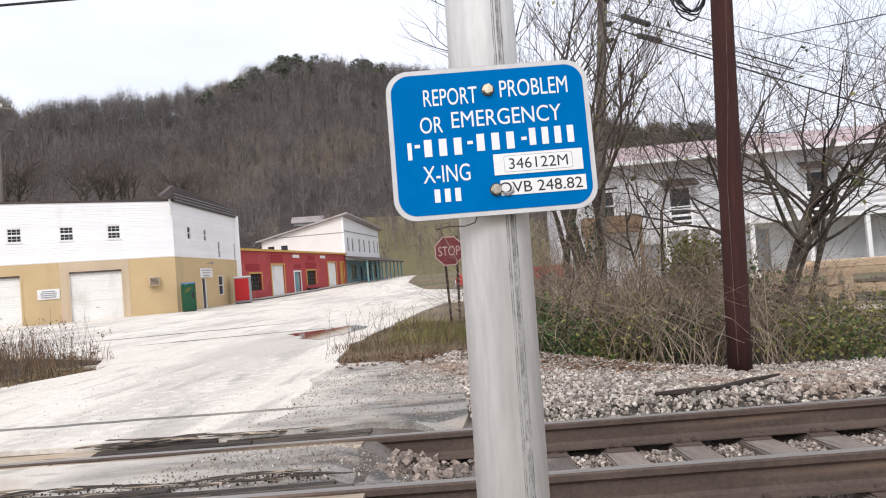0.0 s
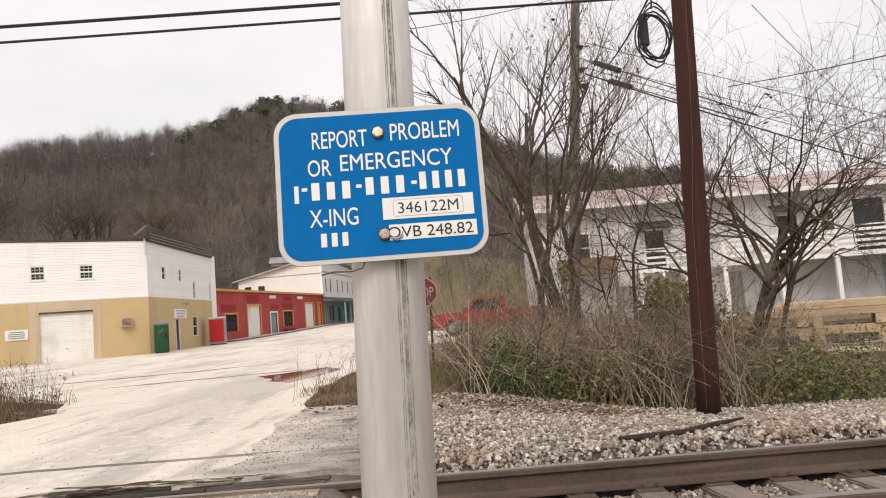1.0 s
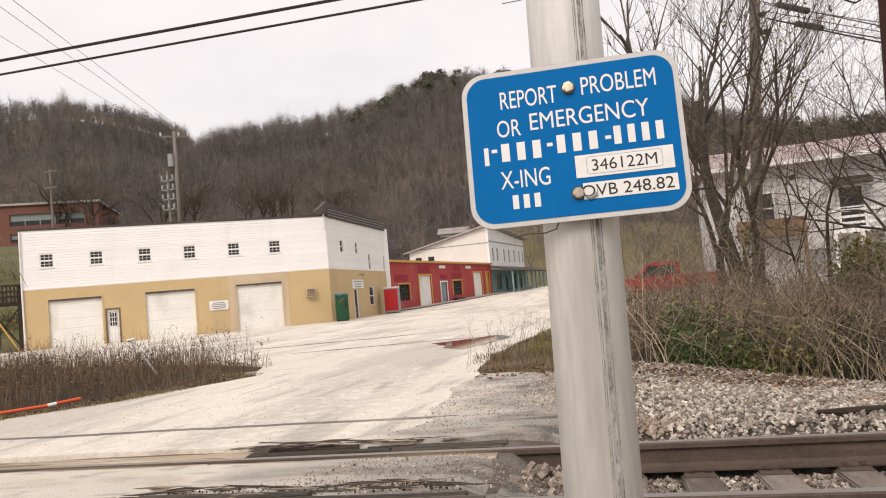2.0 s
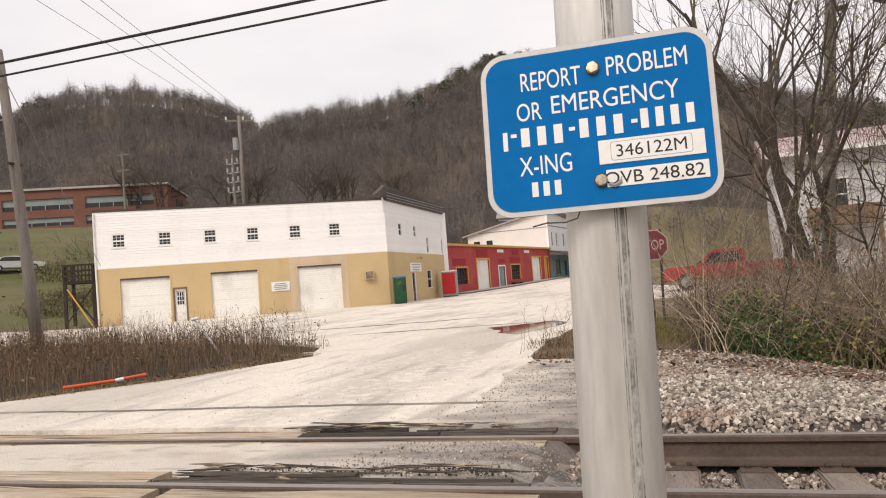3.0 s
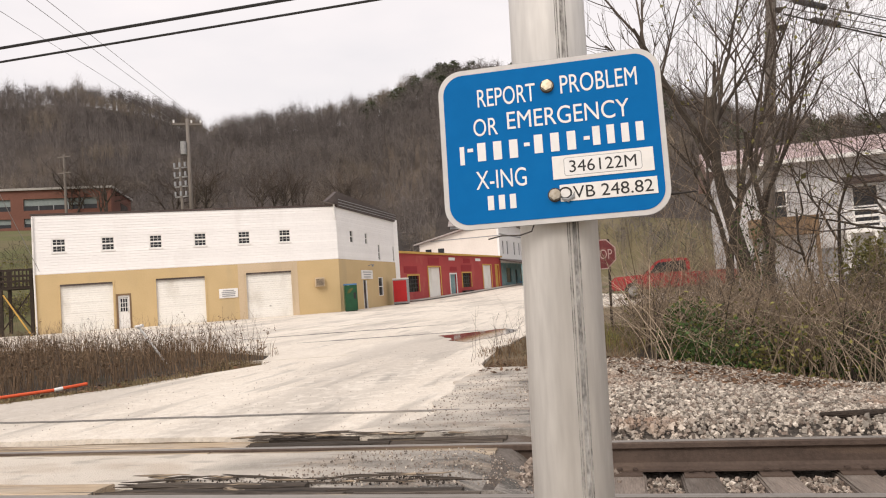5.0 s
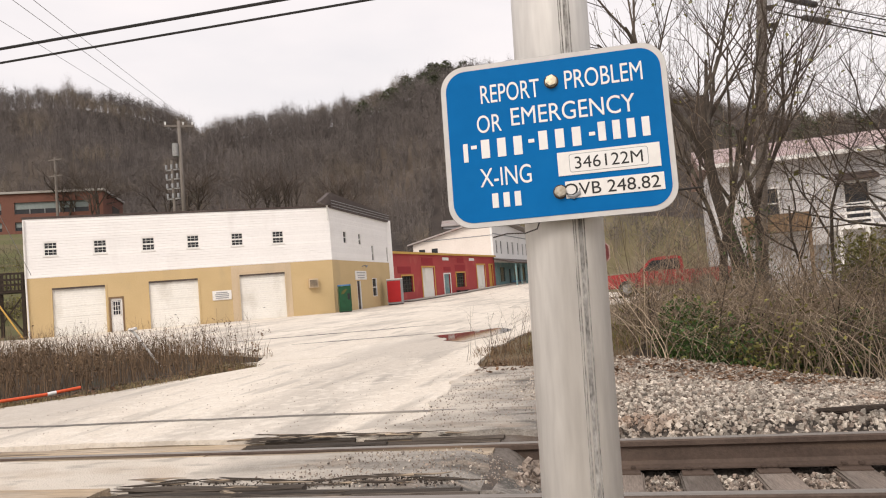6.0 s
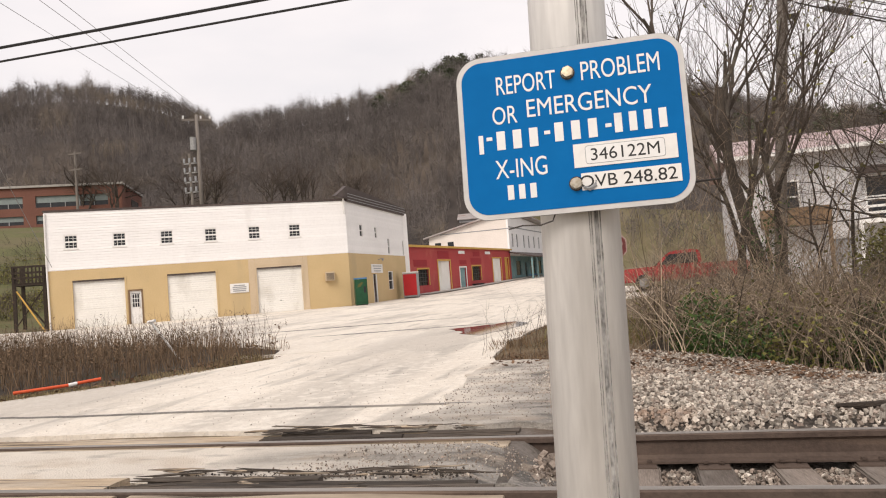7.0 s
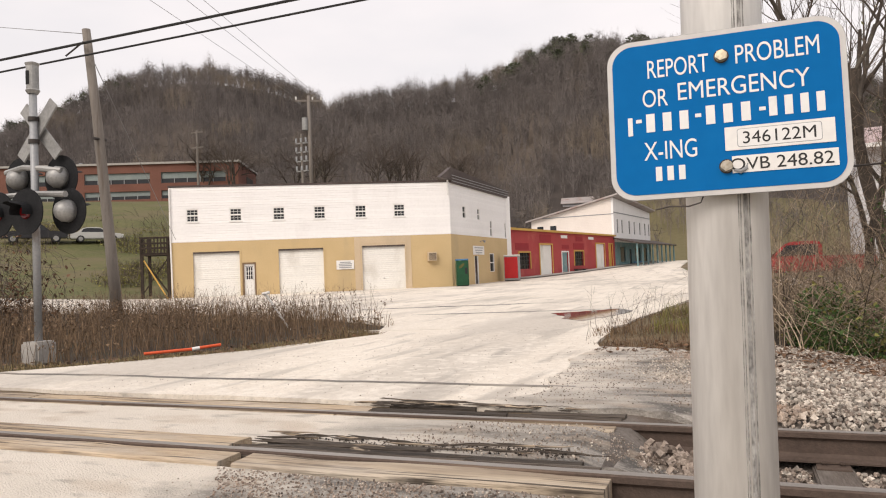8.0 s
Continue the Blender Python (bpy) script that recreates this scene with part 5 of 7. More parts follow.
# ---- the brick school on the bank ----
school = thing("brick_school", turned(-68, 84.5, 12.6, -41.0, -20.0), "long two-storey red brick school with grey-green window bands", "school")
S_BANDS = [(1.5 + 11 * k, 10.9 + 11 * k, z0, z1) for k in range(5) for z0, z1 in ((0.7, 1.9), (3.0, 4.6))]
b = pierced(0, 58, -2.0, 5.8, 0.4, S_BANDS)
bmesh.ops.transform(b, matrix=Matrix.Scale(-1, 4, (0, 1, 0)), verts=b.verts)
bmesh.ops.reverse_faces(b, faces=b.faces[:])
part("wall", b, M["brick"], school)
for x0, x1, z0, z1 in S_BANDS:
    w = part("window_band", box(x0, x1, -0.3, -0.25, z0 + (z1 - z0) * 0.42, z1), M["panel_blue"], school, "grey-green panel above the panes")
    part("pane_strip", box(x0, x1, -0.32, -0.27, z0, z0 + (z1 - z0) * 0.42 - 0.02), M["glass"], w)
    for k in range(6):
        xx = x0 + (x1 - x0) * k / 5
        part("mullion", box(xx - 0.05, xx + 0.05, -0.24, -0.15, z0, z0 + (z1 - z0) * 0.42), M["grey_metal"], w)
part("side_wall", box(-0.35, 0.0, -14, 0.0, -2, 5.8), M["brick"], school)
part("back_wall", box(0.0, 58, -14, -13.6, -2, 5.8), M["brick"], school)
part("roof", box(-0.6, 58.3, -14.3, 0.3, 5.802, 6.1), M["concrete"], school, "flat roof with a pale edge")
part("side_window", box(-0.40, -0.352, -11, -6, 2.8, 4.4), M["glass"], school)
part("rooftop_vent", tube([(24, -4, 6.1), (24, -4, 6.9)], [0.25, 0.25], 8), M["grey_metal"], school)

hh = thing("hillside_house", pose(-33.9, 151.0, 11.5, 0, 0, 8), "small house with a pale tin roof up on the wooded hillside", "house")
part("wall", pierced(0, 7.5, -2.5, 2.9, 0.25, [(1.0, 2.0, 0.9, 2.1), (3.2, 4.1, 0, 2.1), (5.2, 6.2, 0.9, 2.1)]), M["grey_wall"], hh)
for x0, x1, z0, z1 in ((1.0, 2.0, 0.9, 2.1), (5.2, 6.2, 0.9, 2.1)):
    part("window", box(x0, x1, 0.1, 0.14, z0, z1), M["glass"], hh)
part("door", box(3.2, 4.1, 0.1, 0.15, 0, 2.1), M["wood_brown"], hh)
for x0 in (0.0, 7.25):
    part("end_wall", prism([(0.26, -2.5), (5.2, -2.5), (5.2, 2.9), (2.6, 4.1), (0.26, 2.9)], x0, x0 + 0.25, "x"), M["grey_wall"], hh)
part("back_wall", box(0.26, 7.24, 5.0, 5.25, -2.5, 2.9), M["grey_wall"], hh)
part("roof", prism([(-0.5, 2.75), (2.6, 4.15), (5.7, 2.75), (5.7, 2.9), (2.6, 4.32), (-0.5, 2.9)], -0.4, 7.9, "x"), M["cream_roof"], hh, "pale tin roof")

# ---- utility poles and wires ----
lp = thing("utility_pole", pose(-18.33, 14.31, -0.15), "leaning grey wooden utility pole in the weeds", "utility pole")
part("pole", tube([(0, 0, 0), (-0.12, -0.13, 2.5), (-0.35, -0.3, 6.5), (-0.49, -0.53, 9.5)], [0.19, 0.175, 0.155, 0.13], 12), M["pole_wood"], lp, smooth=True)
part("bolt", tube([(-0.25, -0.55, 5.9), (-0.22, -0.1, 5.9)], 0.05, 6), M["black_iron"], lp)
part("bracket", tube([(-0.5, -0.5, 9.2), (-1.0, -0.9, 8.6)], 0.03, 5), M["black_iron"], lp)
up = thing("utility_pole", pose(-50.1, 76.75, 10.5), "tall utility pole with a crossarm and a transformer", "utility pole")
part("pole", tube([(0, 0, -3.0), (0, 0, 13.9)], [0.26, 0.2], 10), M["pole_wood"], up, smooth=True)
ua = part("crossarm", box(-1.75, 1.75, -0.1, 0.1, 13.1, 13.35), M["pole_wood"], up)
ua.rotation_euler = (0, 0, radians(33))
for x in (-1.6, 0.5, 1.6):
    part("insulator", tube([(x, 0, 13.35), (x, 0, 13.75)], [0.09, 0.12], 8), M["white_paint"], ua)
part("transformer", tube([(-0.45, -0.35, 9.4), (-0.45, -0.35, 11.0)], 0.38, 12), M["silver"], up, "grey transformer can")
tw = thing("equipment_pole", pose(-52.1, 77.9, 10.5), "short utility pole hung with switchgear", "utility pole")
part("pole", tube([(0, 0, -3.0), (0, 0, 9.3)], 0.2, 8), M["pole_wood"], tw)
for z in (4.3, 5.6, 6.8, 8.0):
    part("arm", box(-0.9, 0.9, -0.1, 0.1, z, z + 0.16), M["silver"], tw)
    for x in (-0.75, 0.0, 0.75):
        part("switch", box(x - 0.13, x + 0.13, -0.25, -0.1, z + 0.17, z + 0.75, 0.02), M["grey_metal"], tw)
p3_ = thing("utility_pole", pose(-71.0, 79.8, 12.5), "thin utility pole by the school", "utility pole")
part("pole", tube([(0, 0, -2.0), (0, 0, 10.2)], [0.2, 0.15], 8), M["pole_wood"], p3_)
for z in (7.6, 9.8):
    part("arm", box(-1.0, 1.0, -0.08, 0.08, z, z + 0.16), M["pole_wood"], p3_)
tp = thing("utility_pole", pose(4.52, 18.0, -0.6), "weathered grey telephone pole with cable clamps", "utility pole")
part("pole", tube([(0, 0, 0), (0.45, -0.1, 5.0), (0.98, -0.2, 10.6), (1.1, -0.25, 12.2)], [0.17, 0.155, 0.135, 0.12], 12), M["pole_wood"], tp, smooth=True)
for z in (8.1, 8.6, 9.3):
    part("clamp", box(0.86, 1.08, -0.36, -0.05, z, z + 0.08, 0.02), M["black_iron"], tp)
dp = thing("utility_pole", pose(3.65, 5.02, -0.5), "thick dark reddish creosoted utility pole beside the ballast", "utility pole")
part("pole", tube([(0, 0, 0), (0.03, -0.01, 0.8), (0.10, -0.04, 2.8), (0.19, -0.07, 5.1), (0.34, -0.12, 9.0)], [0.140, 0.138, 0.134, 0.120, 0.108], 18), M["dark_pole"], dp, smooth=True)
part("ground_wire", tube([(-0.06, -0.13, 0.2), (-0.03, -0.15, 1.4), (0.0, -0.165, 2.4), (0.10, -0.18, 3.4), (0.2, -0.19, 5.1)], 0.004, 5), M["rust"], dp, "thin ground wire")


def cable(points, r, mat, label, sag=0.0, name="overhead_cable"):
    a, c = Vector(points[0]), Vector(points[-1])
    pts = [a.lerp(c, k / 16) - Vector((0, 0, sag * 4 * (k / 16) * (1 - k / 16))) for k in range(17)] if len(points) == 2 else points
    ob = part(name, tube(pts, r, 6), M[mat])
    return tagged(ob, label, "cable", "overhead lines")


cable([(-48, 13.2, 8.75), (8, 13.8, 8.85)], 0.042, "cable", "thick black overhead cable")
cable([(-48, 13.2, 8.30), (8, 13.8, 8.48)], 0.032, "cable", "black overhead cable under another")
for k, (e, r) in enumerate((((-29.86, 28.22, 17.13), -1.5), ((-27.08, 28.05, 16.57), 0.5), ((-25.12, 27.09, 15.9), 1.5))):
    a = Vector((-50.1, 76.75, 24.1)) + Vector((math.cos(radians(33)), math.sin(radians(33)), 0)) * r
    e = Vector(e)
    cable([a, e + (e - a) * 0.8], 0.014, "wire", "thin grey power line")
cable([(-18.82, 13.78, 9.2), (-44, 26.5, 17.6)], 0.012, "wire", "thin grey service wire")
cable([(-18.6, 13.9, 8.2), (-26.5, 26.0, 3.2)], 0.012, "wire", "thin grey guy wire")
for p, q, r in (((5.6, 17.75, 7.9), (14.66, 18.19, 4.61), 0.022), ((5.6, 17.75, 8.1), (15.26, 19.0, 5.27), 0.013), ((5.6, 17.75, 8.3), (15.84, 19.81, 5.8), 0.013), ((5.6, 17.75, 8.9), (15.9, 19.77, 6.51), 0.013), ((16.58, 33, 11.56), (17.2, 21.31, 9.05), 0.02), ((5.77, 7.16, 5.4), (9.29, 9.76, 3.86), 0.006), ((4.9, 17.7, 10.3), (1.2, 16, 9.2), 0.012)):
    p, q = Vector(p), Vector(q)
    cable([p, q + (q - p) * 0.7], r, "cable" if r > 0.015 else "wire", "thin overhead line from the telephone pole", 0.15)
cable([(5.7, 17.7, 7.7), (3.95, 6.3, 5.35)], 0.016, "cable", "black cable slanting up to the dark pole", 0.25)
for (a, c) in (((5.41, 15.76, 7.56), (5.5, 13.67, 6.60)), ((5.76, 15.67, 6.98), (5.71, 13.6, 6.15))):
    a, c = Vector(a), Vector(c)
    ob = part("splice_case", tube([a, a.lerp(c, 0.04), a.lerp(c, 0.96), c], [0.03, 0.075, 0.075, 0.03], 10), M["cable"])
    tagged(ob, "black tubular cable splice case on a line", "splice case", "splice cases")
    cable([a + (a - c) * 1.0, a], 0.013, "cable", "black cable into a splice case")
    cable([c, c + (c - a) * 3.0], 0.013, "cable", "black cable out of a splice case")
coil = thing("cable_coil", pose(3.92, 6.30, 4.75), "hanging coil of spare black cable by the pole", "cable coil")
for k in range(6):
    w, h, o = random.uniform(0.16, 0.23), random.uniform(0.30, 0.42), random.uniform(-0.05, 0.05)
    part("loop", tube([(w * math.sin(a * math.tau / 20) + o, 0.03 * k - 0.08 + 0.03 * math.sin(a), h * math.cos(a * math.tau / 20) + random.uniform(-0.01, 0.01) - 0.02 * k) for a in range(21)], 0.012, 5), M["cable"], coil)
part("tie_off", box(-0.20, -0.08, -0.05, 0.06, -0.2, 0.28, 0.03), M["cable"], coil)
part("hanger", tube([(0, 0, 0.35), (0.02, 0, 0.6), (-0.02, -0.2, 1.1)], 0.014, 5), M["cable"], coil)

# ---- the crossing signal ----
sg = thing("crossing_signal", pose(-8.95, 3.9, -0.1), "railroad crossing signal with crossbuck and flashing-light heads, unlit", "crossing signal")
part("base", box(-0.17, 0.17, -0.17, 0.17, 0.0, 0.34, 0.03), M["concrete"], sg, "concrete and cast base")
part("pole", tube([(0, 0, 0.3), (0, 0, 4.05)], 0.054, 14), M["grey_metal"], sg, smooth=True)
cap = part("bell", tube([(0, 0, 3.95), (0, 0, 4.0), (0, 0, 4.02), (0, 0, 4.36), (0, 0, 4.40), (0, 0, 4.43)], [0.07, 0.10, 0.085, 0.085, 0.10, 0.03], 16), M["silver"], sg, "silver bell housing")
part("slot", box(-0.03, 0.03, -0.09, -0.084, 4.08, 4.28), M["signal_black"], cap)
for s in (-1, 1):
    bl = part("crossbuck_blade", box(-0.52, 0.52, -0.012, 0.012, -0.10, 0.10, 0.008), M["silver"], sg, "grey back of a crossbuck blade")
    bl.matrix_local = pose(0, 0.09 + 0.03 * s, 3.42, 0, 48 * s, 0)
for z in (3.25, 3.58):
    part("band", tube([(0, 0, z - 0.03), (0, 0, z + 0.03)], 0.075, 12), M["black_iron"], sg)
part("crossarm", tube([(-0.72, 0.1, 2.86), (-0.3, 0.06, 2.9), (0, 0, 2.86), (0.42, 0.1, 2.80)], 0.045, 8), M["silver"], sg)
part("crossarm", tube([(-0.6, -0.15, 2.46), (0, -0.05, 2.48), (0.72, -0.1, 2.42)], 0.045, 8), M["silver"], sg)


def signal_head(x, y, z, away):
    """A lamp head with its round black background and hood; away: it faces beyond the track, so that its dull back shows."""
    h = part("signal_head", tube([(0, 0, 0), (0, 0.015, 0)], [0.33, 0.33], 28), M["signal_black"], sg, "round black background disc")
    h.matrix_local = pose(x, y, z, 0, 0, 180 if away else 0)
    part("lens", tube([(0, -0.03, 0), (0, -0.012, 0), (0, -0.002, 0)], [0.09, 0.105, 0.105], 20), M["red_lens"], h, "dark red unlit lens")
    hood, rows = bmesh.new(), []
    for k in range(13):
        a = radians(-20 + 220 * k / 12)
        ln = 0.30 if 3 < k < 9 else 0.16
        rows.append([hood.verts.new((r * math.cos(a), -d_, r * math.sin(a))) for r, d_ in ((0.125, 0.0), (0.13, ln), (0.137, ln), (0.132, 0.0))])
    for p, q in zip(rows, rows[1:]):
        for k in range(4):
            hood.faces.new((p[k], p[(k + 1) % 4], q[(k + 1) % 4], q[k]))
    part("hood", hood, M["signal_black"], h)
    part("housing", tube([(0, 0.016, 0), (0, 0.10, 0), (0, 0.17, 0), (0, 0.21, 0), (0, 0.23, 0)], [0.165, 0.16, 0.125, 0.07, 0.02], 20), M["silver"], h, "silver domed housing", True)


for x, y, z, away in ((-0.55, 0.22, 2.76, True), (0.28, 0.22, 2.72, True), (-0.50, -0.22, 2.20, False), (0.12, -0.25, 2.20, False), (0.56, 0.1, 2.20, True)):
    signal_head(x, y, z, away)

# ---- stop sign by the road ----
st = thing("stop_sign", pose(0.27, 12.33, -0.46), "faded red octagonal stop sign on two metal posts", "stop sign")
part("plate", prism([(0.345 * math.cos(radians(22.5 + 45 * k)), 1.98 + 0.345 * math.sin(radians(22.5 + 45 * k))) for k in range(8)], -0.006, 0.0, "y"), M["faded_letter"], st, "faded octagon border")
part("face", prism([(0.32 * math.cos(radians(22.5 + 45 * k)), 1.98 + 0.32 * math.sin(radians(22.5 + 45 * k))) for k in range(8)], -0.011, -0.0065, "y"), M["stop_red"], st, "faded red face")
lettering("STOP", 0, 1.98, 0.21, 0.48, M["faded_letter"], st, -0.014)
for x, tilt in ((-0.06, -1.5), (0.10, 2.0)):
    part("post", box(-0.028, 0.028, 0.004, 0.034, 0, 2.3), M["rot_wood"], st, "rusty channel post").matrix_local = pose(x, 0, 0, 0, tilt, 0)


# ---- vehicles ----
def wheel(parent, x, y, r):
    w = part("wheel", tube([(0, -0.11, 0), (0, -0.09, 0), (0, 0.09, 0), (0, 0.11, 0)], [r - 0.03, r, r, r - 0.03], 20), M["tyre"], parent, "black tyre", True)
    w.location = (x, y, r)
    part("rim", tube([(0, -0.118, 0), (0, 0.118, 0)], r * 0.6, 12), M["silver"], w, "silver rim")


def vehicle(kind, m, paint, label, pickup=False):
    v = thing(kind, m, label, kind.replace("_", " "), kind="")
    if pickup:
        body = [(-2.65, 0.45), (2.6, 0.42), (2.68, 0.75), (2.55, 1.02), (1.25, 1.08), (-2.65, 1.05)]
        cab = [(-0.75, 1.06), (1.2, 1.06), (0.65, 1.62), (0.35, 1.70), (-0.55, 1.70), (-0.72, 1.6)]
        glass = [(-0.6, 1.12), (0.98, 1.12), (0.58, 1.55), (-0.55, 1.58)]
        wx, r, w = (-1.65, 1.7), 0.38, 0.88
    else:
        body = [(-2.2, 0.35), (2.2, 0.32), (2.26, 0.6), (2.05, 0.80), (0.95, 0.90), (-1.5, 0.95), (-2.2, 0.85)]
        cab = [(-1.7, 0.9), (1.1, 0.88), (0.35, 1.36), (0.0, 1.42), (-0.8, 1.40), (-1.2, 1.30)]
        glass = [(-1.3, 0.96), (0.88, 0.94), (0.3, 1.29), (-0.75, 1.33), (-1.1, 1.24)]
        wx, r, w = (-1.35, 1.4), 0.32, 0.84
    bm = prism(body, -w, w, "y")
    bmesh.ops.bevel(bm, geom=bm.edges[:], offset=0.06, segments=2, affect="EDGES", clamp_overlap=True)
    part("body", bm, M[paint], v)
    bm = prism(cab, -w + 0.14, w - 0.14, "y")
    bmesh.ops.bevel(bm, geom=bm.edges[:], offset=0.05, segments=2, affect="EDGES", clamp_overlap=True)
    part("cab", bm, M[paint], v)
    part("side_window", prism(glass, -w + 0.132, w - 0.132, "y"), M["glass"], v)
    part("windscreen", prism([(cab[2][0] + 0.03, cab[2][1] - 0.06), (cab[1][0] + 0.03, cab[1][1] + 0.04), (cab[1][0] - 0.05, cab[1][1] + 0.04), (cab[2][0] - 0.05, cab[2][1] - 0.06)], -w + 0.24, w - 0.24, "y"), M["glass"], v)
    for x in wx:
        for y in (-w + 0.08, w - 0.08):
            wheel(v, x, y, r)
    for y in (-w + 0.25, w - 0.25):
        part("headlight", box(body[2][0] - 0.08, body[2][0] + 0.015, y - 0.14, y + 0.14, 0.58, 0.74, 0.02), M["sign_white"], v, "clear headlight")
        part("tail_light", box(body[0][0] - 0.015, body[0][0] + 0.06, y - 0.12, y + 0.12, 0.60, 0.78, 0.02), M["red_lens"], v)
    part("bumper", box(body[2][0] - 0.04, body[2][0] + 0.06, -w + 0.1, w - 0.1, 0.36, 0.5, 0.02), M["grey_metal"], v)
    if pickup:
        part("bed_floor", box(-2.5, -0.8, -w + 0.1, w - 0.1, 1.052, 1.07), M["black_iron"], v, "dark truck bed")
    return v


vehicle("pickup_truck", turned(3.0, 30.2, -0.06, -1.0, 0.05), "truck_red", "red pickup truck parked on the gravel lot", True)
vehicle("pickup_truck", turned(-58.1, 43.0, ground_z(-58.1, 43.0), 0.62, 0.78), "car_black", "black pickup truck parked on the grassy bank", True)
vehicle("car", turned(-54.9, 46.9, ground_z(-54.9, 46.9), 0.62, 0.78), "car_silver", "silver sedan parked on the grassy bank")
vehicle("car", turned(19.7, 24.6, -0.08, -0.35, -0.94), "white_paint", "white car parked by the grey house")

# ---- lumber by the house ----
lum = thing("lumber_stack", turned(7.7, 13.95, -0.35, 0.90, -0.436), "stack of fresh sawn beams on cross timbers", "lumber")
for row, (z0, h) in enumerate(((0.20, 0.20), (0.62, 0.17), (0.795, 0.17))):
    for k in range(3):
        x0 = random.uniform(-0.25, 0.25) + (1.0 if row == 2 else 0)
        part("beam", box(x0, x0 + random.uniform(6.0, 8.0), 0.34 * k, 0.34 * k + 0.28, z0, z0 + h, 0.008), M["lumber"], lum)
for x in (0.5, 1.5, 3.1, 4.6):
    part("sleeper", box(x - 0.1, x + 0.1, -0.1, 1.0, 0.02, 0.198, 0.008), M["lumber"], lum)
    part("spacer", box(x - 0.12, x + 0.12, -0.05, 0.95, 0.402, 0.618, 0.008), M["lumber"], lum)
part("post", box(1.72, 1.92, -0.16, -0.03, -0.05, 0.66, 0.008), M["lumber"], lum)
for k in range(7):
    x, y = random.uniform(4.2, 8.0), random.uniform(15.2, 17.5)
    ob = part("plank", box(-1.2, 1.2, -0.1, 0.1, 0, 0.05, 0.004), M["lumber"])
    ob.matrix_world = turned(x, y, -0.10 + 0.06 * (k % 3), random.uniform(0.5, 1), random.uniform(-0.8, 0.1))
    tagged(ob, "loose pale plank lying on the lot", "plank", "loose planks")
sheet("yard", [(2.5, 19.5), (6.5, 15.6), (11, 11.2), (24, 8), (24, 22), (7, 34), (2.5, 30)], 0.02, M["road"], "pale gravel yard in front of the grey house", "ground", seed=31)

# ---- small things on the ground ----
dl = thing("dark_stair", AM @ pose(-1.0, 1.4, -0.05), "dark weathered wooden stair landing against the building", "stair")
for x in (-0.8, 0.8):
    for y in (-1.0, 1.0):
        part("post", box(x - 0.09, x + 0.09, y - 0.09, y + 0.09, 0, 3.9), M["rot_wood"], dl)
part("landing", box(-0.9, 0.9, -1.1, 1.1, 2.75, 2.9), M["rot_wood"], dl)
for z in (3.2, 3.5, 3.85):
    part("rail_board", box(-0.9, 0.9, -1.15, -1.10, z - 0.06, z + 0.06), M["rot_wood"], dl)
for k in range(9):
    part("slat", box(-0.85 + k * 0.2, -0.77 + k * 0.2, -1.14, -1.11, 2.9, 3.85), M["rot_wood"], dl)
part("brace", tube([(-0.8, -1.0, 0.3), (0.8, -1.0, 2.6)], 0.05, 4), M["rot_wood"], dl)
part("brace", tube([(0.8, -0.95, 0.3), (-0.8, -0.95, 2.6)], 0.05, 4), M["rot_wood"], dl)
gg = part("guy_guard", tube([(-32.9, 30.3, 2.35), (-31.6, 30.9, -0.1)], 0.045, 8), M["yellow"])
tagged(gg, "yellow plastic guy wire guard", "guy guard")
og = thing("orange_pole", turned(-7.12, 4.75, 0.03, 0.62, 0.78), "broken orange plastic pole lying at the road edge", "marker pole")
part("tube", tube([(-0.5, 0, -0.02), (0.16, 0, -0.01)], 0.023, 10), M["orange"], og)
part("collar", tube([(0.16, 0, -0.01), (0.27, 0.01, 0.0)], 0.025, 10), M["sign_white"], og, "white reflective collar")
part("tube", tube([(0.27, 0.01, 0.0), (0.58, 0.02, 0.02)], 0.023, 10), M["orange"], og)
wp = part("white_pipe", tube([(-8.22, 9.2, -0.1), (-8.6, 8.92, 0.66), (-8.66, 8.88, 0.70), (-8.5, 8.88, 0.72)], [0.022, 0.022, 0.03, 0.03], 8), M["white_paint"])
tagged(wp, "leaning white pipe in the weeds", "pipe")
LOG = [(1.84, 1.93, 0.045), (2.08, 1.93, 0.055), (2.36, 2.03, 0.05), (2.68, 2.25, 0.055), (2.98, 2.38, 0.075)]
lg = bmesh.new()
pts = [(x, y, ground_z(x, y) + dz) for x, y, dz in LOG]
tube(pts, [0.016, 0.034, 0.024, 0.022, 0.008], 8, lg)
tube([(x + 0.15, y - 0.12, ground_z(x, y) + 0.02) for x, y, dz in LOG[2:]], [0.012, 0.03, 0.01], 7, lg)
for v in lg.verts:
    v.co += noise.noise_vector(v.co * 6) * 0.02
tagged(part("rotten_log", lg, M["rot_wood"]), "dark rotten length of timber lying on the ballast", "log")


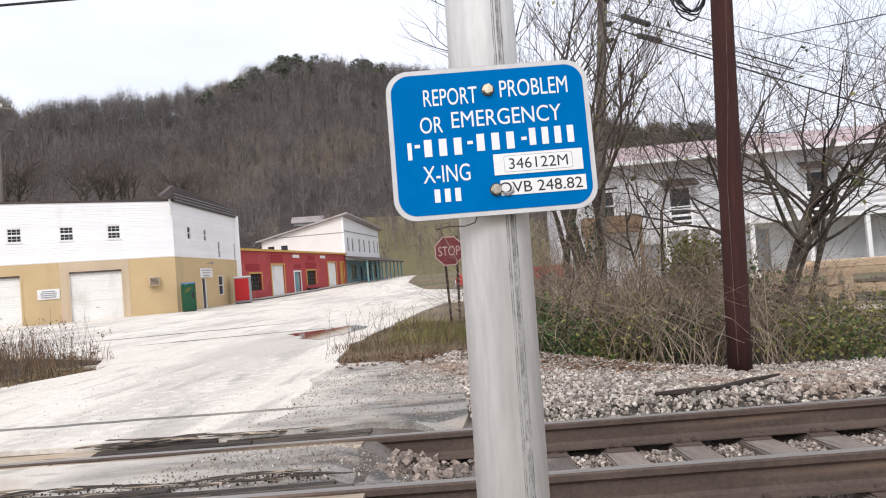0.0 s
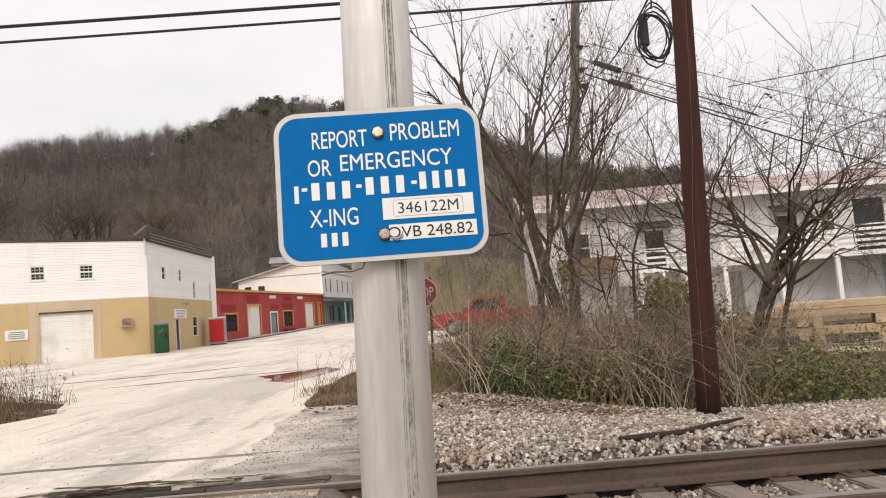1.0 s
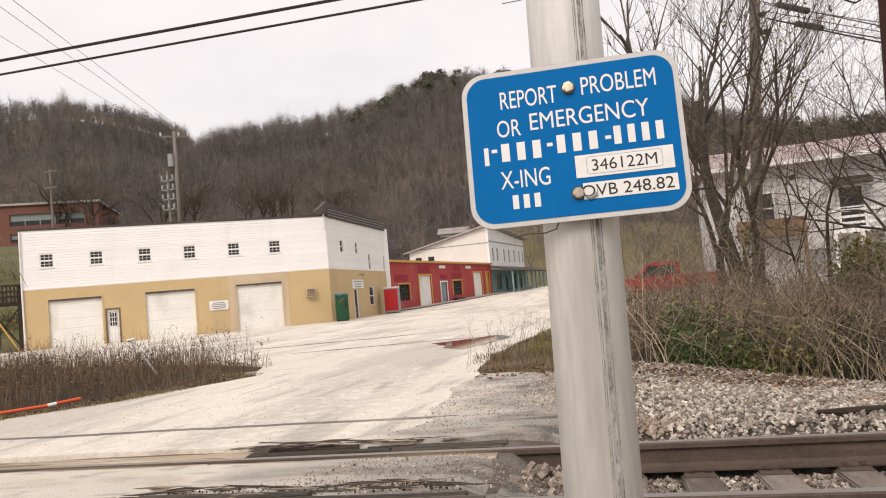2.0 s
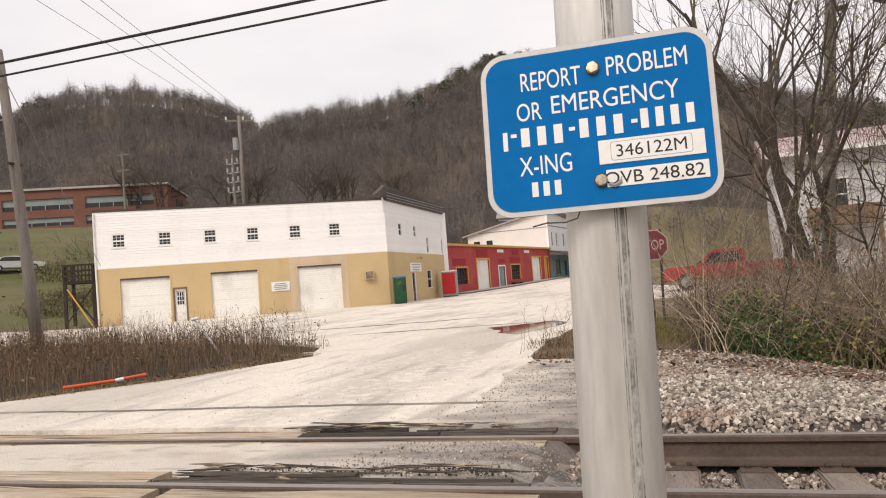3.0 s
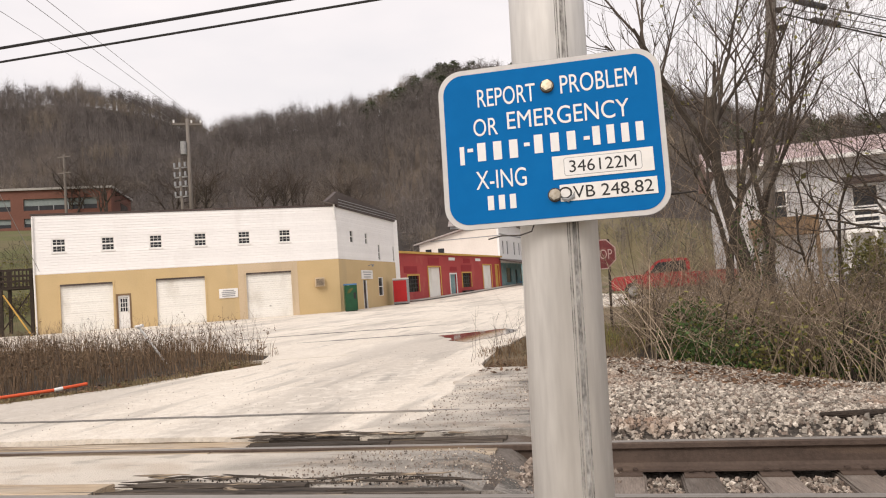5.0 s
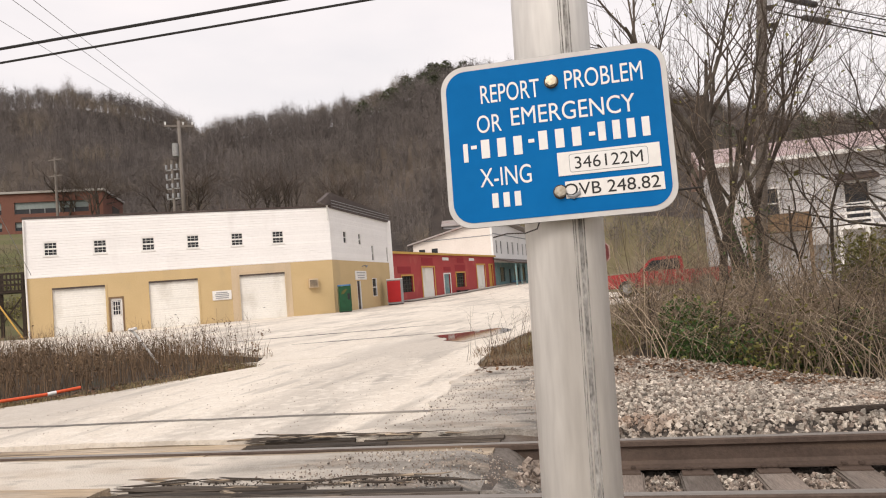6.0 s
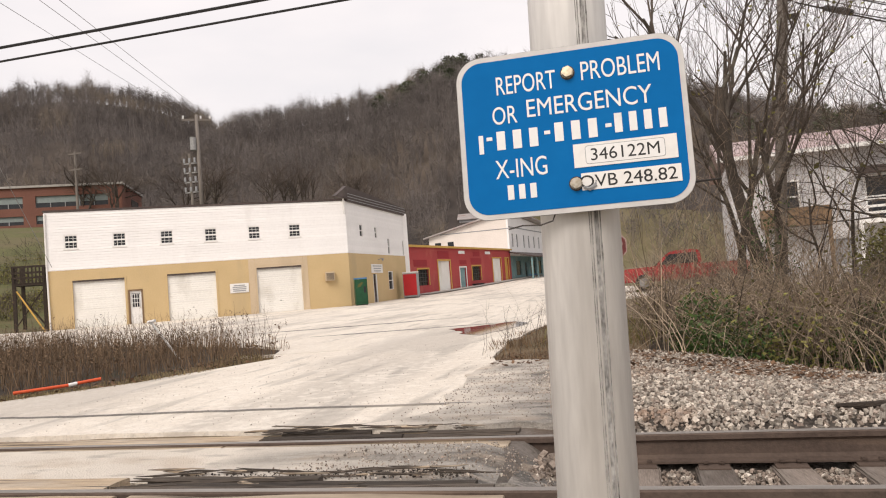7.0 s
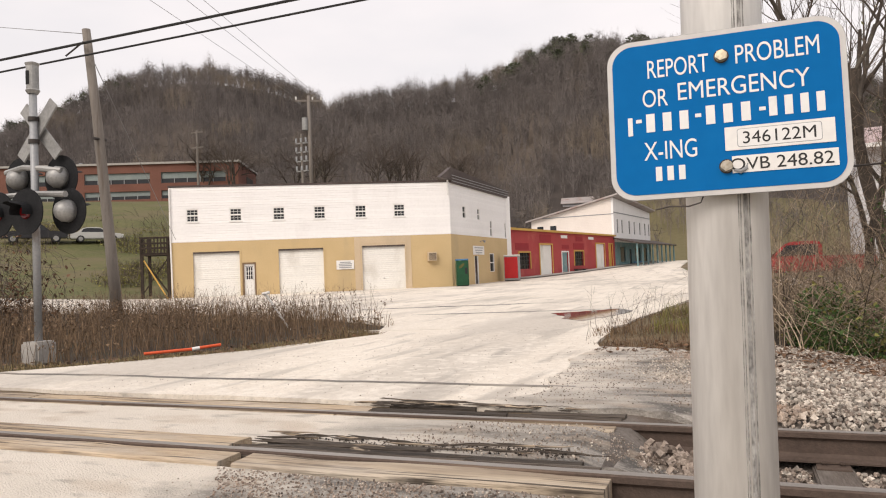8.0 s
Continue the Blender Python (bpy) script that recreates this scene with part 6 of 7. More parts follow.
# ---- bare trees ----
def grow(out, p, d, r, ln, level, rng, up=0.12, spread_a=0.55, kids=(3, 5), last=4, wig=0.2):
    """Adds tapered, crooked branches to out as (points, radii, level)."""
    n = 5 if level < 2 else 4
    pts, rad = [p.copy()], [r]
    for k in range(n):
        d = (d + Vector(rng.normal(0, wig, 3)) + Vector((0, 0, up))).normalized()
        p = p + d * ln / n
        pts.append(p.copy())
        rad.append(r * (1 - 0.62 * (k + 1) / n))
    out.append((pts, rad, level))
    if level >= last:
        return
    for k in range(int(rng.integers(kids[0], kids[1] + 1))):
        f = rng.uniform(0.35, 1.0) if level else rng.uniform(0.5, 1.0)
        i = min(n - 1, int(f * n))
        q = pts[i].lerp(pts[i + 1], f * n - i)
        ax = Vector(rng.normal(0, 1, 3))
        ax = (ax - ax.dot(d) * d).normalized()
        nd = (d + ax * rng.uniform(0.6, 1.3) * spread_a * 1.5).normalized()
        grow(out, q, nd, max(0.0028, rad[i] * rng.uniform(0.45, 0.78)), ln * rng.uniform(0.5, 0.75), level + 1, rng, up, spread_a, kids, last, wig)


def strips(branches, sides=(8, 6, 4, 3, 3, 3)):
    V, F = [], []
    for pts, rad, level in branches:
        s = sides[min(level, 5)]
        o = len(V)
        for i, p in enumerate(pts):
            d = (pts[min(i + 1, len(pts) - 1)] - pts[max(i - 1, 0)]).normalized()
            a = d.cross(Vector((0.3, 0.9, 0.2))).normalized()
            c = d.cross(a)
            V += [tuple(p + rad[i] * (math.cos(k * math.tau / s) * a + math.sin(k * math.tau / s) * c)) for k in range(s)]
        for i in range(len(pts) - 1):
            for k in range(s):
                F.append((o + i * s + k, o + i * s + (k + 1) % s, o + (i + 1) * s + (k + 1) % s, o + (i + 1) * s + k))
    return V, F


def bare_tree(x, y, z, stems, seed, label, last=4, kids=(3, 5), mat="bark", up=0.06, leaf=0, wig=0.18, spread_a=0.62):
    rng = np.random.default_rng(seed)
    t = thing("bare_tree", pose(x, y, z), label, "tree")
    br = []
    for d, r, ln in stems:
        grow(br, Vector((rng.normal(0, 0.05), rng.normal(0, 0.05), 0)), Vector(d).normalized(), r, ln, 0, rng, up, spread_a, kids, last, wig)
    thick, thin = [b for b in br if b[2] < 2], [b for b in br if b[2] >= 2]
    for nm, bs, mm in (("trunk", thick, mat), ("crown", thin, "twig_dark")):
        V, F = strips(bs)
        me = bpy.data.meshes.new(nm)
        me.from_pydata(V, [], F)
        me.materials.append(M[mm])
        o = new(nm, me)
        o.parent = t
        if nm == "crown":
            o["label"] = "crown of fine bare twigs"
    if leaf:
        V, F = [], []
        for k in range(leaf):
            pts = thin[int(rng.integers(len(thin)))][0]
            c = np.array(pts[int(rng.integers(len(pts)))]) + rng.normal(0, 0.06, 3)
            o = len(V)
            a, b2 = rng.normal(0, 0.022, 3), rng.normal(0, 0.022, 3)
            V += [tuple(c - a), tuple(c + b2), tuple(c + a), tuple(c - b2)]
            F.append((o, o + 1, o + 2, o + 3))
        me = bpy.data.meshes.new("leaves")
        me.from_pydata(V, [], F)
        me.materials.append(M["olive_leaf"])
        o = new("leaves", me)
        o.parent, o["label"] = t, "few yellow-green vine leaves"
    return t


bare_tree(3.55, 13.2, -0.6, [((0.06, 0, 1), 0.20, 5.6), ((0.12, 0.1, 1), 0.10, 4.6)], 21, "bare vine-hung tree rising from the brush", 4, (4, 6), leaf=500, up=0.1, wig=0.10, spread_a=0.5)
bare_tree(3.1, 14.8, -0.6, [((0.06, 0.1, 1), 0.12, 5.0), ((0.2, 0, 1), 0.09, 4.6)], 25, "bare spreading tree behind the brush", 4, (3, 5), up=0.1, wig=0.10, spread_a=0.5)
bare_tree(5.4, 8.4, -0.6, [((0.04, 0, 1), 0.10, 3.6), ((0.28, 0.0, 1), 0.07, 3.4), ((-0.15, 0.1, 1), 0.055, 3.5), ((0.5, -0.1, 1), 0.05, 3.0), ((0.15, 0.2, 1), 0.05, 3.4)], 34, "bare many-stemmed tree beside the dark pole", 4, (4, 5), up=0.05, leaf=60, wig=0.2, spread_a=0.75)
bare_tree(7.2, 10.5, -0.5, [((0.2, 0, 1), 0.06, 3.0), ((-0.15, 0, 1), 0.05, 3.2)], 37, "slender bare tree in the brush", 4, (3, 5))
bare_tree(4.3, 11.0, -0.6, [((0.1, 0, 1), 0.05, 3.2), ((-0.25, 0, 1), 0.04, 2.8)], 39, "slender bare sapling in the brush", 4, (3, 5), leaf=80)
bare_tree(-37.5, 78, 1.5, [((0.0, 0, 1), 0.25, 7.0), ((0.2, 0.1, 1), 0.2, 6.5)], 41, "bare tree behind the garage building", 4, (4, 5))
bare_tree(-27, 75, 0.5, [((0.0, 0, 1), 0.25, 8.0), ((-0.2, 0.1, 1), 0.2, 7.5)], 43, "bare tree behind the garage building", 4, (4, 5))
bare_tree(-34, 82, 1.0, [((0.0, 0, 1), 0.25, 8.0), ((0.2, 0.1, 1), 0.2, 7.5)], 45, "bare tree behind the garage building", 4, (4, 5))

back_rng = np.random.default_rng(77)
for seed, lab in ((51, "bare tan tree at the foot of the hill"), (53, "bare grey tree at the foot of the hill")):
    base_tree = bare_tree(-30 - seed * 0.4, 96, 1.0, [((0.0, 0, 1), 0.24, 6.5), ((0.25, 0.1, 1), 0.16, 5.5), ((-0.25, -0.1, 1), 0.14, 5.5)], seed, lab, 3, (4, 6))
    base_tree["group"] = "trees at the foot of the hill"
    for k in range(11):
        az, r = back_rng.uniform(-44, 6), back_rng.uniform(104, 126)
        if -14 < az < 9:
            continue
        x, y = EYE.x + r * math.sin(radians(az)), EYE.y + r * math.cos(radians(az))
        copy_thing(base_tree, pose(x, y, ground_z(x, y) - 0.3, 0, 0, back_rng.uniform(0, 360)))


# ---- brush, weeds, leaves and stones ----
def inside(pt, poly):
    x, y = pt
    hit = False
    for (x0, y0), (x1, y1) in zip(poly, poly[1:] + poly[:1]):
        if (y0 > y) != (y1 > y) and x < (x1 - x0) * (y - y0) / (y1 - y0) + x0:
            hit = not hit
    return hit


def scatter(n, poly, rng, bias=None):
    xs, ys = [p[0] for p in poly], [p[1] for p in poly]
    out = []
    while len(out) < n:
        p = (rng.uniform(min(xs), max(xs)), rng.uniform(min(ys), max(ys)))
        if inside(p, poly) and (bias is None or rng.random() < bias(*p)):
            out.append(p)
    return out


def stems(name, pts, rng, h, r, lean, mat, label, sides=3, droop=0.35, twigs=0):
    V, F = [], []

    def bar(path, r0):
        o = len(V)
        for i, p in enumerate(path):
            rr = r0 * (1 - 0.75 * i / (len(path) - 1))
            V.extend(((p[0] + rr, p[1], p[2]), (p[0] - rr * 0.5, p[1] + rr * 0.87, p[2]), (p[0] - rr * 0.5, p[1] - rr * 0.87, p[2])))
        for i in range(len(path) - 1):
            for k in range(3):
                F.append((o + i * 3 + k, o + i * 3 + (k + 1) % 3, o + i * 3 + 3 + (k + 1) % 3, o + i * 3 + 3 + k))

    for x, y in pts:
        hh, a, ln = rng.uniform(*h) * (1 - 0.68 * smooth01((x - 4.9) / 1.2)), rng.uniform(0, 6.283), rng.uniform(0.1, 1.0) * lean
        z0 = ground_z(x, y) - 0.05
        path = []
        for i in range(6):
            f = i / 5
            path.append((x + math.cos(a) * ln * hh * f ** 1.5 + rng.normal(0, 0.012), y + math.sin(a) * ln * hh * f ** 1.5 + rng.normal(0, 0.012), z0 + hh * (f - droop * ln * f * f * f) + rng.normal(0, 0.01)))
        bar(path, rng.uniform(*r))
        for _ in range(twigs):
            i = int(rng.integers(2, 5))
            p, tl, ta = path[i], hh * rng.uniform(0.12, 0.4), rng.uniform(0, 6.283)
            bar([p, (p[0] + math.cos(ta) * tl * 0.5, p[1] + math.sin(ta) * tl * 0.5, p[2] + tl * rng.uniform(0.0, 0.4)), (p[0] + math.cos(ta) * tl, p[1] + math.sin(ta) * tl, p[2] + tl * rng.uniform(-0.2, 0.7))], r[0] * 0.7)
    return soup(name, V, F, M[mat], label, "brush")


def blades(name, pts, rng, h, w, mat, label, category="weeds", heads=False):
    V, F = [], []
    for x, y in pts:
        hh, a, ln, ww = rng.uniform(*h) * (0.75 + 0.9 * noise.noise(Vector((x * 0.8, y * 0.8, 2)))), rng.uniform(0, 6.283), rng.uniform(0.05, 0.6), rng.uniform(*w)
        z0 = ground_z(x, y) - 0.04
        b2 = rng.uniform(0, 6.283)
        cx, sx = math.cos(b2) * ww, math.sin(b2) * ww
        o = len(V)
        mx, my = x + math.cos(a) * ln * hh * 0.3, y + math.sin(a) * ln * hh * 0.3
        tx, ty = x + math.cos(a) * ln * hh, y + math.sin(a) * ln * hh
        V += [(x - cx, y - sx, z0), (x + cx, y + sx, z0), (mx + cx * 0.8, my + sx * 0.8, z0 + hh * 0.6), (mx - cx * 0.8, my - sx * 0.8, z0 + hh * 0.6), (tx, ty, z0 + hh)]
        F += [(o, o + 1, o + 2, o + 3), (o + 3, o + 2, o + 4)]
        if heads and rng.random() < 0.35:
            o = len(V)
            for k in range(6):
                p = (tx + rng.normal(0, 0.015), ty + rng.normal(0, 0.015), z0 + hh * (1 - 0.03 * k))
                q = rng.normal(0, 0.014, 3)
                V += [p, (p[0] + q[0], p[1] + q[1], p[2] + 0.02), (p[0] - q[1], p[1] + q[0], p[2] + 0.03)]
                F.append((o + 3 * k, o + 3 * k + 1, o + 3 * k + 2))
    return soup(name, V, F, M[mat], label, category)


def leaves(name, pts, rng, zr, size, mat, label, flat=0.0, category="leaves"):
    V, F = [], []
    for x, y in pts:
        z = ground_z(x, y) + zr[0] + (zr[1] - zr[0]) * rng.random() ** 1.5 * (0.75 + 0.7 * noise.noise(Vector((x * 1.3, y * 1.3, 9)))) if not flat else ground_z(x, y) + flat + rng.uniform(0, 0.015)
        s = rng.uniform(*size)
        a, b2 = rng.normal(0, 1, 3), rng.normal(0, 1, 3)
        if flat:
            a[2] *= 0.2
            b2[2] *= 0.2
        a, b2 = a / np.linalg.norm(a) * s, b2 / np.linalg.norm(b2) * s * 0.7
        c = np.array((x, y, z))
        o = len(V)
        V += [tuple(c - a), tuple(c - a * 0.2 + b2), tuple(c + a), tuple(c - a * 0.2 - b2)]
        F.append((o, o + 1, o + 2, o + 3))
    return soup(name, V, F, M[mat], label, category)


RB = np.random.default_rng(5)
THICKET = [(0.6, 6.3), (1.6, 6.0), (2.8, 5.7), (5.0, 5.4), (9, 5.0), (16, 4.7), (17, 8), (11, 11), (7, 15), (3.5, 18.5), (1.0, 15), (0.6, 10)]
FRONT = [(1.3, 6.0), (2.4, 5.6), (3.6, 5.35), (6, 5.0), (10, 4.6), (15, 4.4), (15, 6.6), (9, 7.0), (5, 7.4), (2.2, 7.6), (1.0, 7)]
clump = lambda x, y: smooth01(0.55 + 1.5 * noise.noise(Vector((x * 0.5, y * 0.6, 4))))
def clumps(n, each, poly, rng, wide):
    return [(cx + rng.normal(0, wide), cy + rng.normal(0, wide)) for cx, cy in scatter(n, poly, rng) for _ in range(each)]


BRAMBLE = [(0.8, 6.2), (2.2, 5.9), (4.2, 6.0), (5.2, 8), (4.2, 11), (2, 13), (0.9, 11)]
stems("bramble_canes", clumps(34, 13, BRAMBLE, RB, 0.16), RB, (1.1, 2.2), (0.005, 0.010), 2.1, "twig", "tan bramble canes arching over in clumps", droop=0.46, twigs=3)
stems("bramble_canes", clumps(16, 9, [(1.0, 5.9), (2.6, 5.7), (4.6, 5.6), (4.8, 6.8), (1.2, 7.2)], RB, 0.12), RB, (1.0, 1.9), (0.006, 0.011), 2.0, "cane", "pale thick bramble canes arching at the edge", droop=0.44, twigs=2)
stems("bramble_canes", clumps(22, 10, BRAMBLE, RB, 0.16), RB, (0.9, 2.0), (0.005, 0.009), 2.0, "twig_dark", "dark bramble canes arching over in clumps", droop=0.46, twigs=3)
stems("brush_stems", scatter(520, THICKET, RB), RB, (0.45, 1.4), (0.005, 0.010), 1.5, "twig", "tangled dry tan brush stems beside the track", twigs=3)
stems("brush_stems", scatter(260, [(0.6, 7), (4, 6.5), (8, 6.2), (8, 12), (2, 16), (0.8, 12)], RB), RB, (1.4, 2.8), (0.007, 0.013), 0.55, "twig", "tall bare saplings in the brush", twigs=5)
stems("brush_stems", scatter(520, THICKET, RB), RB, (0.5, 1.7), (0.004, 0.008), 1.2, "twig_dark", "dark bare brush twigs beside the track", twigs=4)
stems("brush_stems", scatter(560, [(0.7, 6.6), (4.2, 6.4), (5.5, 9), (4, 15), (1.6, 17), (0.8, 12)], RB), RB, (0.8, 1.9), (0.006, 0.012), 1.5, "twig", "arching dry canes in front of the lot", twigs=3)


def tangle(name, count, box_, rng, ln, r, mat, label):
    """Fine drooping vine twigs that fill the lower crowns of the trees."""
    V, F = [], []
    for _ in range(count):
        p = np.array([rng.uniform(*box_[0]), rng.uniform(*box_[1]), rng.uniform(*box_[2])])
        d = rng.normal(0, 1, 3) * np.array([1, 1, 0.7])
        d /= np.linalg.norm(d)
        n, L = 6, rng.uniform(*ln)
        o = len(V)
        for i in range(n):
            rr = rng.uniform(*r) * (1 - 0.7 * i / n)
            V.extend(((p[0] + rr, p[1], p[2]), (p[0] - rr * 0.5, p[1] + rr * 0.87, p[2] + rr * 0.3), (p[0] - rr * 0.5, p[1] - rr * 0.87, p[2] - rr * 0.3)))
            d = d + rng.normal(0, 0.22, 3) + np.array([0, 0, -0.06])
            d /= np.linalg.norm(d)
            p = p + d * L / n
        for i in range(n - 1):
            for k in range(3):
                F.append((o + i * 3 + k, o + i * 3 + (k + 1) % 3, o + i * 3 + 3 + (k + 1) % 3, o + i * 3 + 3 + k))
    return soup(name, V, F, M[mat], label, "vines")


tangle("vine_tangle", 650, ((1.6, 5.4), (11.5, 15.0), (0.6, 4.6)), RB, (0.8, 2.4), (0.004, 0.008), "twig", "pale dry vines tangled through the tree")
tangle("vine_tangle", 380, ((1.4, 5.4), (11.5, 15.0), (0.6, 5.2)), RB, (0.8, 2.6), (0.004, 0.009), "twig_dark", "dark vines tangled through the tree")
tangle("vine_tangle", 420, ((4.6, 6.4), (7.6, 10.5), (0.2, 3.0)), RB, (0.6, 1.8), (0.003, 0.006), "twig", "pale dry vines tangled through the stems")
tangle("cane_tangle", 1900, ((0.9, 6.2), (6.4, 11.5), (-0.3, 0.75)), RB, (0.5, 1.6), (0.003, 0.007), "twig", "matted dry canes in the brush")
tangle("cane_tangle", 1100, ((0.8, 6.2), (6.4, 12.5), (-0.3, 0.9)), RB, (0.5, 1.6), (0.003, 0.007), "twig_dark", "matted dark canes in the brush")
tangle("cane_tangle", 500, ((6.0, 14.0), (5.6, 9.5), (-0.4, 0.0)), RB, (0.5, 1.4), (0.003, 0.006), "twig", "matted dry canes beyond the dark pole")
stems("brush_stems", scatter(170, FRONT, RB), RB, (0.9, 1.6), (0.005, 0.009), 1.9, "twig", "pale canes arching over the ivy", droop=0.42, twigs=2)
leaves("vine_leaves", scatter(9000, FRONT, RB, lambda x, y: clump(x + 3, y + 5)), RB, (0.0, 0.85), (0.018, 0.04), "olive_leaf", "olive leaves over the brush edge")
leaves("ivy", scatter(26000, FRONT, RB, lambda x, y: clump(x, y) ** 3), RB, (0.0, 0.78), (0.014, 0.036), "green_leaf", "dark green ivy and honeysuckle leaves at the brush edge")
leaves("vine_leaves", scatter(5200, THICKET, RB, lambda x, y: clump(x + 7, y)), RB, (0.1, 1.1), (0.02, 0.045), "olive_leaf", "olive green vine leaves through the brush")
bush_pts = [(x + 5.15, y + 10.8) for x, y in RB.normal(0, 0.42, (4200, 2))]
leaves("bush_leaves", bush_pts, RB, (0.85, 2.2), (0.025, 0.055), "olive_leaf", "dull green evergreen bush in the brush")
stems("bush_stems", bush_pts[:90], RB, (0.8, 1.8), (0.008, 0.014), 0.5, "twig_dark", "stems of the evergreen bush", twigs=3)
for cx, cy, n_, top in ((3.4, 13.2, 900, 3.4), (4.7, 18.0, 500, 3.0), (5.4, 8.4, 420, 1.6)):
    a_, r_ = RB.uniform(0, 6.283, n_), RB.uniform(0.1, 0.42, n_)
    leaves("trunk_ivy", [(cx + math.cos(a) * r, cy + math.sin(a) * r) for a, r in zip(a_, r_)], RB, (0.0, top), (0.03, 0.06), "green_leaf", "ivy climbing a trunk")
leaves("roadside_leaves", [(RB.normal(-14.6, 0.75), RB.normal(7.0, 0.8)) for _ in range(2600)], RB, (0.1, 2.1), (0.03, 0.06), "brown_leaf", "dull brown leaves on the roadside brush")
tangle("roadside_brush", 1300, ((-16.2, -13.2), (5.6, 8.4), (-0.1, 1.9)), RB, (0.4, 1.2), (0.004, 0.010), "twig_dark", "dark bare brush behind the signal")
BANK = [(-62, 38), (-50, 38), (-40, 34), (-38, 38), (-46, 50), (-58, 60), (-66, 52)]
bank_pts = scatter(1500, BANK, RB, lambda x, y: smooth01(2.2 * noise.noise(Vector((x * 0.16, y * 0.16, 7))) + 0.1))
stems("bank_shrub", bank_pts, RB, (0.4, 1.3), (0.01, 0.02), 0.6, "twig_dark", "low bare shrubs on the grassy bank", twigs=3)
leaves("bank_leaves", [(x + RB.normal(0, 0.2), y + RB.normal(0, 0.2)) for x, y in bank_pts for _ in range(3)], RB, (0.05, 0.9), (0.06, 0.12), "olive_leaf", "olive foliage on the bank shrubs")
tangle("bank_shrub", 260, ((-60, -50), (52, 60), (6.2, 8.2)), RB, (0.8, 2.0), (0.01, 0.03), "twig_dark", "bare shrubs on the grassy bank")
blades("dry_grass", scatter(1500, THICKET, RB), RB, (0.15, 0.5), (0.003, 0.007), "dry_grass", "dry tan grass through the brush")
ISLAND = [(-5.6, 7.7), (-6.1, 9.9), (-8.8, 11.6), (-14, 14.2), (-24, 17.2), (-44, 22.2), (-44, 6.5), (-34, 4.5), (-20, 3.4), (-11.5, 2.9), (-9.0, 3.0), (-7.8, 3.9), (-6.9, 5.5)]
near_edge = lambda x, y: 1.0 if x > -17 else 0.45
blades("dry_weeds", scatter(24000, ISLAND, RB, near_edge), RB, (0.22, 0.78), (0.003, 0.007), "weed_brown", "dry brown weeds and grass on the road bank", heads=True)
stems("weed_stalks", scatter(1700, ISLAND, RB, near_edge), RB, (0.5, 1.15), (0.003, 0.006), 0.35, "weed_brown", "tall dry weed stalks on the bank", twigs=4)
stems("weed_stalks", scatter(700, ISLAND, RB, near_edge), RB, (0.6, 1.1), (0.003, 0.006), 0.3, "twig_dark", "dark dead weed stalks on the bank", twigs=5)
EDGE = [(-5.3, 7.9), (-6.1, 5.4), (-7.6, 3.5), (-8.9, 2.6), (-12, 2.5), (-12, 3.4), (-9, 3.5), (-7.9, 4.3), (-6.9, 5.9), (-6.3, 8.6)]
blades("edge_grass", scatter(7000, EDGE, RB), RB, (0.04, 0.15), (0.003, 0.006), "tan_grass", "short tan grass creeping over the road edge")
leaves("fallen_leaves", scatter(900, EDGE, RB), RB, (0, 0), (0.02, 0.04), "brown_leaf", "dead leaves and litter along the road edge", flat=0.03)
TUFT = [(-1.55, 6.3), (-0.4, 5.4), (0.5, 5.8), (0.9, 8), (0.9, 12.8), (-0.3, 13.7), (-1.3, 12), (-1.75, 9)]
blades("dry_grass", scatter(6500, TUFT, RB), RB, (0.04, 0.17), (0.003, 0.006), "dry_grass", "short dry grass by the stop sign")
blades("green_grass", scatter(1100, [(-0.9, 8), (0.9, 7.2), (1.2, 14), (-1.0, 13)], RB), RB, (0.1, 0.36), (0.004, 0.008), "olive_leaf", "short green grass by the stop sign")
stems("weed_stalks", scatter(90, TUFT, RB), RB, (0.3, 0.9), (0.003, 0.005), 0.7, "twig_dark", "thin dead stalks by the stop sign", twigs=4)
leaves("fallen_leaves", scatter(1000, [(-1.2, 5.2), (0.4, 4.9), (3.0, 4.6), (3.4, 5.6), (0.5, 6.4), (-1.2, 6.6)], RB), RB, (0, 0), (0.02, 0.04), "brown_leaf", "fallen brown leaves on the gravel", flat=0.03)
leaves("fallen_leaves", scatter(650, [(0.5, 4.0), (2.2, 3.9), (3.0, 4.8), (2.0, 5.6), (0.5, 6.0)], RB), RB, (0, 0), (0.02, 0.04), "brown_leaf", "fallen brown leaves on the ballast", flat=0.06)


def stones(name, pts, rng, size, lift, mat, label):
    """Angular crushed stones, each a warped many-sided block."""
    block = np.array([(a, b, c) for a in (-1, 1) for b in (-1, 1) for c in (-1, 1)]) * 0.78
    quads = [(0, 1, 3, 2), (4, 6, 7, 5), (0, 4, 5, 1), (2, 3, 7, 6), (0, 2, 6, 4), (1, 5, 7, 3)]
    V, F = [], []
    for x, y in pts:
        s = rng.uniform(*size) * np.array([rng.uniform(0.7, 1.3), rng.uniform(0.6, 1.1), rng.uniform(0.5, 0.9)])
        c = block * rng.uniform(0.55, 1.15, (8, 3)) * s
        e = Euler(rng.uniform(0, 6.283, 3)).to_matrix()
        c = c @ np.array(e).T + np.array((x, y, lift(x, y)))
        o = len(V)
        V += [tuple(v) for v in c]
        F += [tuple(o + i for i in q) for q in quads]
    return soup(name, V, F, M[mat], label, "ballast")


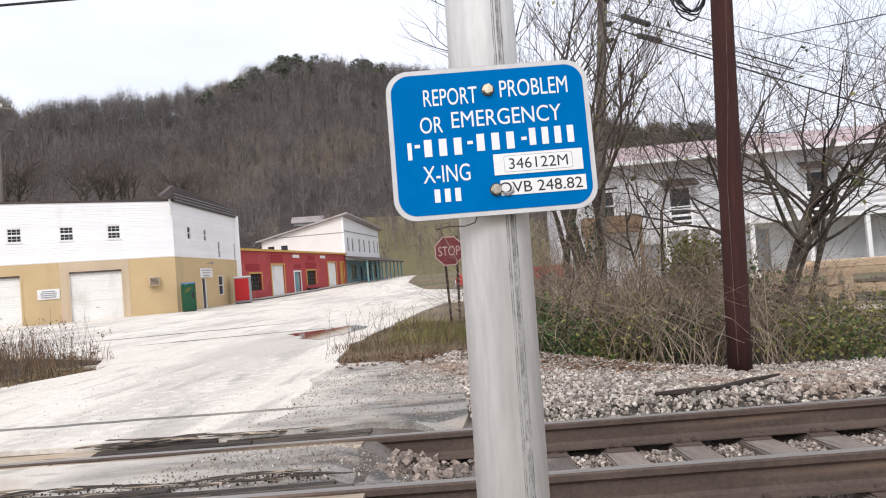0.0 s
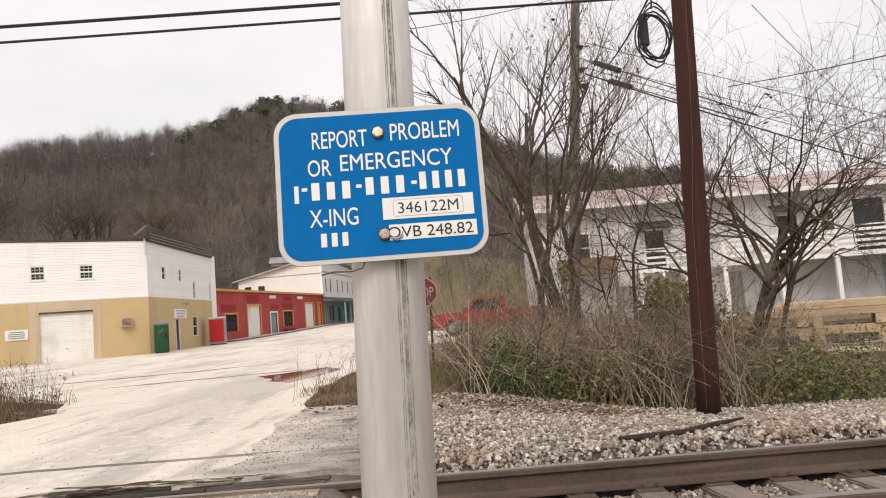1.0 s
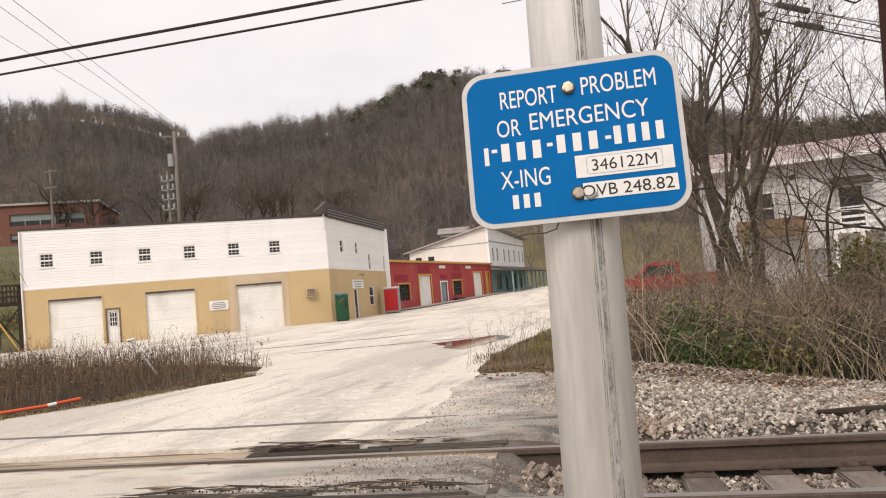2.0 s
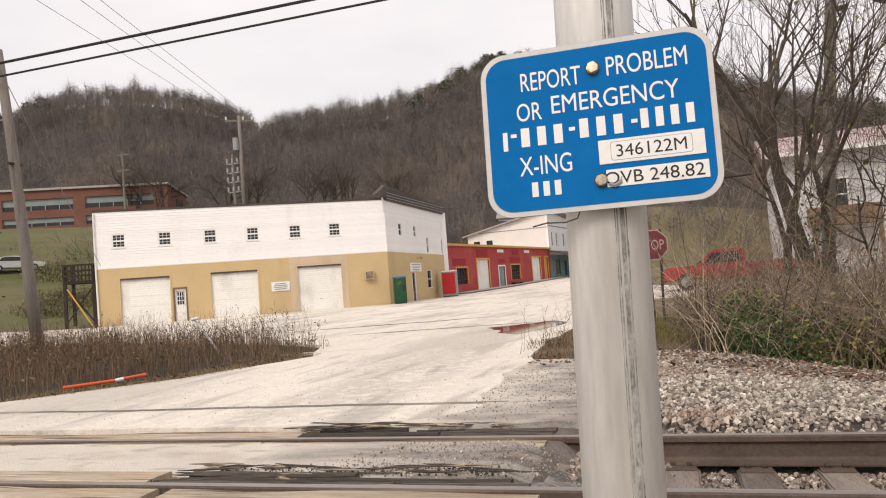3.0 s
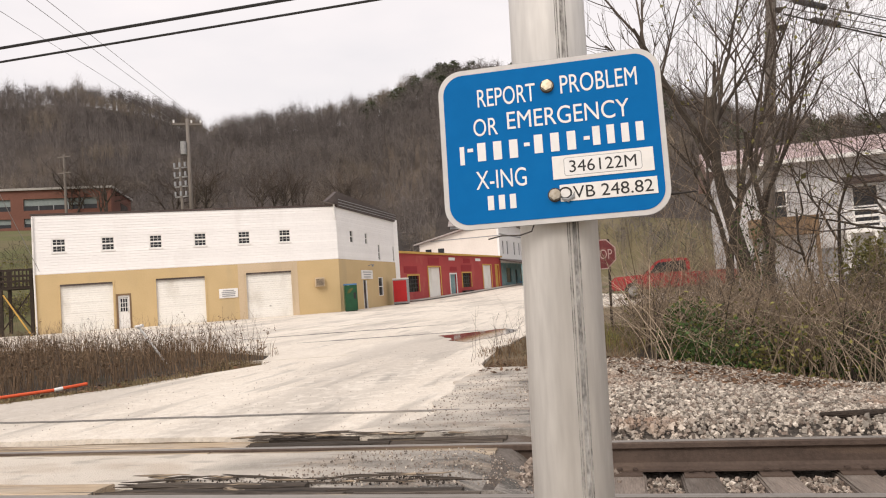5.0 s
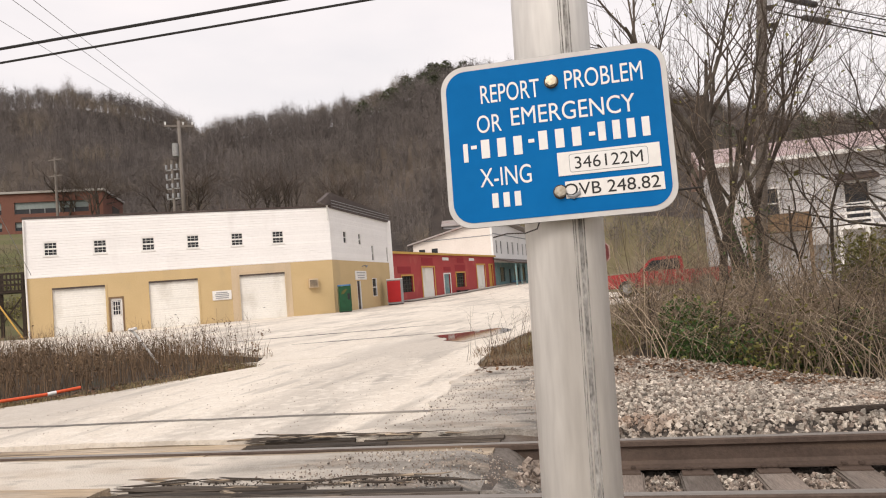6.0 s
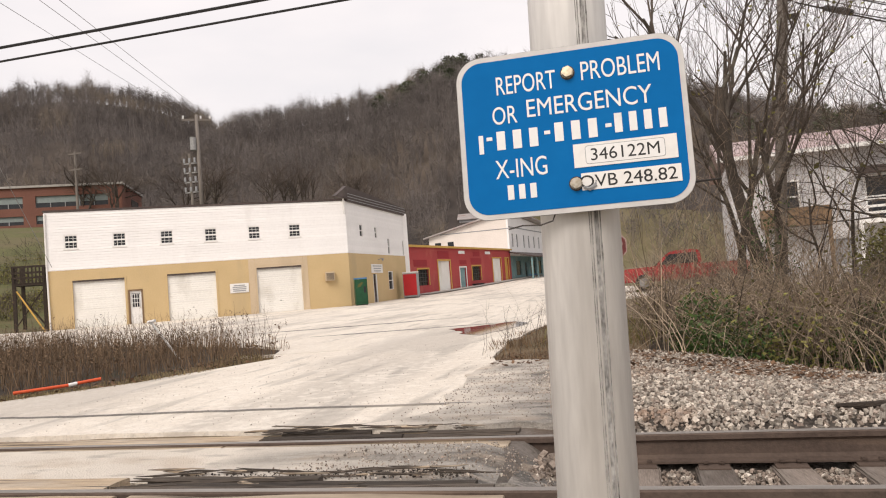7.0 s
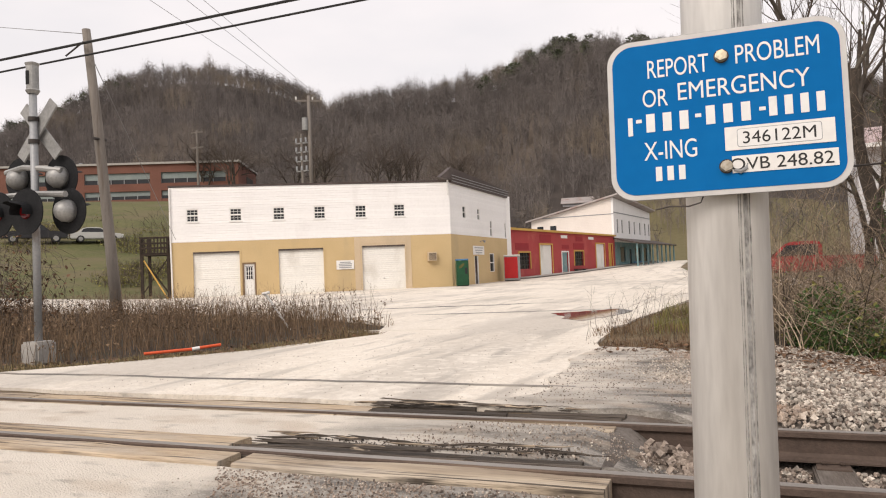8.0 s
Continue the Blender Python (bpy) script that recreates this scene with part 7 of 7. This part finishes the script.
far_lift = lambda x, y: ground_z(x, y) + RB.uniform(-0.005, 0.035)
flat_lift = lambda x, y: -0.052 - 0.19 * smooth01((x + 0.30 + 0.35 * (y - 0.8)) / 0.5) + RB.uniform(-0.004, 0.008)
FILL = [(-2.3, 0.40), (0.25, 0.36), (0.1, 0.95), (-0.25, 1.27), (-1.3, 1.27), (-1.6, 0.8)]
fade = lambda x, y: smooth01((x + 2.2) / 1.4)
stones("crossing_grit", scatter(1100, FILL, RB, fade), RB, (0.002, 0.007), flat_lift, "stone_dark", "dark grit on the asphalt between the rails")
stones("crossing_grit", scatter(260, FILL, RB, fade), RB, (0.003, 0.010), flat_lift, "stone", "pale grit on the asphalt between the rails")
stones("crossing_grit", scatter(260, [(-2.4, 0.40), (-0.4, 0.40), (-0.4, 0.6), (-2.4, 0.52)], RB), RB, (0.003, 0.010), flat_lift, "plank_black", "black crumbs of rotten timber")
stones("crossing_grit", scatter(500, [(-0.35, 0.1), (0.5, 0.1), (0.5, 1.42), (-0.35, 1.42)], RB), RB, (0.012, 0.04), lambda x, y: -0.20 - 0.10 * smooth01((x + 0.1) / 0.5) + RB.uniform(-0.02, 0.03), "stone_dark", "dirty rubble at the end of the crossing fill")
NEAR = [(-2.3, -0.30), (-0.15, -0.30), (0.0, -1.4), (-2.0, -1.4), (-2.0, -0.7)]
stones("crossing_grit", scatter(3600, NEAR, RB), RB, (0.003, 0.009), lambda x, y: ground_z(x, y) + 0.024, "stone_dark", "dark grit on the asphalt before the rail")
stones("crossing_grit", scatter(1300, NEAR, RB), RB, (0.003, 0.009), lambda x, y: ground_z(x, y) + 0.024, "stone", "pale grit on the asphalt before the rail")
APRON = [(-1.5, 1.9), (0.4, 1.9), (0.5, 4.6), (-0.2, 5.4), (-1.2, 5.7), (-1.2, 3.4)]
stones("crossing_grit", scatter(800, APRON, RB), RB, (0.003, 0.008), lambda x, y: ground_z(x, y) + 0.027, "stone_dark", "dark grit on the broken apron")
SHOULDER = [(0.45, 1.60), (14, 1.60), (14, 4.5), (7, 4.9), (3.6, 5.4), (2.4, 5.7), (1.4, 6.1), (0.3, 6.3), (-0.1, 5.4), (0.35, 3.4)]
stones("ballast_stones", scatter(30000, SHOULDER, RB, lambda x, y: 1.0 if x < 6 else 0.25), RB, (0.009, 0.028), far_lift, "stone", "pale crushed limestone ballast beside the rail")
stones("ballast_stones", scatter(13000, SHOULDER, RB, lambda x, y: 1.0 if x < 6 else 0.25), RB, (0.010, 0.026), far_lift, "stone_dark", "brown and grey ballast stones among the pale ones")
crib = lambda x, y: 1.0 if abs((x - 0.02) / 0.47 - round((x - 0.02) / 0.47)) * 0.47 > 0.12 else 0.05
stones("ballast_stones", scatter(8200, [(-0.1, 0.06), (9, 0.06), (9, 1.44), (-0.1, 1.44)], RB, crib), RB, (0.007, 0.022), lambda x, y: -0.262 - 0.05 * y + RB.uniform(0, 0.03), "stone_dark", "dirty ballast stones between the ties")
stones("ballast_stones", scatter(2200, [(-0.1, 0.06), (9, 0.06), (9, 1.44), (-0.1, 1.44)], RB, crib), RB, (0.008, 0.024), lambda x, y: -0.258 - 0.05 * y + RB.uniform(0, 0.03), "stone", "pale ballast stones between the ties")
stones("ballast_stones", scatter(2600, [(-0.2, -1.6), (9, -1.6), (9, -0.1), (-0.2, -0.1)], RB, lambda x, y: 1.0 if y < -0.55 else crib(x, y)), RB, (0.014, 0.034), lambda x, y: ground_z(x, y) + RB.uniform(-0.01, 0.03), "stone", "pale ballast stones outside the rail")
stones("apron_gravel", scatter(1000, [(-1.2, 2.3), (0.6, 1.9), (0.6, 5.4), (-0.3, 5.4), (-1.2, 4.7)], RB), RB, (0.003, 0.010), lambda x, y: ground_z(x, y) + 0.024, "stone_dark", "loose grey gravel on the asphalt apron")
stones("apron_gravel", scatter(2600, [(-1.0, 3.4), (0.0, 2.9), (0.6, 2.9), (0.6, 5.4), (-0.3, 5.4), (-0.7, 4.7)], RB, lambda x, y: smooth01((x + 0.7) / 1.0)), RB, (0.004, 0.014), lambda x, y: ground_z(x, y) + 0.025, "stone", "loose pale gravel on the asphalt apron")
stones("broken_edge", scatter(700, [(-0.75, 0.4), (0.15, 0.3), (0.2, 1.25), (-0.65, 1.3)], RB), RB, (0.005, 0.02), lambda x, y: -0.06 - 0.20 * smooth01((x + 0.75) / 0.6), "stone_dark", "broken asphalt lumps at the end of the crossing")
stones("road_grit", scatter(900, [(-6, 2), (-0.6, 2), (-1.5, 10), (-5.5, 8)], RB), RB, (0.002, 0.007), lambda x, y: ground_z(x, y) + 0.014, "stone_dark", "scattered grit on the road")
stones("road_grit", scatter(3000, [(-3, -2.2), (0.0, -2.2), (-0.1, -0.5), (-3, -0.5)], RB, lambda x, y: smooth01((x + 2.6) / 1.6)), RB, (0.002, 0.008), lambda x, y: ground_z(x, y) + 0.02, "stone_dark", "scattered grit on the asphalt shoulder")


# ---- siding boards of the garage building ----
def siding_boards(parent, x0, x1, z0, z1, holes, m=None, pitch=0.16):
    """Lapped boards, cut round the openings; each is a wedge whose lower edge stands proud."""
    z = z0 + 0.004
    while z < z1 - 0.05:
        top, x = min(z + pitch - 0.002, z1), x0
        for h0, h1 in sorted((a - 0.03, c + 0.03) for a, c, d, e in holes if d - 0.06 < top and e + 0.03 > z) + [(x1, x1)]:
            if h0 - x > 0.02:
                bm = prism([(-0.024, z), (-0.007, top), (-0.003, top), (-0.003, z)], x, h0, "x")
                if m is not None:
                    bmesh.ops.transform(bm, matrix=m, verts=bm.verts)
                part("siding_board", bm, M["siding_board"], parent)
            x = h1
        z += pitch


siding_boards(upper_wall, 0.0, A_LEN, A_BAND + 0.04, A_TOP - 0.04, WIN)
siding_boards(side_upper_wall, 0.04, side_len, A_BAND + 0.04, A_TOP - 0.1, S_WIN, side_m)
